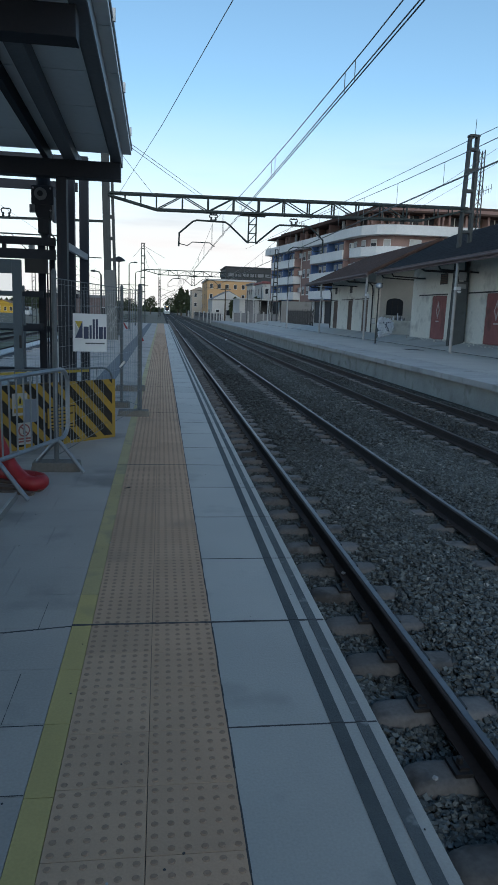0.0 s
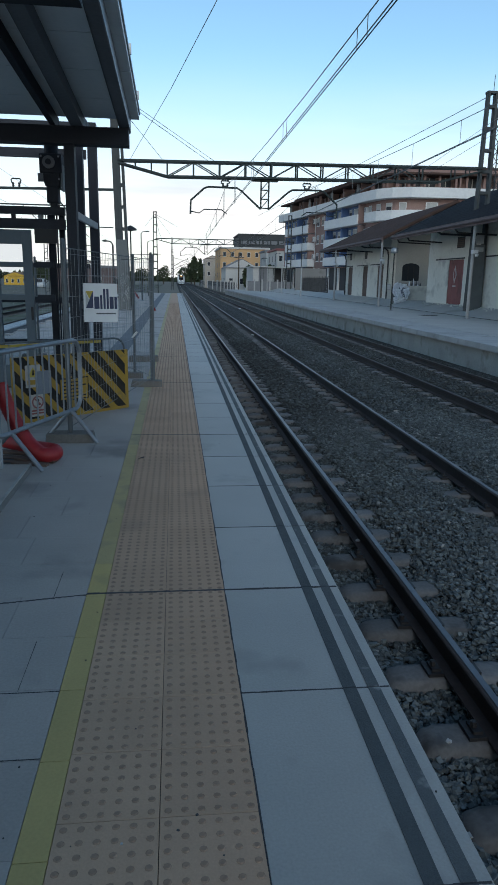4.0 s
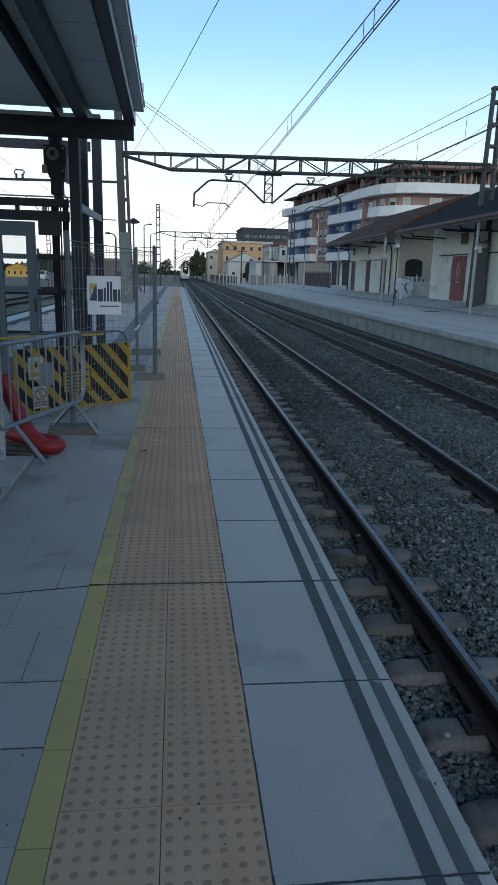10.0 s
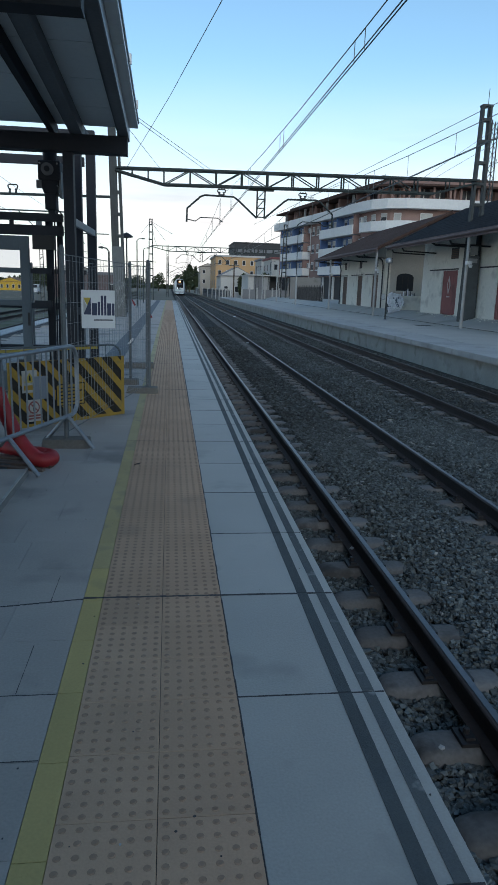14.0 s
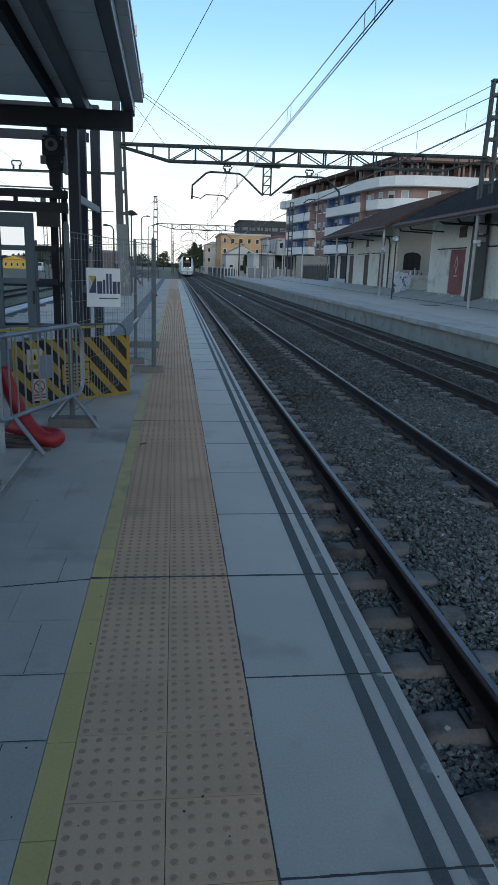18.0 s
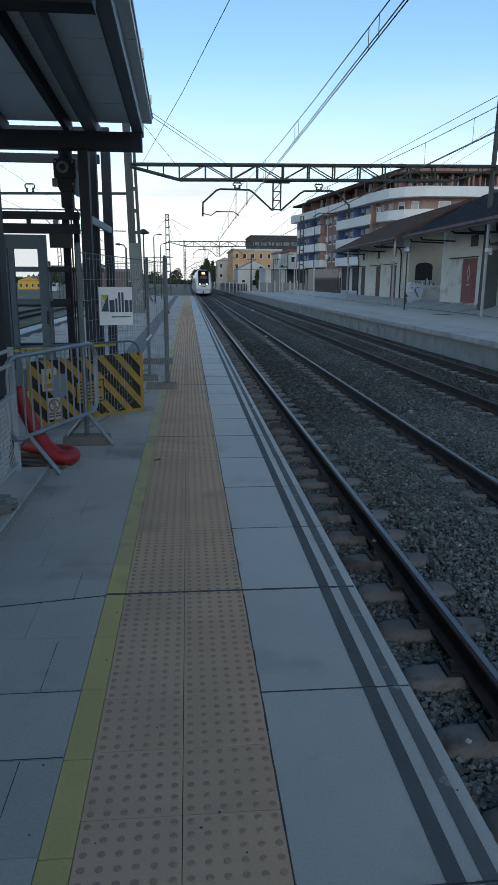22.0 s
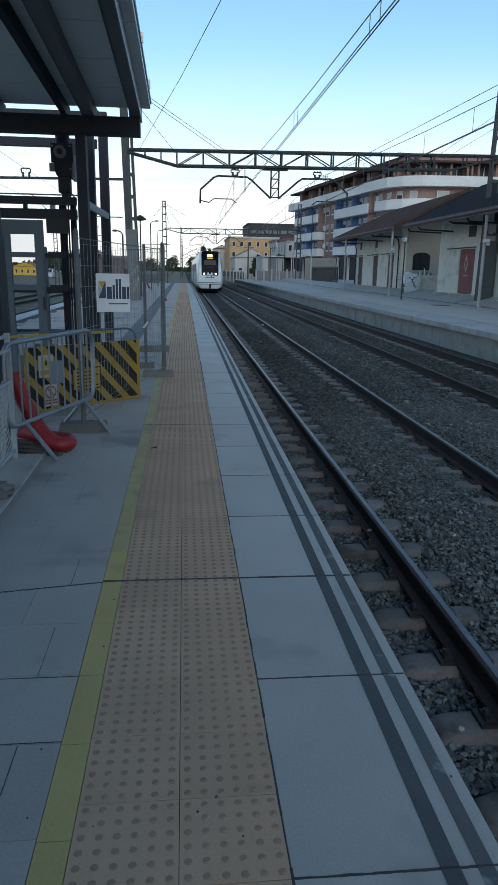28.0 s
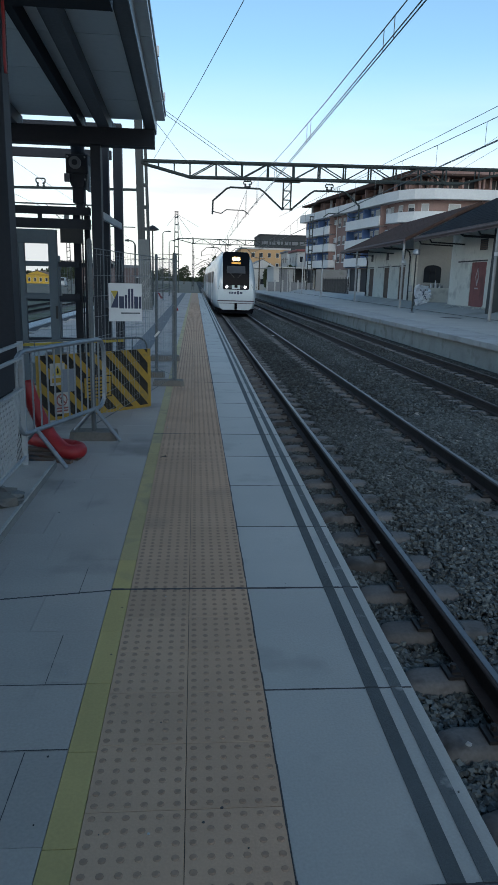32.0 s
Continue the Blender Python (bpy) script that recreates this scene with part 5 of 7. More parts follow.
block("ochre_building", 12.4, 25.6, 190, 214, 9.8, M_OCHRE, M_WHITEWALL, "ochre rendered four-storey building with a pale flat roof", 4, 6)
dark_top = block("dark_topped_building", 24.0, 45.0, 262, 285, 18.0, M_DARKCLAD_SHADE, M_DARKCLAD_SHADE, "large dark flat-topped building behind the ochre one", 0, 0)
for z in (11.0, 14.8):
    for k in range(7):
        Solid().box(24.8 + k * 2.85, 27.0 + k * 2.85, 261.9, 262, z, z + 1.5).part("window", M_GREYWALL, dark_top)
block("white_house", 10.95, 17.9, 150, 164, 4.2, M_WHITEWALL, M_GREYWALL, "small white gabled house beside the line", 1, 3, gable=1.9)
block("beige_house", 9.8, 14.6, 226, 240, 8.2, M_BEIGE, M_ROOFBROWN, "narrow beige three-storey house", 3, 2, gable=1.0)
block("ochre_house", 14.8, 19.0, 228, 242, 7.2, M_OCHRE, M_ROOFBROWN, "narrow ochre three-storey house with brown roof", 3, 2, gable=1.0)
block("white_block", 22.3, 26.4, 170, 182, 8.4, M_WHITEWALL, M_GREYWALL, "white flat-roofed three-storey apartment block", 3, 2)
block("red_trim_house", 22.3, 27.5, 152, 166, 8.0, M_WHITEWALL, M_REDDOOR, "white house with a red-trimmed roof", 3, 3)
pole = thing("utility_pole", (12.85, 140, -0.9), "dark timber utility pole with a cross-arm", "utility pole")
Solid().rod((12.85, 140, -0.9), (12.85, 140, 6.9), 0.16, 0.11, 8).part("shaft", M_BARK, pole, smooth=True)
Solid().box(11.8, 13.9, 139.9, 140.0, 5.9, 6.05).part("cross_arm", M_BARK, pole)
for x in (11.95, 12.5, 13.2, 13.75):
    Solid().lathe([(0.05, 0), (0.08, 0.08), (0.03, 0.2)], (x, 139.95, 6.05), 7).part("insulator", M_SIGNPALE, pole)
lowb = thing("station_annex", (15, 112, -0.2), "low white annex with grey panels and a flat dark roof", "building")
Solid().box(12.4, 13.3, 110, 120, -0.2, 3.6).part("wall", M_WHITEWALL, lowb)
# The bay's dim inside is put into this wall's dark colour.
Solid().box(13.3, 18.2, 112.5, 120, -0.2, 3.55).part("back_wall", M_DARKCLAD_SHADE, lowb, "inner wall of the open bay, darkened for its shade")
Solid().box(12.2, 18.6, 109.6, 120.4, 3.6, 3.78).part("roof", M_WHITEWALL, lowb, "flat pale roof edge")
for i, m in enumerate((M_GREYWALL, M_GREYWALL, M_PALEPOST)):
    Solid().box(13.34 + i * 0.76, 14.06 + i * 0.76, 110.05, 110.12, 0.0, 3.5).part("panel", m, lowb, "grey sliding panel")
for x in (15.7, 17.3):
    Solid().box(x, x + 0.12, 110.05, 110.17, 0.0, 3.6).part("post", M_PALEPOST, lowb)
# Dark sheet on the facade in place of the shaded ground-storey recess.
arc = ribbon(Solid(), stretch_of(0.0, 1.0), -0.9, 3.55, 0.01, 0.06).part("arcade", M_DARKCLAD_SHADE, flats, "flat dark sheet for the shade in the open ground storey")
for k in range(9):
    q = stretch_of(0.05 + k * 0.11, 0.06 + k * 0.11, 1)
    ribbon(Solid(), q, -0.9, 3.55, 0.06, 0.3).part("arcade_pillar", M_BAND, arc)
block("yellow_house", -48.7, -42.2, 206, 216, 1.5, M_YELLOWWALL, M_ROOFWARM, "low bright yellow house with a warm tiled roof", 1, 4, gable=1.2, win=(0.7, 1.1))
block("maroon_store", -21.0, -9.0, 128, 140, 3.2, M_FASCIA, M_GREYWALL, "low dull maroon store beyond the yard", 1, 4)
block("pale_villa", -30.0, -22.0, 190, 204, 5.4, M_WHITEWALL, M_ROOFBROWN, "pale villa with a brown roof in the distance", 2, 3, gable=1.4)


def leaves(count, centre, radii, size, seed, lump=0.35):
    """Small crossed leaf clumps filling an uneven crown."""
    r = np.random.default_rng(seed)
    d = r.normal(size=(count, 3))
    d /= np.linalg.norm(d, axis=1)[:, None]
    bumps = r.normal(size=(9, 3))
    bumps /= np.linalg.norm(bumps, axis=1)[:, None]
    swell = 1 - lump + lump * 1.6 * np.clip((d @ bumps.T).max(1), 0, 1) ** 3
    rad = (0.35 + 0.65 * r.random(count) ** 0.45) * swell
    p = np.array(centre) + d * rad[:, None] * np.array(radii)
    s = Solid()
    for q in p:
        a, b = r.normal(size=3), r.normal(size=3)
        a /= np.linalg.norm(a)
        b = np.cross(a, b)
        b /= np.linalg.norm(b)
        k = size * r.uniform(0.6, 1.3)
        s.add([q - a * k, q + b * k * 0.6, q + a * k, q - b * k * 0.6], [(0, 1, 2, 3)])
    return s


def tree(x, y, h, spread, label, seed, base=-1.0, tall=False):
    t = thing("tree", (x, y, base), label, "tree")
    trunk = Solid().tube([(x, y, base), (x + 0.1, y, base + h * 0.3), (x - 0.05, y + 0.1, base + h * 0.62)], 0.03 * h, 7, 0.012 * h)
    for k in range(5):
        a = k * 1.3 + seed
        trunk.rod((x, y, base + h * (0.3 + 0.06 * k)), (x + math.cos(a) * spread * 0.6, y + math.sin(a) * spread * 0.6, base + h * (0.5 + 0.07 * k)), 0.012 * h, 0.004 * h, 5)
    trunk.part("trunk", M_BARK, t)
    leaves(1300, (x, y, base + h * (0.56 if tall else 0.64)), (spread, spread, h * (0.44 if tall else 0.38)), 0.028 * h + 0.1, seed).part("crown", M_LEAF, t)
    return t


tree(8.6, 305, 12.2, 1.3, "tall dark cypress beside the line", 3, tall=True)
tree(10.9, 300, 11.0, 1.4, "tall dark cypress beside the line", 4, tall=True)
tree(7.4, 316, 9.5, 2.2, "dark conifer beside the line", 5)
tree(-5.4, 340, 8.4, 2.9, "dark green tree beside the line", 6)
tree(5.6, 470, 10.5, 4.2, "rounded dark tree far along the line", 21)
tree(15.3, 146, 5.2, 0.9, "narrow dark bush against the white house", 9, base=-0.6, tall=True)
tree(19.8, 141, 5.0, 1.6, "small dark tree by the annex", 8, base=-0.5)
for i, (x, y, h) in enumerate(((-17, 215, 5.5), (-24, 222, 5.5), (-31, 205, 5), (-38, 222, 6), (-58, 222, 6.5), (-62, 196, 7), (-12, 262, 6), (-20, 270, 6.5), (-29, 260, 6), (-72, 210, 8), (-35, 240, 6.5), (-46, 245, 7))):
    tree(x, y, h, h * 0.5, "bushy dark green tree beyond the yard", 30 + i)
# soft wooded rise on the horizon
for i in range(34):
    x = -330 + i * 21 + 6 * math.sin(i * 2.1)
    swell = 5 + 2.5 * math.sin(i * 0.7) + 1.5 * math.sin(i * 1.9)
    far = leaves(160, (x, 640 + 30 * math.sin(i), swell * 0.3), (16, 12, swell), 3.0, 100 + i)
    tagged(far.part("far_woods", M_LEAF), "distant dark wooded rise on the horizon", "woods", kind="stuff")


# ---- canopy and lift tower on the island platform ----
def rise(y):
    """The canopy climbs gently towards the near end."""
    return 0.053 * (10 - y)


def spar(solid, x0, x1, y0, y1, z0, z1):
    """A member along the canopy."""
    low = [(x0, y0, z0 + rise(y0)), (x1, y0, z0 + rise(y0)), (x1, y1, z0 + rise(y1)), (x0, y1, z0 + rise(y1))]
    return solid.hull(low, [(x, y, z + z1 - z0) for x, y, z in low])


# Block added behind the camera, out of view, that shades the near platform.
enclosure = Solid().box(-4.6, 0.35, -9, -3.2, 0, 3.5)
tagged(enclosure.part("stair_enclosure", M_STEEL3), "unseen grey block behind the camera, added to shade the platform", "enclosure", kind="structure")
canopy = thing("platform_canopy", (-1.4, 7.6, 0), "unfinished dark steel canopy with a grey panel roof", "canopy")
for y, x1, wide in ((-2.9, -1.41, 0.17), (5.6, -1.44, 0.17), (9.9, -1.3, 0.135)):
    up = rise(y + 0.1)
    Solid().box(x1 - wide, x1, y, y + 0.2, 0.0, 3.27 + up).part("column", M_STEEL, canopy, "dark steel column", bevel=0.006)
    Solid().box(x1 - 0.26, x1 + 0.08, y - 0.07, y + 0.27, 0.0, 0.02).part("base_plate", M_STEEL, canopy)
    b = Solid()
    tip = -0.65 if y < 6 else -0.58
    b.box(-4.6, tip, y - 0.02, y + 0.2, 3.27 + up, 3.285 + up)
    b.box(-4.6, tip, y - 0.02, y + 0.2, 3.475 + up, 3.488 + up)
    b.box(-4.6, tip - 0.015, y + 0.07, y + 0.11, 3.285 + up, 3.475 + up)
    b.box(tip - 0.015, tip + 0.002, y - 0.022, y + 0.202, 3.268 + up, 3.489 + up)
    b.box(-4.6, tip - 0.015, y - 0.018, y - 0.002, 3.285 + up, 3.475 + up)
    b.part("cross_beam", M_STEEL, canopy, "dark steel cross beam")
# Roof and purlins run on unseen behind the camera, added to shade near paving.
for x, edge in ((-0.70, 0.13), (-1.33, 0.16), (-1.6, 0.075), (-2.5, 0.13), (-3.3, 0.13)):
    p = Solid()
    spar(p, x, x + edge, -9, 10.2, 3.49, 3.5)
    spar(p, x, x + edge, -9, 10.2, 3.635, 3.645)
    spar(p, x + edge - 0.025, x + edge, -9, 10.2, 3.5, 3.635)
    spar(p, x, x + 0.02, -9, 10.2, 3.49, 3.53)
    # Wide purlins take the steel paled for light; the narrow one stays dark.
    p.part("purlin", M_STEEL if edge < 0.1 else M_PURLIN, canopy, "dark steel channel purlin")
spar(Solid(), -0.572, -0.56, -9, 10.18, 3.49, 3.66).part("edge_trim", M_GALV, canopy, "thin bright edge trim")
y = -8.7
while y < 10.1:
    y2 = min(y + 1.0, 10.16)
    spar(Solid(), -4.6, -0.445, y + 0.006, y2 - 0.006, 3.66, 3.72).part("roof_panel", M_ROOFDECK, canopy)
    y += 1.0
spar(Solid(), -4.6, -0.43, -8.7, 10.17, 3.722, 3.76).part("roof_cover", M_GALV, canopy, "thin metal roof covering")
for y in (6.3, 7.9, 9.4):
    Solid().box(-0.435, -0.41, y, y + 0.03, 3.7 + rise(y), 3.8 + rise(y)).part("roof_clip", M_GALV, canopy)
Solid().tube([(-1.41, 5.6, 3.62), (-1.403, 5.58, 3.3), (-1.412, 5.59, 3.1), (-1.405, 5.58, 2.98)], 0.011, 6).part("red_cable", M_RED, canopy, "loose red cable")

lift = thing("lift_tower", (-2.2, 11.2, 0), "unfinished steel lift tower with a grey glazed door", "lift tower")
for x, y, w in ((-1.49, 11.32, 0.12), (-1.43, 12.5, 0.15), (-3.5, 10.0, 0.16), (-3.5, 12.5, 0.16)):
    Solid().box(x, x + w, y, y + 0.16, 0, 4.07 if y > 12 else 3.9).part("column", M_STEEL, lift, bevel=0.005)
for z0, z1 in ((2.36, 2.46), (1.1, 1.2), (3.78, 3.9)):
    # The middle rail is pale grey to stand for the light on it.
    Solid().hull([(-1.39, 10.2, z0), (-1.345, 10.2, z0), (-1.285, 12.66, z0), (-1.33, 12.66, z0)], [(-1.39, 10.2, z1), (-1.345, 10.2, z1), (-1.285, 12.66, z1), (-1.33, 12.66, z1)]).part("side_rail", M_PALEPOST if z0 > 2 and z0 < 3 else M_STEEL, lift, "steel side rail")
for z0, z1 in ((3.93, 4.07), (3.5, 3.64), (1.7, 1.78), (1.1, 1.2), (0.4, 0.46)):
    Solid().box(-3.4, -1.46, 12.52, 12.62, z0, z1).part("back_rail", M_STEEL, lift)
for z0, z1 in ((2.38, 2.48), (2.19, 2.32)):
    Solid().box(-3.4, -1.48, 10.06, 10.16, z0, z1).part("front_rail", M_STEEL, lift)
for x in (-2.2,):
    Solid().box(x, x + 0.05, 10.08, 10.14, 2.32, 2.38).part("rail_spacer", M_STEEL, lift)
Solid().box(-1.9, -1.6, 10.07, 10.13, 2.0, 2.19).part("transom", M_BLACK, lift, "dark transom panel")
Solid().box(-1.9, -1.66, 10.07, 10.12, 1.67, 1.75).part("mid_rail", M_STEEL, lift)
Solid().box(-1.9, -1.66, 10.07, 10.12, 1.22, 1.3).part("mid_rail", M_STEEL, lift)
Solid().box(-1.9, -1.66, 10.07, 10.12, 0.35, 0.4).part("mid_rail", M_STEEL, lift)
door = Solid()
door.box(-2.66, -2.49, 10.04, 10.12, 0.02, 2.17)
door.box(-2.475, -2.4, 10.045, 10.115, 0.02, 1.985)
door.box(-2.4, -2.07, 10.045, 10.115, 1.67, 1.74)
door.box(-2.4, -2.07, 10.045, 10.115, 1.22, 1.3)
door.box(-2.07, -1.95, 10.04, 10.12, 0.02, 2.17)
door.box(-2.49, -2.07, 10.04, 10.12, 1.98, 2.17)
door.box(-2.49, -2.07, 10.04, 10.12, 0.02, 0.3)
dr = door.part("door", M_LIFTDOOR, lift, "grey steel lift door with a tall glass panel", bevel=0.004)
pane = Solid().box(-2.4, -2.07, 10.075, 10.085, 0.3, 1.98).part("pane", M_GLASS, dr)
pane.visible_shadow = False
Solid().box(-1.99, -1.96, 10.02, 10.04, 0.95, 1.13).part("handle", M_BLACK, dr, "black recessed handle")
Solid().box(-2.6, -2.5, 10.03, 10.04, 2.04, 2.1).part("label_plate", M_BLACK, dr)
Solid().box(-1.6, -1.53, 10.3, 10.4, 0, 2.4).part("door_post", M_STEEL, lift)
drive = Solid()
drive.box(-1.87, -1.56, 10.5, 10.8, 2.98, 3.24)
drive.hull([(-1.80, 10.53, 2.8), (-1.62, 10.53, 2.8), (-1.62, 10.77, 2.8), (-1.80, 10.77, 2.8)], [(-1.86, 10.5, 2.98), (-1.60, 10.5, 2.98), (-1.60, 10.8, 2.98), (-1.86, 10.8, 2.98)])
drive.box(-1.79, -1.63, 10.53, 10.75, 2.58, 2.8)
drive.box(-1.75, -1.65, 10.55, 10.72, 2.42, 2.58)
dm = drive.part("lift_drive", M_STEEL, lift, "dark hoist drive unit", bevel=0.012)
Solid().tube([(-1.735, 10.5, 3.12), (-1.735, 10.455, 3.12)], 0.085, 18).part("brake_drum", M_PURLIN, dm, "round brake cover", smooth=True)
Solid().tube([(-1.735, 10.455, 3.12), (-1.735, 10.435, 3.12)], 0.04, 12).part("hub", M_STEEL, dm, smooth=True)
Solid().box(-1.89, -1.82, 10.47, 10.52, 2.86, 2.97).part("bracket", M_PURLIN, dm, "bolted side bracket")
for z in (2.9, 3.2):
    for x in (-1.84, -1.6):
        Solid().tube([(x, 10.5, z), (x, 10.485, z)], 0.014, 6).part("bolt", M_GALV, dm)
Solid().box(-1.58, -1.55, 10.52, 10.7, 2.75, 3.1).part("side_plate", M_PURLIN, dm)
Solid().lathe([(0.09, 0), (0.1, 0.03), (0.1, 0.12), (0.06, 0.15)], (-1.72, 10.65, 3.24), 14).part("drive_cap", M_STEEL, dm)
Solid().box(-1.93, -1.87, 10.56, 10.66, 2.36, 2.52).part("switch_box", M_BAND, dm, "pale switch box")
for dx in (0.0, 0.045, 0.085):
    Solid().rod((-1.72 + dx, 10.62, 2.56), (-1.72 + dx * 0.7, 10.62, 0.0), 0.012, n=6).part("conduit", M_STEEL, lift)
Solid().box(-1.8, -1.7, 10.55, 10.62, 0, 2.5).part("guide_rail", M_STEEL, lift)


# ---- site fencing ----
def mesh_panel(a, b, height, label, foot_a=True, foot_b=True):
    """A welded-wire fence panel from a to b with tube posts and concrete feet."""
    ax, ay = a
    bx, by = b
    f = thing("site_fence_panel", ((ax + bx) / 2, (ay + by) / 2, 0), label, "fence", group="site fence panels")
    d = Vector((bx - ax, by - ay, 0))
    length = d.length
    d.normalize()
    for (px, py), foot in ((a, foot_a), (b, foot_b)):
        Solid().rod((px, py, 0.03), (px, py, height), 0.024, n=8).part("post", M_GALV_DARK, f, smooth=True)
        Solid().lathe([(0.025, 0), (0.02, 0.02), (0.008, 0.035)], (px, py, height), 8).part("cap", M_GALV_DARK, f)
        if foot:
            blk = Solid()
            n = Vector((-d.y, d.x, 0))
            c = Vector((px, py, 0))
            ring = [c + Vector((-0.1 if py > 8 else 0.0, 0, 0)) + Vector((j * 0.23, -i * 0.1, 0)) for i, j in ((-1, -0.8), (-0.8, -1), (0.8, -1), (1, -0.8), (1, 0.8), (0.8, 1), (-0.8, 1), (-1, 0.8))]
            blk.hull([(p.x, p.y, 0) for p in ring], [(c.x + (p.x - c.x) * 0.94, c.y + (p.y - c.y) * 0.96, 0.085) for p in ring])
            blk.part("concrete_foot", M_FOOT, f, "brown-grey concrete foot")
    for z, rr0 in ((0.14, 0.004), (height - 0.05, 0.005)):
        Solid().rod((ax, ay, z), (bx, by, z), rr0, n=6).part("rail", M_GALV_DARK, f)
    wires = Solid()
    n = int(length / 0.1)
    for i in range(1, n):
        p = Vector((ax, ay, 0)) + d * length * i / n
        wires.rod((p.x, p.y, 0.14), (p.x, p.y, height - 0.05), 0.0016, n=4)
    for k in range(9):
        z = 0.2 + k * (height - 0.3) / 8
        wires.rod((ax, ay, z), (bx, by, z), 0.0016, n=4)
    tagged(wires.part("wire_mesh", M_WIREMESH, f, "welded wire mesh"), kind="stuff")
    return f


mesh_panel((-0.99, 6.6), (-0.3, 10.1), 1.86, "galvanised mesh fence panel on concrete feet")
mesh_panel((-0.318, 10.15), (-0.62, 10.98), 1.88, "narrow galvanised mesh fence panel", False, True)
mesh_panel((-0.62, 11.0), (-2.6, 13.6), 1.88, "galvanised mesh fence panel closing off the works", False, True)
spare = Solid().hull([(-0.86, 13.08, 0), (-0.3, 13.12, 0), (-0.3, 13.34, 0), (-0.86, 13.3, 0)], [(-0.85, 13.1, 0.11), (-0.31, 13.14, 0.11), (-0.31, 13.32, 0.11), (-0.85, 13.28, 0.11)])
tagged(spare.part("fence_foot", M_FOOT, bevel=0.015), "loose concrete fence foot lying on the platform", "fence foot")
tape = thing("barrier_tape", (-0.5, 10.6, 1.2), "scraps of red and white barrier tape on the fence", "tape")
for x, y, z, s in ((-0.6, 10.9, 1.35, 1), (-0.58, 10.85, 0.75, -1), (-0.33, 10.2, 1.2, 1)):
    q = Solid()
    q.hull([(x, y, z), (x + 0.03, y, z - 0.02), (x + 0.03, y + 0.004, z - 0.02), (x, y + 0.004, z)], [(x + 0.05 * s, y + 0.02, z - 0.11), (x + 0.08 * s, y + 0.02, z - 0.1), (x + 0.08 * s, y + 0.024, z - 0.1), (x + 0.05 * s, y + 0.024, z - 0.11)])
    q.part("tape_strip", M_RED if s > 0 else M_BAND, tape)


def flat_sign(parent, origin, along, z0, w, h, off, material, name, label=""):
    """A thin plate on an upright plane that starts at origin and runs along a direction."""
    o, d = Vector((*origin, 0)), Vector((*along, 0)).normalized()
    n = Vector((d.y, -d.x, 0))
    a, b = o + n * off, o + n * (off + 0.003)
    ring = [a, a + d * w, b + d * w, b]
    return Solid().hull([(p.x, p.y, z0) for p in ring], [(p.x, p.y, z0 + h) for p in ring]).part(name, material, parent, label)


sg = thing("contractor_sign", (-0.72, 7.1, 1.12), "white contractor's sign tied to the site fence", "sign")
SO, SD = (-0.875, 7.02), (0.385, 0.13)
flat_sign(sg, SO, SD, 1.118, 0.338, 0.376, 0.0, M_SIGNWHITE, "board", "white board")


def sign_shape(pts, material, name, lift=0.005):
    d = Vector((*SD, 0)).normalized()
    n = Vector((d.y, -d.x, 0))
    o = Vector((*SO, 0))
    lo = [o + d * u * 0.338 + n * (lift - 0.002) + Vector((0, 0, 1.118 + v * 0.376)) for u, v in pts]
    Solid().hull(lo, [p + n * 0.002 for p in lo]).part(name, material, sg)


sign_shape([(0.06, 0.36), (0.28, 0.36), (0.28, 0.80), (0.27, 0.80)], M_SIGNBLUE, "blue_shape")
sign_shape([(0.06, 0.80), (0.28, 0.80), (0.17, 0.60)], M_SIGNYELLOW, "yellow_shape")
sign_shape([(0.06, 0.36), (0.06, 0.78), (0.16, 0.58)], M_SIGNPALE, "pale_shape")
for u0, u1, top in ((0.31, 0.46, 0.66), (0.485, 0.55, 0.7), (0.58, 0.645, 0.86), (0.675, 0.74, 0.86), (0.765, 0.885, 0.66), (0.91, 0.985, 0.66)):
    sign_shape([(u0, 0.34), (u1, 0.34), (u1, top), (u0, top)], M_SIGNBLUE, "word_bar")
sign_shape([(0.36, 0.2), (0.94, 0.2), (0.94, 0.235), (0.36, 0.235)], M_STEEL2, "small_print_bar")

# chevron hoarding
board = thing("chevron_board", (-1.1, 7.85, 0), "yellow and black striped hoarding board standing on the platform", "barrier board")
BO = Vector((-1.69, 7.32, 0))
BD = (Vector((-0.56, 8.34, 0)) - BO)
BLEN = BD.length
BD.normalize()
BN = Vector((BD.y, -BD.x, 0))


def on_board(pts, off, thick, material, name, parent=None, label=""):
    lo = [BO + BD * u + BN * off + Vector((0, 0, z)) for u, z in pts]
    return Solid().hull(lo, [p + BN * thick for p in lo]).part(name, material, parent or board, label)


on_board([(0, 0.01), (BLEN, 0.01), (BLEN, 0.72), (0, 0.72)], 0.0, 0.02, M_SIGNYELLOW2, "panel", label="yellow painted panel")


def clip_poly(poly, test, cut):
    """One side of a convex polygon."""
    res = []
    for i, p in enumerate(poly):
        q = poly[(i + 1) % len(poly)]
        if test(p):
            res.append(p)
        if test(p) != test(q):
            res.append(cut(p, q))
    return res


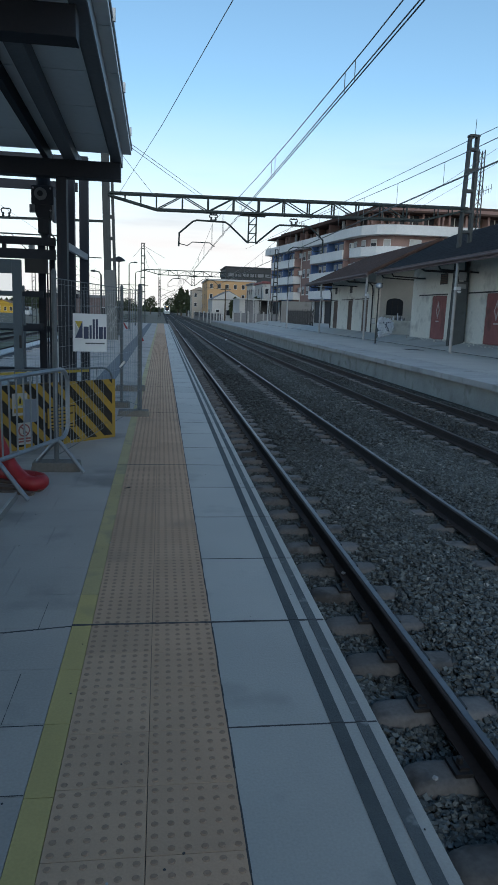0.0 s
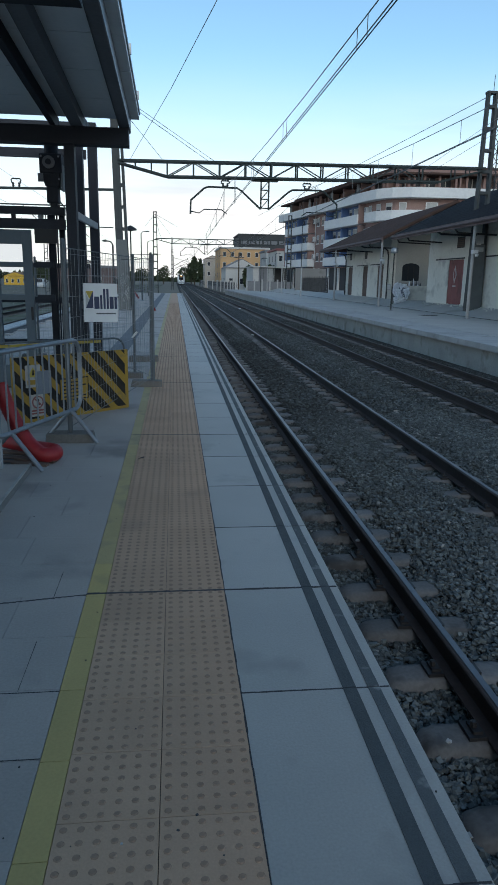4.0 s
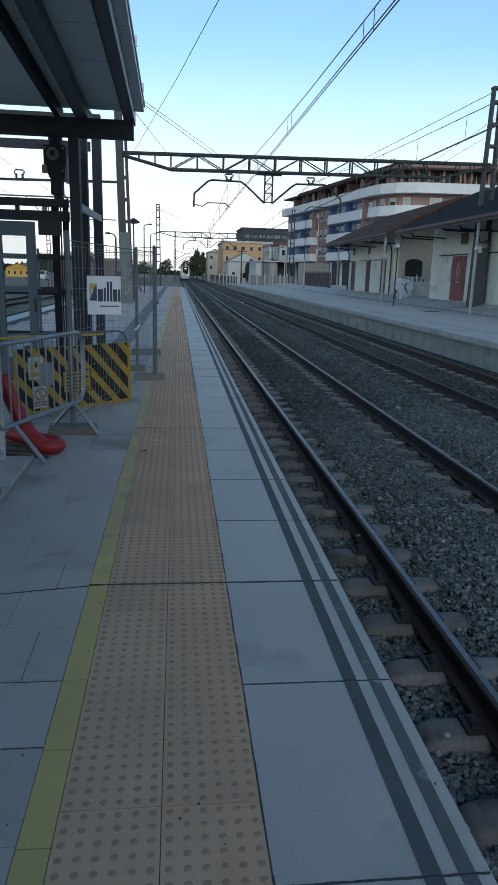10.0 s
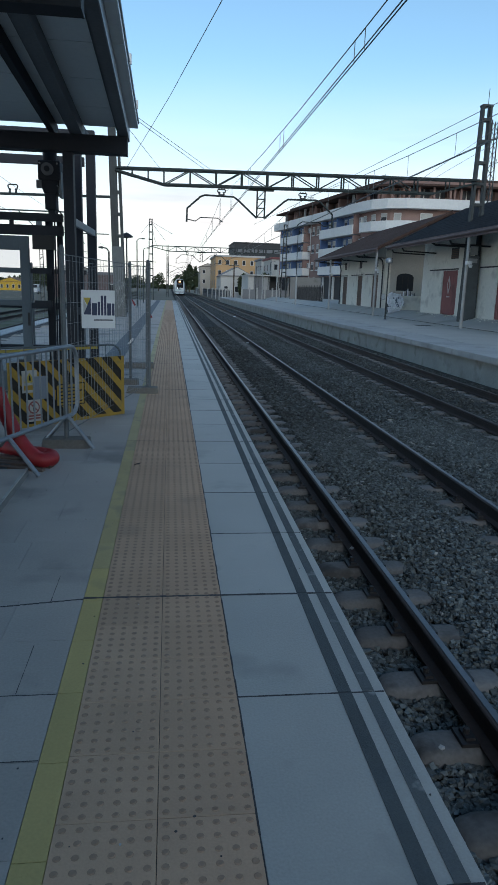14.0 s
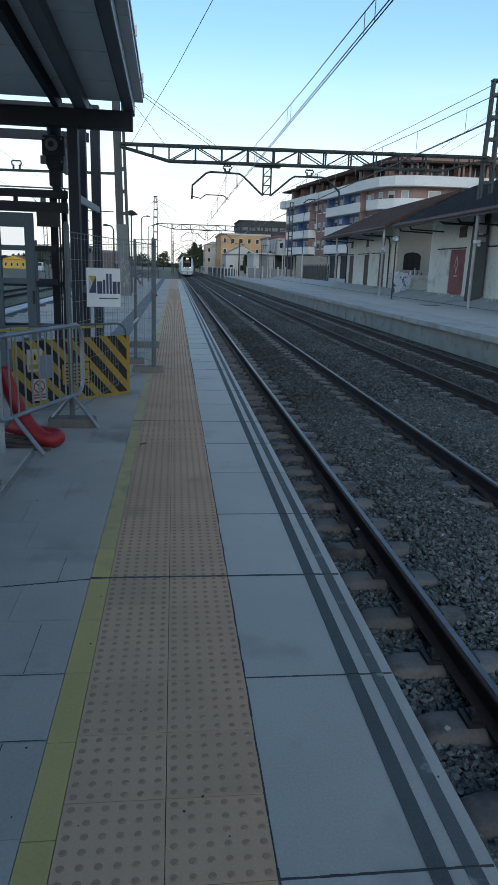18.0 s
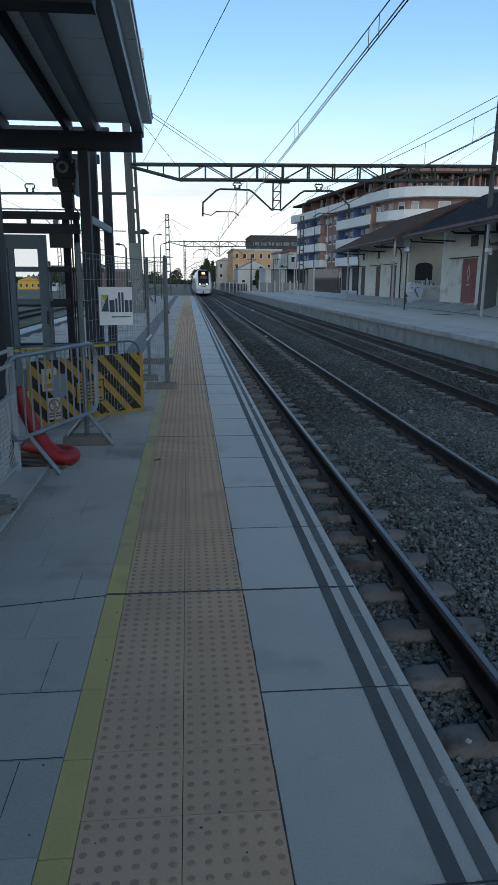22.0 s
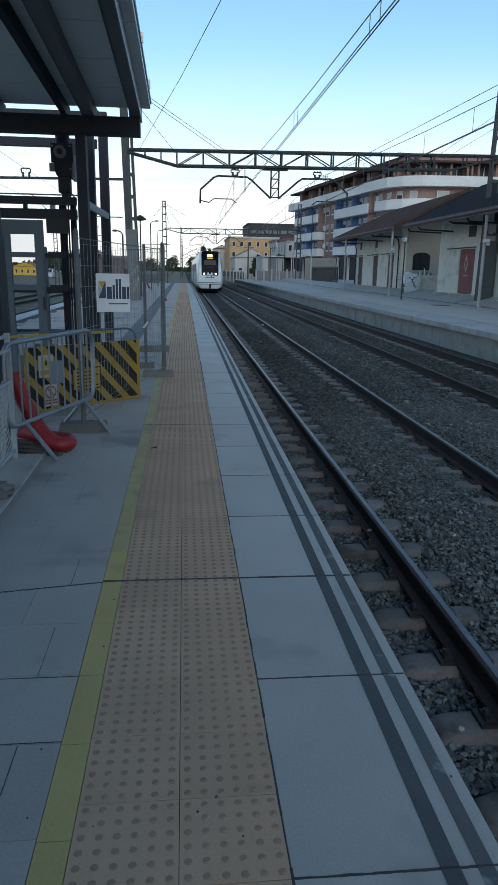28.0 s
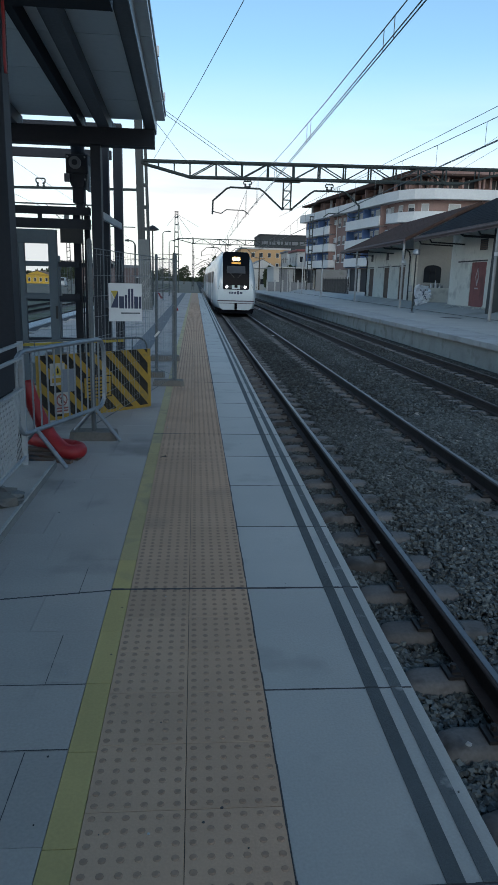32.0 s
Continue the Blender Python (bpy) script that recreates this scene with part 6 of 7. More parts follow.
def stripe(u, w, flip):
    """A diagonal stripe kept inside the board."""
    h = 0.72
    poly = [(u, h), (u + w, h), (u + w + h * 0.95 * flip, 0.0), (u + h * 0.95 * flip, 0.0)]
    lo_u, hi_u = 0.03, BLEN - 0.05
    for bound, keep in ((lo_u, 1), (hi_u, -1)):
        poly = clip_poly(poly, lambda p: (p[0] - bound) * keep >= 0, lambda p, q: (bound, p[1] + (q[1] - p[1]) * (bound - p[0]) / (q[0] - p[0])))
        if len(poly) < 3:
            return
    poly = clip_poly(poly, lambda p: p[1] >= 0.045, lambda p, q: (p[0] + (q[0] - p[0]) * (0.045 - p[1]) / (q[1] - p[1]), 0.045))
    if len(poly) >= 3:
        on_board(poly, 0.022, 0.003, M_STRIPEBLACK, "stripe")


for k in range(-4, 9):
    stripe(k * 0.235 + 0.01, 0.128, 1)
on_board([(0.15, 0.39), (0.33, 0.39), (0.33, 0.63), (0.15, 0.63)], 0.028, 0.003, M_NOTICE, "warning_notice", label="white warning notice")
on_board([(0.175, 0.5), (0.305, 0.5), (0.24, 0.605)], 0.032, 0.002, M_SIGNYELLOW, "warning_triangle")
on_board([(0.227, 0.52), (0.253, 0.52), (0.246, 0.575), (0.234, 0.575)], 0.035, 0.002, M_STRIPEBLACK, "warning_mark")
on_board([(0.17, 0.42), (0.31, 0.42), (0.31, 0.47), (0.17, 0.47)], 0.032, 0.002, M_SIGNYELLOW2, "notice_bar")
on_board([(0.19, 0.07), (0.37, 0.07), (0.37, 0.31), (0.19, 0.31)], 0.028, 0.003, M_NOTICE, "prohibition_notice", label="white notice with a dark ring and red bars")
circ = [(0.28 + 0.07 * math.cos(a * math.tau / 20), 0.225 + 0.07 * math.sin(a * math.tau / 20)) for a in range(20)]
on_board(circ, 0.032, 0.002, M_REDDOOR, "ring")
on_board([(0.28 + (u - 0.28) * 0.78, 0.225 + (z - 0.225) * 0.78) for u, z in circ], 0.0345, 0.002, M_NOTICE, "ring_field")
on_board([(0.265, 0.19), (0.295, 0.19), (0.29, 0.26), (0.27, 0.26)], 0.0375, 0.002, M_STRIPEBLACK, "figure_mark")
on_board([(0.23, 0.265), (0.24, 0.275), (0.33, 0.185), (0.32, 0.175)], 0.0405, 0.002, M_REDDOOR, "ring_bar")
for z in (0.095, 0.125):
    on_board([(0.205, z), (0.355, z), (0.355, z + 0.018), (0.205, z + 0.018)], 0.032, 0.002, M_REDDOOR, "red_bar")
on_board([(0.28, 0.31), (0.45, 0.31), (0.45, 0.56), (0.28, 0.56)], 0.036, 0.012, M_STEEL3, "grey_plate", label="plain grey plate")
tx = on_board([(0.56, 0.2), (0.94, 0.2), (0.94, 0.45), (0.56, 0.45)], 0.028, 0.004, M_STRIPEBLACK, "notice_border", label="yellow notice with a dark border and small print")
on_board([(0.572, 0.212), (0.928, 0.212), (0.928, 0.438), (0.572, 0.438)], 0.0325, 0.002, M_SIGNYELLOW2, "yellow_notice", tx)
for k in range(5):
    on_board([(0.6, 0.235 + k * 0.04), (0.9 - 0.05 * (k % 3), 0.235 + k * 0.04), (0.9 - 0.05 * (k % 3), 0.249 + k * 0.04), (0.6, 0.249 + k * 0.04)], 0.0355, 0.001, M_STRIPEBLACK, "print_bar", tx)


def barrier(p0, p1, z0, z1, label, legs, bars=11, group="crowd barriers", tube=0.021, material=M_GALV):
    """A galvanised pedestrian barrier with rounded corners, upright bars and splayed feet."""
    a, b = Vector((*p0, 0)), Vector((*p1, 0))
    d = (b - a).normalized()
    n = Vector((d.y, -d.x, 0))
    length = (b - a).length
    t = thing("crowd_barrier", ((a + b) / 2).to_tuple(), label, "barrier", group)

    def at(u, z):
        p = a + d * u
        return (p.x, p.y, z)
    r = 0.13
    loop = []
    for cu, cz, s in ((length - r, z1 - r, 0), (r, z1 - r, 1), (r, z0 + r, 2), (length - r, z0 + r, 3)):
        for k in range(5):
            th = math.pi / 2 * (s + k / 4)
            loop.append(at(cu + r * math.cos(th), cz + r * math.sin(th)))
    loop.append(loop[0])
    Solid().tube(loop, tube, 8).part("frame", material, t, "bent galvanised tube frame", smooth=True)
    for i in range(bars):
        u = length * (i + 1) / (bars + 1)
        Solid().rod(at(u, z0 + 0.01), at(u, z1 - 0.01), tube * 0.38, n=6).part("bar", material, t)
    for u in legs:
        for s in (-1, 1):
            top = a + d * u
            end = top + n * s * 0.27
            Solid().tube([(top.x, top.y, z0), ((top + n * s * 0.03).x, (top + n * s * 0.03).y, z0 - 0.02), (end.x, end.y, 0.015)], tube * 0.9, 8).part("foot", material, t, smooth=True)
    return t


barrier((-1.39, 5.335), (-0.9, 6.74), 0.31, 0.97, "galvanised steel crowd barrier standing on the platform", (0.25, 1.27), 12)
barrier((-1.95, 7.6), (-0.6, 8.5), 0.36, 0.84, "dull steel crowd barrier behind the striped board", (0.3, 0.8), 7, tube=0.012, material=M_GALV_DARK)
tape = thing("yellow_tape", (-1.2, 8.0, 0.78), "yellow barrier tape stretched along the works", "tape")
Solid().bar((-1.9, 7.66, 0.8), (-0.86, 8.34, 0.81), 0.004, 0.03).part("strip", M_SIGNYELLOW, tape)

# white perforated gate beside the shelter
gate = thing("perforated_gate", (-1.37, 4.4, 0), "white steel gate with a perforated panel", "gate")
fr = Solid()
for z in (0.12, 0.68, 0.92, 1.03):
    fr.box(-1.385, -1.355, 3.2, 5.46, z - 0.011, z + 0.011)
fr.box(-1.39, -1.35, 5.42, 5.46, 0.0, 1.05)
fr.box(-1.39, -1.35, 3.2, 3.24, 0.0, 1.05)
fr.part("frame", M_WHITEPAINT, gate, "white painted steel frame", bevel=0.004)
perf = Solid()
for k in range(48):
    u = 3.24 + k * 0.04
    for h in (-1, 1):
        perf.rod((-1.37, u + (0.26 if h < 0 else 0), 0.14), (-1.37, u + (0 if h < 0 else 0.26), 0.66), 0.0042, n=4)
tagged(perf.part("perforated_sheet", M_PERFORATED, gate, "dull white perforated sheet"), kind="stuff")
Solid().box(-1.42, -1.39, 3.2, 5.44, 0.7, 0.9).part("dark_panel", M_STEEL, gate, "dark upper infill")

# red corrugated hose
hose = thing("red_conduit", (-1.2, 6.1, 0), "red corrugated plastic conduit coiled by the barrier", "conduit")
path = [(-1.46, 5.93, 0.66), (-1.43, 5.91, 0.56), (-1.36, 5.9, 0.38), (-1.26, 5.86, 0.2), (-1.15, 5.8, 0.1), (-1.07, 5.78, 0.072), (-1.015, 5.84, 0.07), (-1.03, 5.92, 0.07), (-1.11, 5.985, 0.07), (-1.26, 6.08, 0.07), (-1.55, 6.3, 0.08)]
line = []
for i in range(len(path) - 1):
    p0, p1, p2, p3 = (Vector(path[max(0, min(len(path) - 1, i + k))]) for k in (-1, 0, 1, 2))
    for k in range(14):
        u = k / 14
        line.append(0.5 * ((2 * p1) + (p2 - p0) * u + (2 * p0 - 5 * p1 + 4 * p2 - p3) * u * u + (3 * p1 - p0 - 3 * p2 + p3) * u ** 3))
tube = Solid().tube(line, 0.066, 14)
for i in range(len(line)):
    if i % 2:
        c = line[i]
        for k in range(14):
            j = i * 14 + k
            v = Vector(tube.v[j])
            tube.v[j] = tuple(c + (v - c) * 0.96)
tube.part("hose", M_RED, hose, smooth=True)
boards = thing("scrap_boards", (-1.2, 5.85, 0), "scrap timber lying under the barrier", "timber")
for x0, y0, x1, y1, w, z in ((-1.55, 5.95, -1.0, 5.8, 0.09, 0.015), (-1.5, 5.8, -1.05, 5.68, 0.06, 0.012), (-1.6, 6.15, -1.1, 6.0, 0.07, 0.018)):
    Solid().bar((x0, y0, z), (x1, y1, z), w, 0.024).part("plank", M_BROWNDOOR, boards)
rub = thing("debris_heap", (-1.29, 4.5, 0.055), "small heap of crumpled grey sacking and grit on the raised slab", "debris")
rr = np.random.default_rng(11)
for k in range(16):
    c = (-1.27 + rr.uniform(-0.08, 0.07), 4.5 + rr.uniform(-0.2, 0.2))
    sz = rr.uniform(0.025, 0.065)
    v = ICO_V * sz * rr.uniform(0.5, 1.4, (12, 1)) * np.array((1.4, 1.5, 0.7)) + np.array((c[0], c[1], 0.06 + sz * 0.45))
    v[:, 2] = np.maximum(v[:, 2], 0.056)
    Solid().add(v, ICO_F).part("fragment", (M_FOOT, M_CONCRETE, M_FOOT)[k % 3], rub)
for x, y, r in ((3.43, 29.8, 0.07), (5.38, 57.4, 0.1), (4.3, 9.05, 0.03), (1.7, 5.81, 0.026), (1.44, 3.01, 0.02)):
    scrap = thing("paper_scrap", (x, y, -0.8), "small pale scrap lying on the ballast", "litter", group="pale scraps on the ballast")
    v = ICO_V * r * rr.uniform(0.5, 1.3, (12, 1)) * np.array((1.2, 1.0, 0.45)) + np.array((x, y, BED_Z + 0.07 + 0.3 * r))
    Solid().add(v, ICO_F).part("scrap", M_SACK if y > 20 else M_COPE, scrap)
slab = Solid().hull([(-3.6, -2, 0.0), (-1.16, -2, 0.0), (-1.16, 5.56, 0.0), (-3.6, 5.56, 0.0)], [(-3.6, -2, 0.055), (-1.16, -2, 0.055), (-1.16, 5.55, 0.055), (-3.6, 5.55, 0.055)])
tagged(slab.part("shelter_slab", M_PAVING), "raised grey concrete slab under the canopy", "slab", kind="structure")
tagged(Solid().bar((-1.164, -2, 0.053), (-1.164, 5.56, 0.053), 0.018, 0.012).part("slab_kerb", M_KERB), "pale kerb edge of the raised slab", "kerb", kind="structure")
tagged(Solid().box(-1.158, -1.15, -2, 5.56, 0.001, 0.046).part("slab_face", M_CONCRETE), "darker grey face of the raised slab", "kerb", kind="structure")


# ---- posts and lamps ----
def shed_post(x, y):
    p = thing("canopy_post", (x, y, 0), "pale round steel post holding the shed eaves", "post", group="posts along the shed eaves")
    Solid().rod((x, y, 0.02), (x, y, EAVE_Z - 0.08), 0.075, n=12).part("shaft", M_PALEPOST, p, smooth=True)
    Solid().lathe([(0.15, 0), (0.15, 0.02), (0.085, 0.05)], (x, y, 0), 12).part("base_plate", M_PALEPOST, p)
    Solid().box(x - 0.12, x + 0.12, y - 0.32, y - 0.06, 2.95, 3.1).part("bracket", M_SIGNWHITE, p, "white loudspeaker")
    Solid().lathe([(0.07, 0), (0.1, 0.1)], (x + 0.1, y - 0.2, 2.82), 8).part("horn", M_SIGNWHITE, p)
    return p


for y in (31.1, 45.4, 58.7):
    shed_post(13.68, y)


cover = thing("manhole_cover", (12.8, 33.6, 0), "dark iron manhole cover in the platform surface", "manhole cover")
Solid().box(12.35, 13.25, 33.2, 34.0, 0.0, 0.008).part("frame", M_STEEL2, cover)
Solid().box(12.42, 13.18, 33.27, 33.93, 0.008, 0.014).part("lid", M_DARKCLAD_SHADE, cover, "dark lid")
rub2 = thing("fallen_render", (15.7, 40, 0.4), "crumbs of fallen render along the shed foot", "debris", kind="stuff")
crumbs, cr = Solid(), np.random.default_rng(17)
for k in range(150):
    y = 30 + 13 * cr.random()
    x = 15.93 - 0.5 * cr.random() ** 2
    z = 0.035 + 0.385 * (x - 14.56) / 1.4
    r = 0.015 + 0.05 * cr.random() ** 3
    crumbs.add(ICO_V * r * cr.uniform(0.5, 1.3, (12, 1)) + np.array((x, y, z + 0.4 * r)), ICO_F)
crumbs.part("crumb", M_PLASTER, rub2)


def lamp_post(x, y, h, base, label, mushroom=False, arm=0.0):
    p = thing("lamp_post", (x, y, base), label, "lamp post")
    Solid().rod((x, y, base), (x, y, base + h), 0.045, 0.035, 10).part("shaft", M_MAST, p, smooth=True)
    Solid().lathe([(0.13, 0), (0.13, 0.03), (0.07, 0.06)], (x, y, base), 10).part("base_plate", M_GALV, p)
    if mushroom:
        Solid().lathe([(0.05, 0), (0.34, 0.06), (0.32, 0.12), (0.12, 0.26), (0.02, 0.3)], (x, y, base + h), 14).part("lantern", M_BLACK, p, "dark mushroom lantern", smooth=True)
    elif arm:
        Solid().tube([(x, y, base + h), (x + arm * 0.3, y, base + h + 0.12), (x + arm, y, base + h + 0.16)], 0.025, 8).part("arm", M_MAST, p)
        Solid().hull([(x + arm * 0.85, y - 0.1, base + h + 0.1), (x + arm * 1.4, y - 0.07, base + h + 0.12), (x + arm * 1.4, y + 0.07, base + h + 0.12), (x + arm * 0.85, y + 0.1, base + h + 0.1)], [(x + arm * 0.85, y - 0.1, base + h + 0.2), (x + arm * 1.4, y - 0.07, base + h + 0.18), (x + arm * 1.4, y + 0.07, base + h + 0.18), (x + arm * 0.85, y + 0.1, base + h + 0.2)]).part("lantern", M_MAST, p)
    else:
        Solid().lathe([(0.04, -0.05), (0.2, 0.0), (0.22, 0.12), (0.16, 0.24), (0.04, 0.28)], (x, y, base + h), 14).part("lantern", M_GALV, p, "round grey lantern", smooth=True)
    return p


lamp_post(12.5, 39.0, 3.25, 0, "grey platform lamp with a round lantern")
for x, y, h in ((13.2, 72.2, 7.2), (15.6, 108, 5.6), (11.9, 96, 4.4)):
    lamp_post(x, y, h, 0, "slender grey lamp post on the opposite platform", arm=0.6)
for x, y, h in ((13.2, 72.0, 3.1), (13.62, 88, 4.4), (13.62, 102, 3.9)):
    pp = thing("platform_post", (x, y, 0), "plain pale round post on the opposite platform", "post", group="pale posts on the opposite platform")
    Solid().rod((x, y, 0), (x, y, h), 0.075, n=10).part("shaft", M_PALEPOST, pp, smooth=True)
    Solid().lathe([(0.14, 0), (0.14, 0.02), (0.085, 0.05)], (x, y, 0), 10).part("base_plate", M_PALEPOST, pp)
    Solid().lathe([(0.08, 0), (0.08, 0.03), (0.03, 0.06)], (x, y, h), 10).part("cap", M_PALEPOST, pp)
lamp_post(-2.32, 38.5, 4.0, 0, "platform lamp with a dark mushroom lantern", mushroom=True)
lamp_post(-2.3, 50, 4.6, 0, "slender grey lamp post on the island platform", arm=0.4)
lamp_post(-2.3, 62, 4.6, 0, "slender grey lamp post on the island platform", arm=0.4)
lamp_post(-2.55, 30.0, 2.9, 0, "slender grey post on the island platform", arm=-0.3)
for x, y, h in ((-12.4, 70, 7.5), (-18.3, 110, 7.5), (-13.5, 50, 7.5), (-9.0, 130, 7.0)):
    m = thing("signal_mast", (x, y, -0.9), "thin lattice mast beside the yard tracks", "mast", group="masts beside the yard")
    s = Solid()
    for i in (-1, 1):
        s.bar((x + i * 0.2, y, -0.9), (x + i * 0.12, y, h), 0.07, 0.07)
    s.part("leg", M_MAST, m)
    s = Solid()
    for k in range(16):
        z = -0.5 + k * h / 16
        s.bar((x - 0.19, y, z), (x + 0.19, y, z + (0.3 if k % 2 else 0)), 0.05, 0.05)
    s.part("lacing", M_MAST, m)
    Solid().bar((x, y, h - 1.2), (x + 6.5, y, h - 1.2), 0.09, 0.09).part("arm", M_MAST, m, "long horizontal arm")
    Solid().tube([(x + 3.2, y, h - 1.2), (x + 4.2, y, h - 2.2)], 0.03, 6).part("stay", M_MAST, m)

tower = thing("lattice_tower", (20.92, 45.5, DOCK_Z), "slender steel lattice tower behind the shed", "mast")
for i, j in ((-1, -1), (1, -1), (1, 1), (-1, 1)):
    Solid().bar((20.92 + i * 0.34, 45.5 + j * 0.34, DOCK_Z), (20.92 + i * 0.2, 45.5 + j * 0.2, 12.7), 0.06, 0.06).part("leg", M_MAST, tower)
for k in range(20):
    z0, z1 = 1.0 + k * 0.58, 1.0 + (k + 1) * 0.58
    r0, r1 = 0.34 - 0.14 * z0 / 12.7, 0.34 - 0.14 * z1 / 12.7
    lace = Solid()
    for s in (-1, 1):
        lace.bar((20.92 - r0 * s, 45.5 - r0, z0), (20.92 + r1 * s, 45.5 - r1, z1), 0.035, 0.035)
        lace.bar((20.92 - r0, 45.5 - r0 * s, z0), (20.92 - r1, 45.5 + r1 * s, z1), 0.035, 0.035)
    lace.part("lacing", M_MAST, tower)
Solid().rod((20.42, 45.5, 11.5), (20.42, 45.5, 14.6), 0.02, n=5).part("whip_aerial", M_MAST, tower)
yagi = Solid().bar((20.8, 45.3, 9.9), (21.7, 45.0, 10.3), 0.03, 0.03)
for k in range(6):
    yagi.bar((20.9 + k * 0.15, 45.27 - k * 0.05, 9.7 + k * 0.066), (20.9 + k * 0.15, 45.27 - k * 0.05, 10.2 + k * 0.066), 0.02, 0.02)
yagi.part("yagi_aerial", M_MAST, tower)

# pale scrawl on the foot of the platform mast
scrawl = thing("graffiti", (-2.7, 34.4, 0), "pale scrawled graffiti on the mast foot", "graffiti")
gr = random.Random(3)
for k in range(30):
    x, z = -2.6 + 0.42 * gr.random(), 0.45 + 1.25 * gr.random()
    pts = [(x + 0.09 * math.cos(a * 1.1 + k) * (0.4 + 0.1 * a), 34.49, z + 0.1 * math.sin(a * 1.3 + k)) for a in range(5)]
    Solid().tube(pts, gr.uniform(0.003, 0.006), 4).part("stroke", M_SIGNPALE, scrawl)

van = thing("parked_van", (-18.0, 96, -1.0), "small white van parked in the yard", "van")
Solid().prism([(94.2, -0.65), (98.3, -0.65), (98.4, 0.3), (98.0, 1.0), (95.6, 1.05), (94.9, 0.35), (94.1, 0.15)], "x", -18.8, -17.1).part("body", M_SIGNWHITE, van, "white van body", bevel=0.06)
for s, x in ((-1, -18.83), (1, -17.07)):
    Solid().prism([(95.1, 0.35), (97.7, 0.35), (97.6, 0.92), (95.7, 0.92)], "x", min(x, x + s * 0.02), max(x, x + s * 0.02)).part("side_window", M_DARKWIN, van)
    for y in (95.0, 97.4):
        wheel = Solid().tube([(x - s * 0.2, y, -0.68), (x, y, -0.68)], 0.32, 14).part("wheel", M_BLACK, van)
        Solid().tube([(x, y, -0.68), (x + s * 0.02, y, -0.68)], 0.18, 12).part("rim", M_GALV, wheel)
Solid().box(-18.6, -17.3, 94.35, 94.95, 0.4, 0.95).part("windscreen", M_DARKWIN, van)

van.location = (-29.6, 158.0, -1.0)

# iron fences and pillars along the opposite side
fen = thing("iron_fence", (16.2, 80, 0.2), "dark iron railing between the shed and the annex", "fence")
for k in range(11):
    y = 72.5 + 1.45 * k
    Solid().box(16.14, 16.22, y, y + 0.08, 0.2, 2.15).part("post", M_BLACK, fen)
bars = Solid()
for k in range(104):
    y = 72.5 + k * 0.14
    bars.box(16.17, 16.19, y, y + 0.025, 0.3, 2.0)
bars.box(16.165, 16.195, 72.5, 87, 0.45, 0.5)
bars.box(16.165, 16.195, 72.5, 87, 1.85, 1.9)
tagged(bars.part("railing_infill", M_BLACK, fen), kind="stuff")
tagged(Solid().box(15.9, 20, 91, 91.3, 0, 3.25).part("yard_wall", M_YARDWALL), "grey-brown rendered wall beside the annex", "wall", kind="structure")
pil = thing("pillar_fence", (10.2, 165, -1), "long dark railing with pale pillars beside the line", "fence")
Solid().box(10.4, 10.55, 118, 285, -1, -0.1).part("wall", M_YARDWALL, pil)
Solid().box(10.44, 10.5, 118, 285, -0.1, 1.1).part("infill", M_DARKCLAD_SHADE, pil, "dark close railing")
for z in (0.1, 0.6, 1.15):
    Solid().box(10.4, 10.54, 118, 285, z, z + 0.06).part("rail", M_GREYWALL, pil)
for y in (118, 123, 129, 136, 145, 156, 170, 190, 220, 265):
    Solid().box(10.22, 10.62, y, y + 0.4, -1, 1.35).part("pillar", M_WHITEWALL, pil, bevel=0.02)
    Solid().box(10.17, 10.67, y - 0.05, y + 0.45, 1.35, 1.45).part("pillar_cap", M_WHITEWALL, pil)

front = thing("panel_fence", (14, 107, 0), "low fence of grey panels between pale pillars", "fence")
for k in range(6):
    x = 11.0 + k * 1.2
    Solid().box(x, x + 0.22, 106.9, 107.12, 0.0, 1.75).part("pillar", M_PALEPOST, front)
    Solid().box(x + 0.22, x + 1.2, 106.98, 107.04, 0.0, 1.45).part("panel", M_GREYWALL, front)
# heap of pale sacks between the sheds
sacks = thing("sack_heap", (15.5, 46.4, 0.3), "heap of crumpled white plastic sacks and sheeting", "rubbish")


def apron_z(x, lift):
    """Height over the sloping apron in front of the sheds."""
    return 0.035 + 0.385 * (min(x, 15.96) - 14.56) / 1.4 + lift


def crumpled(centre, radii, seed, lump=0.5):
    """A bag or a fold of sheeting: a ball pulled about by noise."""
    rows_, cols = 9, 14
    sl = Solid()
    verts = []
    for i in range(rows_ + 1):
        th = math.pi * i / rows_
        for j in range(cols):
            ph = math.tau * j / cols
            d = Vector((math.sin(th) * math.cos(ph), math.sin(th) * math.sin(ph), math.cos(th)))
            k = 1 + lump * noise.noise(d * 1.7 + Vector((seed * 3.1, 0, 0))) + 0.5 * lump * noise.noise(d * 4.5 + Vector((0, seed * 2.3, 0)))
            x = centre[0] + d.x * radii[0] * k
            verts.append((x, centre[1] + d.y * radii[1] * k, max(apron_z(x, 0.004), centre[2] + d.z * radii[2] * k)))
    faces = [(i * cols + j, i * cols + (j + 1) % cols, (i + 1) * cols + (j + 1) % cols, (i + 1) * cols + j) for i in range(rows_) for j in range(cols)]
    return sl.add(verts, faces)


heap = np.random.default_rng(23)
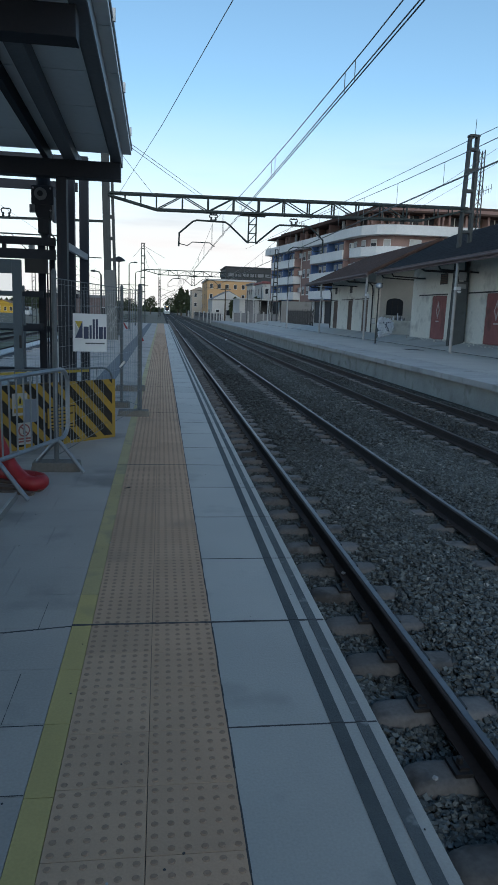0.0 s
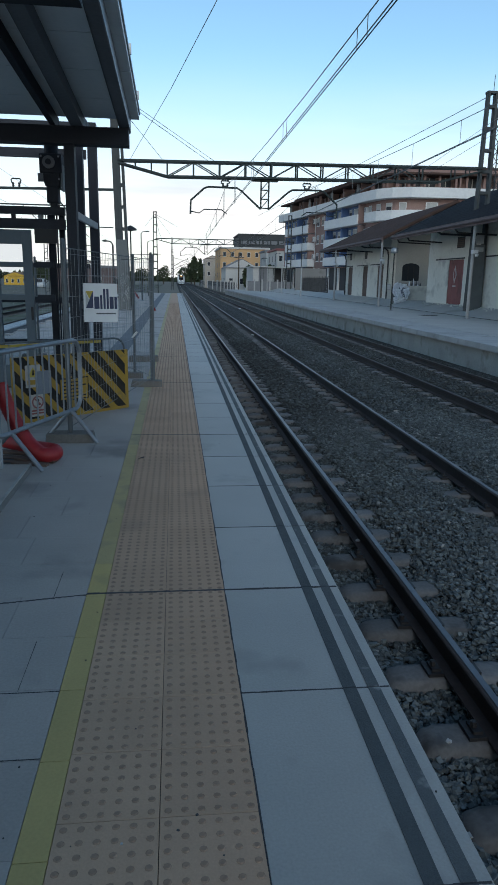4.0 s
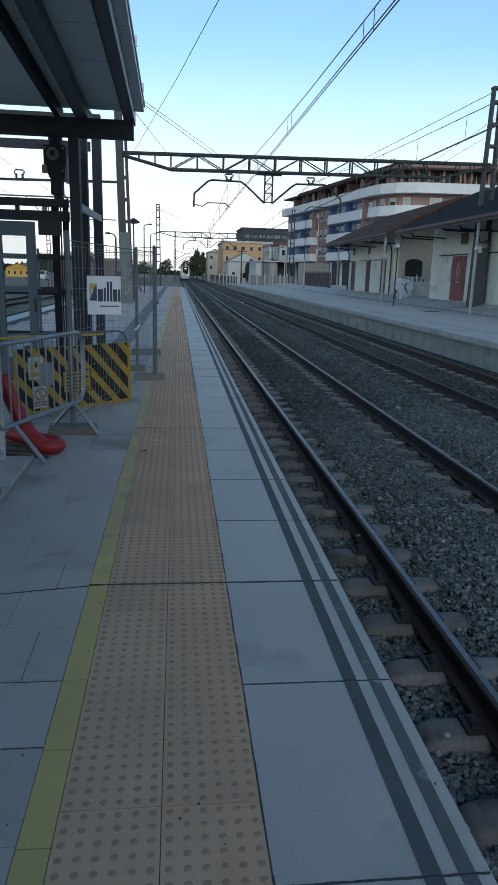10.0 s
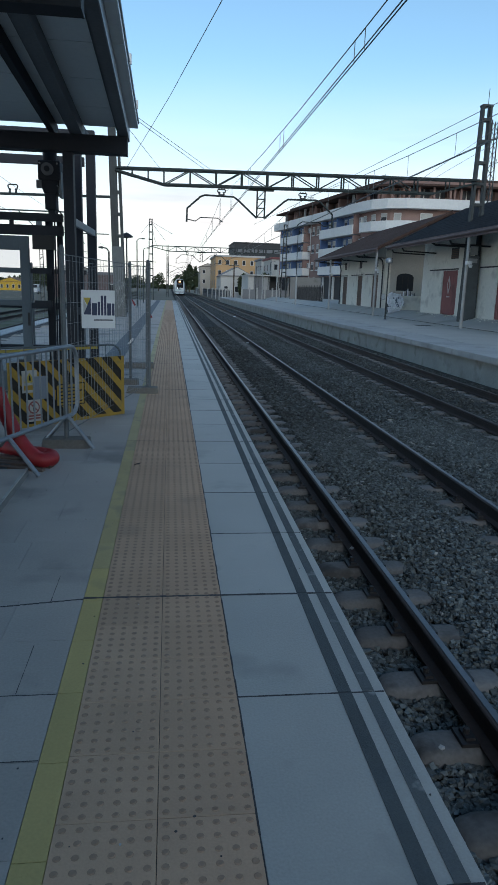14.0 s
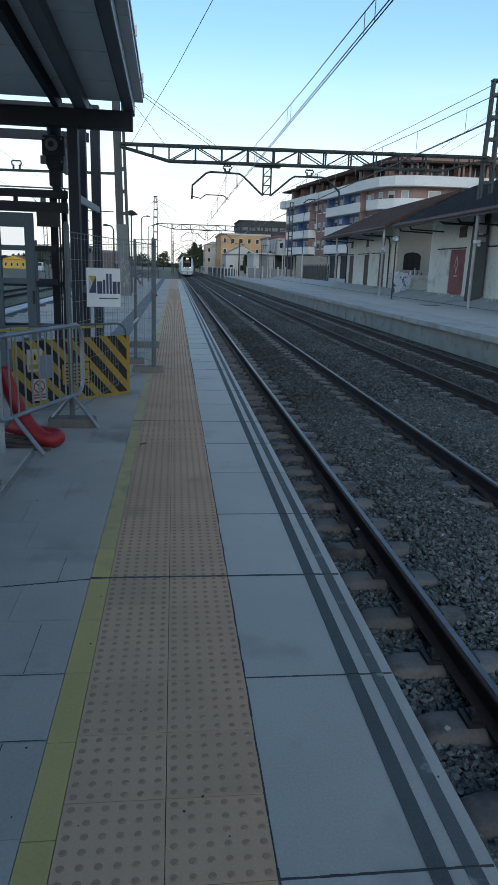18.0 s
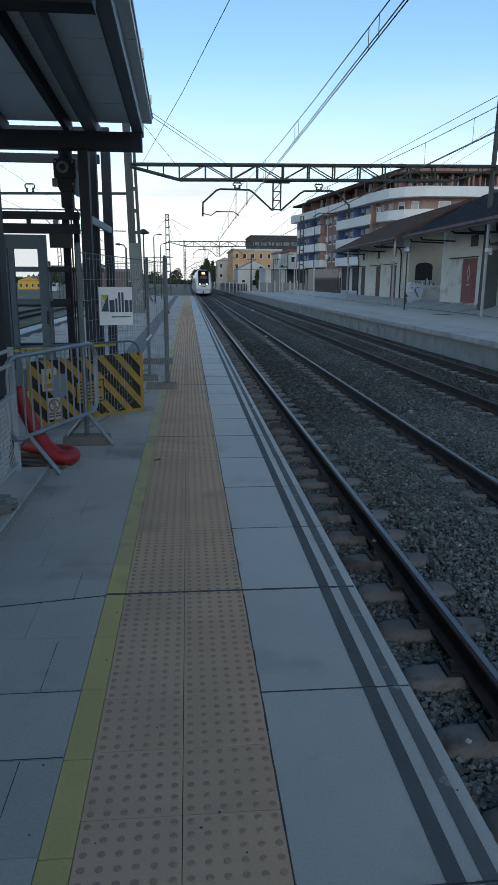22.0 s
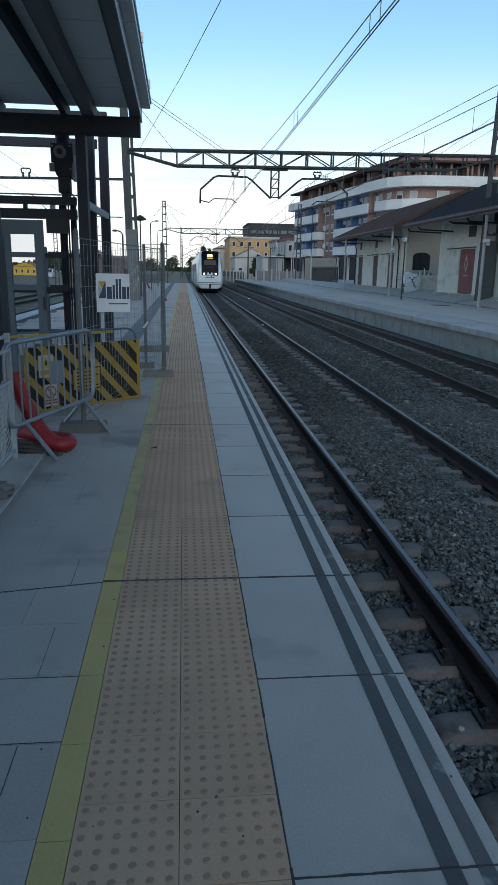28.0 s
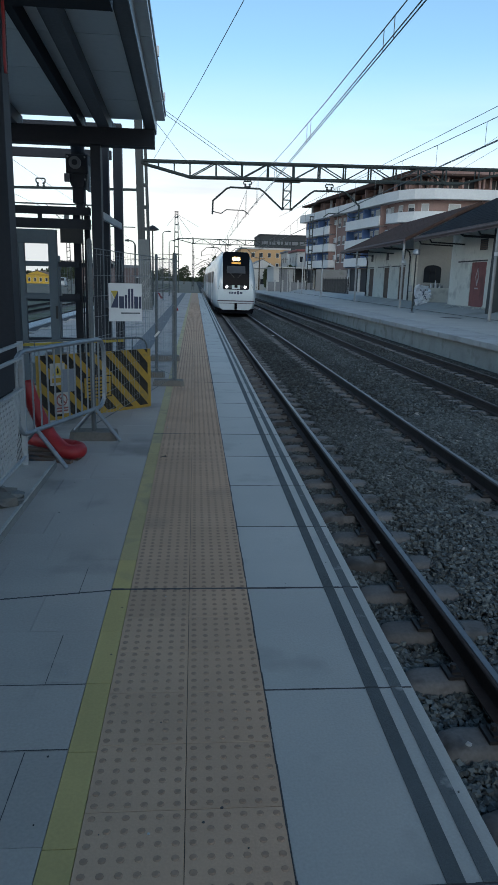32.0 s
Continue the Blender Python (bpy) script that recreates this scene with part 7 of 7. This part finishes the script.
for k in range(30):
    x = 15.02 + 0.9 * heap.random()
    foot = apron_z(x, 0)
    z = foot + 0.1 + (0.75 + 0.6 * (x - 15.02)) * heap.random() ** 1.2
    r = heap.uniform(0.1, 0.2)
    fold = heap.uniform(0.5, 1.5, 3)
    y = 46.25 + 0.28 * (z - foot) + heap.uniform(-0.08, 0.08)
    crumpled((x, y, z), (r * fold[0], r * fold[1], r * fold[2] * 1.2), k + 1, 0.95).part("sack" if k % 3 else "sheeting", M_STEEL3 if k % 8 == 3 else M_SACK, sacks)
crumpled((14.94, 46.4, 0.5), (0.1, 0.12, 0.36), 31, 0.6).part("dark_bundle", M_STEEL2, sacks, "dark bundle")
odd = thing("scrap_on_wall", (16.7, 47.1, 1.4), "pale scrap and bottles left on the low wall", "rubbish")
for k in range(9):
    x = 16.3 + k * 0.1
    h = (0.3, 0.16, 0.4, 0.5, 0.22, 0.34, 0.12, 0.26, 0.2)[k]
    Solid().lathe([(0.05, 0), (0.06, h * 0.3), (0.04, h * 0.7), (0.02, h)], (x, 47.1 + 0.05 * math.sin(k * 2.0), 1.4), 7).part("bottle", (M_SACK, M_PALEPOST, M_STEEL2)[k % 3], odd)
box_ = thing("notice_box", (15.86, 50.2, 1.1), "small pale notice box on the shed corner", "notice box")
Solid().box(15.68, 15.94, 50.12, 50.19, 1.05, 1.5).part("case", M_SIGNPALE, box_, bevel=0.01)
Solid().box(15.71, 15.91, 50.11, 50.12, 1.1, 1.45).part("sheet", M_SIGNWHITE, box_)


# ---- the train ----
def train():
    t = thing("passenger_train", (0, 0, 0), "white diesel passenger train with a dark windscreen and lit headlamps", "train")
    prof = [(0.72, 0.26), (0.9, 0.4), (0.985, 0.75), (1.0, 1.25), (0.985, 2.0), (0.94, 2.8), (0.86, 3.4), (0.73, 3.72), (0.5, 3.95), (0.2, 4.02)]
    W = 1.42

    def rake(z):
        return 0.06 * max(0, 1.1 - z) + 0.05 * max(0, z - 1.1) + 0.115 * max(0, z - 1.7) ** 2

    def ring(d):
        """A section of the nose, d from 0 at the front to 1 at full size."""
        e = d ** 0.5
        sx = 0.8 + 0.2 * math.sin(e * math.pi / 2)
        pts = []
        for f, z in prof:
            zz = 2.0 + (z - 2.0) * (0.965 + 0.035 * e)
            pts.append((f * W * sx * (1 - 0.14 * (1 - e) * max(0.0, min(1.0, (z - 1.5) / 2.0))), rake(zz) * (1 - d) + 2.9 * d, zz))
        return pts + [(-x, y, z) for x, y, z in pts[::-1]]
    rings = [ring(d) for d in (0, 0.03, 0.1, 0.22, 0.45, 0.7, 1.0)]
    n = len(rings[0])
    nose = Solid()
    verts = [p for r in rings for p in r]
    faces = []
    for j in range(len(rings) - 1):
        faces += [(j * n + k, j * n + (k + 1) % n, (j + 1) * n + (k + 1) % n, (j + 1) * n + k) for k in range(n)]
    h = n // 2
    faces += [(k, n - 1 - k, n - 2 - k, k + 1) for k in range(h - 1)]
    nose.add(verts, faces)
    nose.part("nose", M_TRAINWHITE, t, "rounded white driving cab", smooth=True)

    def face(pts, off, thick, material, name, parent=t, label="", smooth=False):
        """A plate that follows the front of the cab."""
        lo = [(x, rake(z) - off, z) for x, z in pts]
        return Solid().hull(lo, [(x, y - thick, z) for x, y, z in lo]).part(name, material, parent, label, smooth)
    # windscreen mask in strips that follow the slope
    zs = [1.6, 1.68, 1.9, 2.2, 2.5, 2.8, 3.1, 3.4, 3.62, 3.8, 3.96]
    half = [0.79, 0.84, 0.85, 0.85, 0.85, 0.85, 0.85, 0.86, 0.87, 0.85, 0.72]
    mask = Solid()
    left = [(-w, rake(z) - 0.03, z) for w, z in zip(half, zs)]
    right = [(w, rake(z) - 0.03, z) for w, z in zip(half, zs)]
    v = left + right + [(x * 1.01, y + 0.12, z) for x, y, z in left + right]
    m = len(zs)
    f = [(k, m + k, m + k + 1, k + 1) for k in range(m - 1)]
    f += [(2 * m + k, k, k + 1, 2 * m + k + 1) for k in range(m - 1)] + [(m + k, 3 * m + k, 3 * m + k + 1, m + k + 1) for k in range(m - 1)]
    f += [(0, 2 * m, 3 * m, m), (m - 1, 2 * m - 1, 4 * m - 1, 3 * m - 1)]
    mask.add(v, f)
    mk = mask.part("windscreen", M_TRAINDARK, t, "tall dark windscreen surround")
    face([(-0.6, 2.62), (0.6, 2.62), (0.58, 3.08), (-0.58, 3.08)], 0.035, 0.012, M_SCREEN, "screen_pane", mk, "windscreen glass, greyed for the sky reflected in it")
    face([(-0.3, 3.2), (0.3, 3.2), (0.3, 3.32), (-0.3, 3.32)], 0.04, 0.012, M_AMBERSIGN, "destination_display", mk, "dim amber destination display")
    for s in (-1, 1):
        c = [(s * 0.125 + 0.14 * math.cos(a * math.tau / 14), 3.52 + 0.14 * math.sin(a * math.tau / 14)) for a in range(14)]
        face(c, 0.05, 0.03, M_LAMPWARM, "top_lamp", t, "warm glowing top lamp")
        c = [(s * 0.585 + 0.085 * math.cos(a * math.tau / 16), 1.77 + 0.085 * math.sin(a * math.tau / 16)) for a in range(16)]
        face(c, 0.045, 0.03, M_LAMPGLOW, "headlamp", t, "lit round white headlamp")
        c = [(s * 0.585 + 0.14 * math.cos(a * math.tau / 16), 1.77 + 0.14 * math.sin(a * math.tau / 16)) for a in range(16)]
        face(c, 0.03, 0.02, M_TRAINGREY, "lamp_ring")
        face([(s * 0.28, 1.68), (s * 0.43, 1.68), (s * 0.43, 1.87), (s * 0.28, 1.87)], 0.03, 0.015, M_TRAINGREY, "lamp_panel")
        # mirrors, wiper and lower steps
        face([(s * 0.1, 2.36), (s * 0.13, 2.36), (s * 0.5, 2.72), (s * 0.48, 2.74)], 0.05, 0.012, M_TRAINGREY, "wiper", mk)
        face([(s * 0.98, 1.95), (s * 1.0, 1.95), (s * 1.14, 1.62), (s * 1.12, 1.62)], 0.0, 0.012, M_TRAINGREY, "body_seam")
    face([(-0.26, 1.64), (0.26, 1.64), (0.26, 1.88), (-0.26, 1.88)], 0.032, 0.012, M_TRAINWHITE, "centre_panel")
    face([(-0.1, 1.72), (0.1, 1.72), (0.1, 1.9), (-0.1, 1.9)], 0.046, 0.01, M_TRAINDARK, "coupling_socket")
    # maker's wordmark as plain bars
    for x0, x1, z0, z1 in ((-0.44, -0.34, 1.34, 1.46), (-0.3, -0.16, 1.34, 1.46), (-0.11, 0.02, 1.34, 1.46), (0.07, 0.2, 1.31, 1.52), (0.24, 0.42, 1.34, 1.46)):
        face([(x0, z0), (x1, z0), (x1, z1), (x0, z1)], 0.004, 0.008, M_SIGNBLUE, "mark_bar")
    # band, coupler, plough
    band = Solid()
    for z0, z1 in ((0.86, 0.92), (0.72, 0.755)):
        lo = [(-1.19, rake(z0) - 0.01, z0), (1.19, rake(z0) - 0.01, z0), (1.19, rake(z1) - 0.01, z1), (-1.19, rake(z1) - 0.01, z1)]
        band.hull(lo, [(x, y - 0.012, z) for x, y, z in lo])
    band.part("livery_band", M_PURPLE, t, "dark purple band")
    Solid().box(-0.075, 0.075, -0.25, 0.3, 0.36, 0.76).part("coupler", M_TRAINDARK, t, "dark automatic coupler", bevel=0.03)
    Solid().hull([(-1.1, 0.12, 0.1), (1.1, 0.12, 0.1), (1.15, 1.0, 0.1), (-1.15, 1.0, 0.1)], [(-1.2, 0.1, 0.4), (1.2, 0.1, 0.4), (1.25, 1.0, 0.4), (-1.25, 1.0, 0.4)]).part("plough", M_TRAINDARK, t, "dark snow plough")
    # two cars
    full = rings[-1]
    y0 = 2.9
    for k in range(2):
        y1 = 25.2 * (k + 1)
        c = Solid()
        lo = [(x, y0, z) for x, _, z in full]
        c.hull(lo, [(x, y1, z) for x, _, z in full])
        car = c.part("car", M_TRAINWHITE, t, "white passenger car", smooth=True)
        Solid().box(-1.25, 1.25, y0 + 0.3, y1 - 0.3, 0.12, 0.42).part("underframe", M_TRAINGREY, car)
        Solid().box(-0.8, 0.8, y0 + 3, y1 - 3, 3.9, 4.1).part("roof_unit", M_TRAINWHITE, car, "pale roof equipment")
        for s in (-1, 1):
            Solid().hull([(s * 1.412, y0 + 0.6, 1.95), (s * 1.412, y1 - 0.8, 1.95), (s * 1.377, y1 - 0.8, 2.75), (s * 1.377, y0 + 0.6, 2.75)][::s], [(s * 1.426, y0 + 0.6, 1.95), (s * 1.426, y1 - 0.8, 1.95), (s * 1.392, y1 - 0.8, 2.75), (s * 1.392, y0 + 0.6, 2.75)][::s]).part("window_band", M_TRAINDARK, car, "dark side windows")
            Solid().box(min(s * 1.424, s * 1.432), max(s * 1.424, s * 1.432), y0, y1, 0.74, 0.82).part("side_band", M_PURPLE, car)
            for yd in (y0 + 2.6, y1 - 3.0):
                Solid().box(min(s * 1.4, s * 1.436), max(s * 1.4, s * 1.436), yd, yd + 1.2, 0.6, 2.7).part("door", M_DOORGREY, car, "pale grey door")
        for yb in (y0 + 2.2, y1 - 3.6):
            bg = Solid().box(-1.1, 1.1, yb - 1.5, yb + 1.5, 0.25, 0.6).part("bogie", M_TRAINGREY, t)
            for dy in (-1.1, 1.1):
                for s in (-1, 1):
                    wv = Solid()
                    wv.tube([(s * 0.82, yb + dy, 0.45), (s * 0.93, yb + dy, 0.45)], 0.44, 18)
                    wv.part("wheel", M_RAIL, bg, smooth=True)
        if k < 1:
            Solid().box(-1.2, 1.2, y1, y1 + 0.5, 0.6, 3.7).part("gangway", M_TRAINGREY, t, "dark bellows between cars")
        y0 = y1 + 0.5
    return t


the_train = train()


# ---- paving of the island platform, piece by piece ----
GAP = 0.0011


def slab_mesh(name, w, d, material, top=0.0, depth=0.04, chamfer=0.0011, gap=GAP):
    """A paving piece with softened top edges, its corner at the origin."""
    s = Solid()
    a, c = gap, gap + chamfer
    low = [(a, a, top - depth), (w - a, a, top - depth), (w - a, d - a, top - depth), (a, d - a, top - depth)]
    mid = [(x, y, top - chamfer) for x, y, _ in low]
    high = [(c, c, top), (w - c, c, top), (w - c, d - c, top), (c, d - c, top)]
    k = [*low, *mid, *high]
    s.add(k, [(8, 9, 10, 11)] + [(j * 4 + i, j * 4 + (i + 1) % 4, j * 4 + 4 + (i + 1) % 4, j * 4 + 4 + i) for j in (0, 1) for i in range(4)])
    return s, s.mesh(name, material)


def stud_tile_mesh(studs):
    s, _ = slab_mesh("tactile_tile", 0.3, 0.3, M_TACTILE)
    if studs:
        for i in range(6):
            for j in range(6):
                x, y = 0.025 + 0.05 * i, 0.025 + 0.05 * j
                low = [(x + 0.0135 * math.cos(k * math.tau / 8), y + 0.0135 * math.sin(k * math.tau / 8), -0.001) for k in range(8)]
                high = [(x + 0.0085 * math.cos(k * math.tau / 8), y + 0.0085 * math.sin(k * math.tau / 8), 0.003) for k in range(8)]
                s.hull(low, high)
    mesh = s.mesh("tactile_tile", M_TACTILE)
    mesh.materials.append(M_STUD)
    for p in list(mesh.polygons)[9:]:
        p.material_index = 1
    return mesh


studded = stud_tile_mesh(True)
n0, n1 = -7, 143
pieces("tactile_tile", studded, platform, [(x, JOINT_Y + 0.3 * k, 0, 0) for k in range(n0, n1) for x in (X_TL, X_TM)])
rest = Solid()
for k in range(n1, int((PLATFORM_END - JOINT_Y) / 0.3)):
    for x in (X_TL, X_TM):
        y = JOINT_Y + 0.3 * k
        rest.box(x + GAP, x + 0.3 - GAP, y + GAP, y + 0.3 - GAP, -0.03, 0.002)
for k in range(-24, n0):
    for x in (X_TL, X_TM):
        rest.box(x + GAP, x + 0.3 - GAP, JOINT_Y + 0.3 * k + GAP, JOINT_Y + 0.3 * k + 0.3 - GAP, -0.03, 0.002)
tagged(rest.part("tactile_band", M_TACTILE, platform), kind="stuff")

_, edge_mesh = slab_mesh("edge_slab", EDGE_X - X_TR, 0.9, M_SLAB, 0.0, 0.15, 0.0015)
pieces("edge_slab", edge_mesh, platform, [(X_TR, JOINT_Y + 0.9 * k, 0, 0) for k in range(-8, int((PLATFORM_END - JOINT_Y) / 0.9))])
for a, b, m in ((0.671, 0.724, M_STRIP), (0.772, 0.818, M_STRIP2)):
    sm = Solid().box(a - X_TR, b - X_TR, 0.004, 0.896, -0.001, 0.003).mesh("grip_strip", m)
    pieces("grip_strip", sm, platform, [(X_TR, JOINT_Y + 0.9 * k, 0, 0) for k in range(-8, int((PLATFORM_END - JOINT_Y) / 0.9))])

for k0, k1, m in ((-18, 1, M_YELLOW_TILE), (1, 8, M_YELLOW_WORN), (8, int((PLATFORM_END - JOINT_Y) / 0.4), M_YELLOW_FADED)):
    _, yellow_mesh = slab_mesh("yellow_piece", X_TL - X_YL, 0.4, m)
    pieces("yellow_piece", yellow_mesh, platform, [(X_YL, JOINT_Y - 0.03 + 0.4 * k, 0, 0) for k in range(k0, k1)])

# grey slabs in staggered rows, 0.6 by 0.4
_, grey_mesh = slab_mesh("paving_slab", 0.6, 0.4, M_PAVING, chamfer=0.001, gap=0.0008)
near, far_rows = [], Solid()
for k in range(-18, int((PLATFORM_END - JOINT_Y) / 0.4)):
    y = JOINT_Y - 0.02 + 0.4 * k
    shift = (0.0, 0.33, 0.15, 0.48)[k % 4] * 0.6
    first = X_YL - 0.6 + shift
    if first + 0.6 < X_YL - 0.02:
        w = X_YL - first - 0.6
        far_rows.box(first + 0.6 + GAP, X_YL - GAP, y + GAP, y + 0.4 - GAP, -0.04, 0.0)
    elif first + 0.6 > X_YL:
        far_rows.box(first + GAP, X_YL - GAP, y + GAP, y + 0.4 - GAP, -0.04, 0.0)
        first -= 0.6
    x = first
    while x > -4.9:
        if 0.4 < y < 20 and x > -2.8:
            near.append((x, y, 0, 0))
        else:
            far_rows.box(max(x, -4.9) + GAP, x + 0.6 - GAP, y + GAP, y + 0.4 - GAP, -0.04, 0.0)
        x -= 0.6
pieces("paving_slab", grey_mesh, platform, near)
tagged(far_rows.part("paving_field", M_PAVING, platform), kind="stuff")
Solid().box(-5.4, -4.9, -4, PLATFORM_END, -0.12, 0.01).part("far_coping", M_WHITECOPE, platform, "white coping of the island's other edge")
band = Solid()
band.box(-1.41, -1.0, 12.8, 76, 0.002, 0.012)
band.part("dark_band", M_DARKBAND, platform, "dark grey strip along the platform")
# joint filler, uneven in width, a little below or level with the tops
fill, jr = Solid(), random.Random(11)


def ragged(x0, x1, y, w, steps, top=0.0008):
    """A crooked line of dark filler across the platform."""
    for i in range(steps):
        a, b = x0 + (x1 - x0) * i / steps, x0 + (x1 - x0) * (i + 1) / steps
        k, o = w * jr.uniform(0.7, 1.1), w * jr.uniform(-0.15, 0.15)
        fill.box(a, b, y + o - k, y + o + k, -0.03, top + jr.uniform(0, 0.0004))


for k in range(-4, int((PLATFORM_END - JOINT_Y) / 0.9)):
    ragged(X_TR + 0.002, EDGE_X - 0.006, JOINT_Y + 0.9 * k, 0.0042, 22 if k < 8 else 2)
for k in range(12):
    ragged(X_YL, EDGE_X - 0.01, JOINT_Y + 3.6 * k, 0.0085 if k == 0 else 0.0055, 40 if k == 0 else 30, 0.0013)
for i in range(40):
    # the main joint runs on a little askew over the grey slabs
    x = X_YL - 0.03 * i
    ragged(x - 0.03, x, JOINT_Y - 0.015 - 0.17 * (X_YL - x), 0.0048, 2, 0.0013)
for y, x0 in ((2.42, -1.5), (2.04, -1.1)):
    ragged(x0, X_YL - 0.002, y, 0.002, 30, 0.0011)
for x, y0, y1 in ((-0.585, 3.21, 3.53), (-0.586, 2.43, 2.8), (-0.57, 1.6, 2.03)):
    # open lengthwise joints between a few slabs
    for i in range(10):
        a, k = y0 + (y1 - y0) * i / 10, jr.uniform(0.0006, 0.0016)
        fill.box(x - k, x + k, a, a + (y1 - y0) / 10, -0.03, 0.0011 + jr.uniform(0, 0.0004))
y = -0.4
while y < PLATFORM_END:
    step = 0.09 if y < 9 else 0.9
    k, o = jr.uniform(0.0018, 0.0042) * (1 if y < 9 else 1.8), jr.uniform(-0.0012, 0.0012)
    fill.box(X_TR + o - k, X_TR + o + k, y, min(y + step, PLATFORM_END), -0.03, 0.0006 + jr.uniform(0, 0.0003))
    y += step
tagged(fill.part("joint_filler", M_JOINT, platform), kind="stuff")
specks = {M_JOINT: Solid(), M_SIGNPALE: Solid()}
for k in range(110):
    x, y, r = jr.uniform(-2.2, 0.84), 1.6 + 9 * jr.random() ** 1.6, jr.uniform(0.0015, 0.005)
    ring = [(x + r * jr.uniform(0.6, 1.2) * math.cos(a * math.tau / 6), y + r * jr.uniform(0.6, 1.2) * math.sin(a * math.tau / 6)) for a in range(6)]
    specks[M_SIGNPALE if k % 6 == 0 else M_JOINT].hull([(p, q, -0.001) for p, q in ring], [(p, q, 0.0022) for p, q in ring])
for m, sp in specks.items():
    tagged(sp.part("grit_specks", m, platform), kind="stuff")
leaf = thing("dry_leaf", (-0.29, 5.9, 0), "small dark curled dry leaf on the tiles", "leaf")
Solid().hull([(-0.31, 5.88, 0.004), (-0.285, 5.89, 0.006), (-0.26, 5.9, 0.004), (-0.28, 5.915, 0.005)], [(-0.31, 5.88, 0.007), (-0.285, 5.89, 0.016), (-0.26, 5.9, 0.02), (-0.28, 5.915, 0.009)]).part("blade", M_BLACK, leaf)

# opposite platform coping stones
_, cope_mesh = slab_mesh("coping_stone", 1.5, 1.0, M_COPE, 0.004, 0.17, 0.012, 0.006)
pieces("coping_stone", cope_mesh, far_platform, [(FAR_EDGE_X, 6 + 1.0 * k, 0, 0) for k in range(0, 111)])


def motions():
    """The train runs in towards the platform, slowing."""
    rows = [(0, 318), (3, 287), (6, 258), (9, 229), (13, 191), (17, 154.5), (20, 128.5), (22.5, 108.5), (25, 90), (28, 70), (30, 57), (31, 50.7), (32, 44.5)]
    walk(the_train, [(t, pose(TRACKS[0], y, RAIL_Z, 0, 0, 0)) for t, y in rows])


motions()
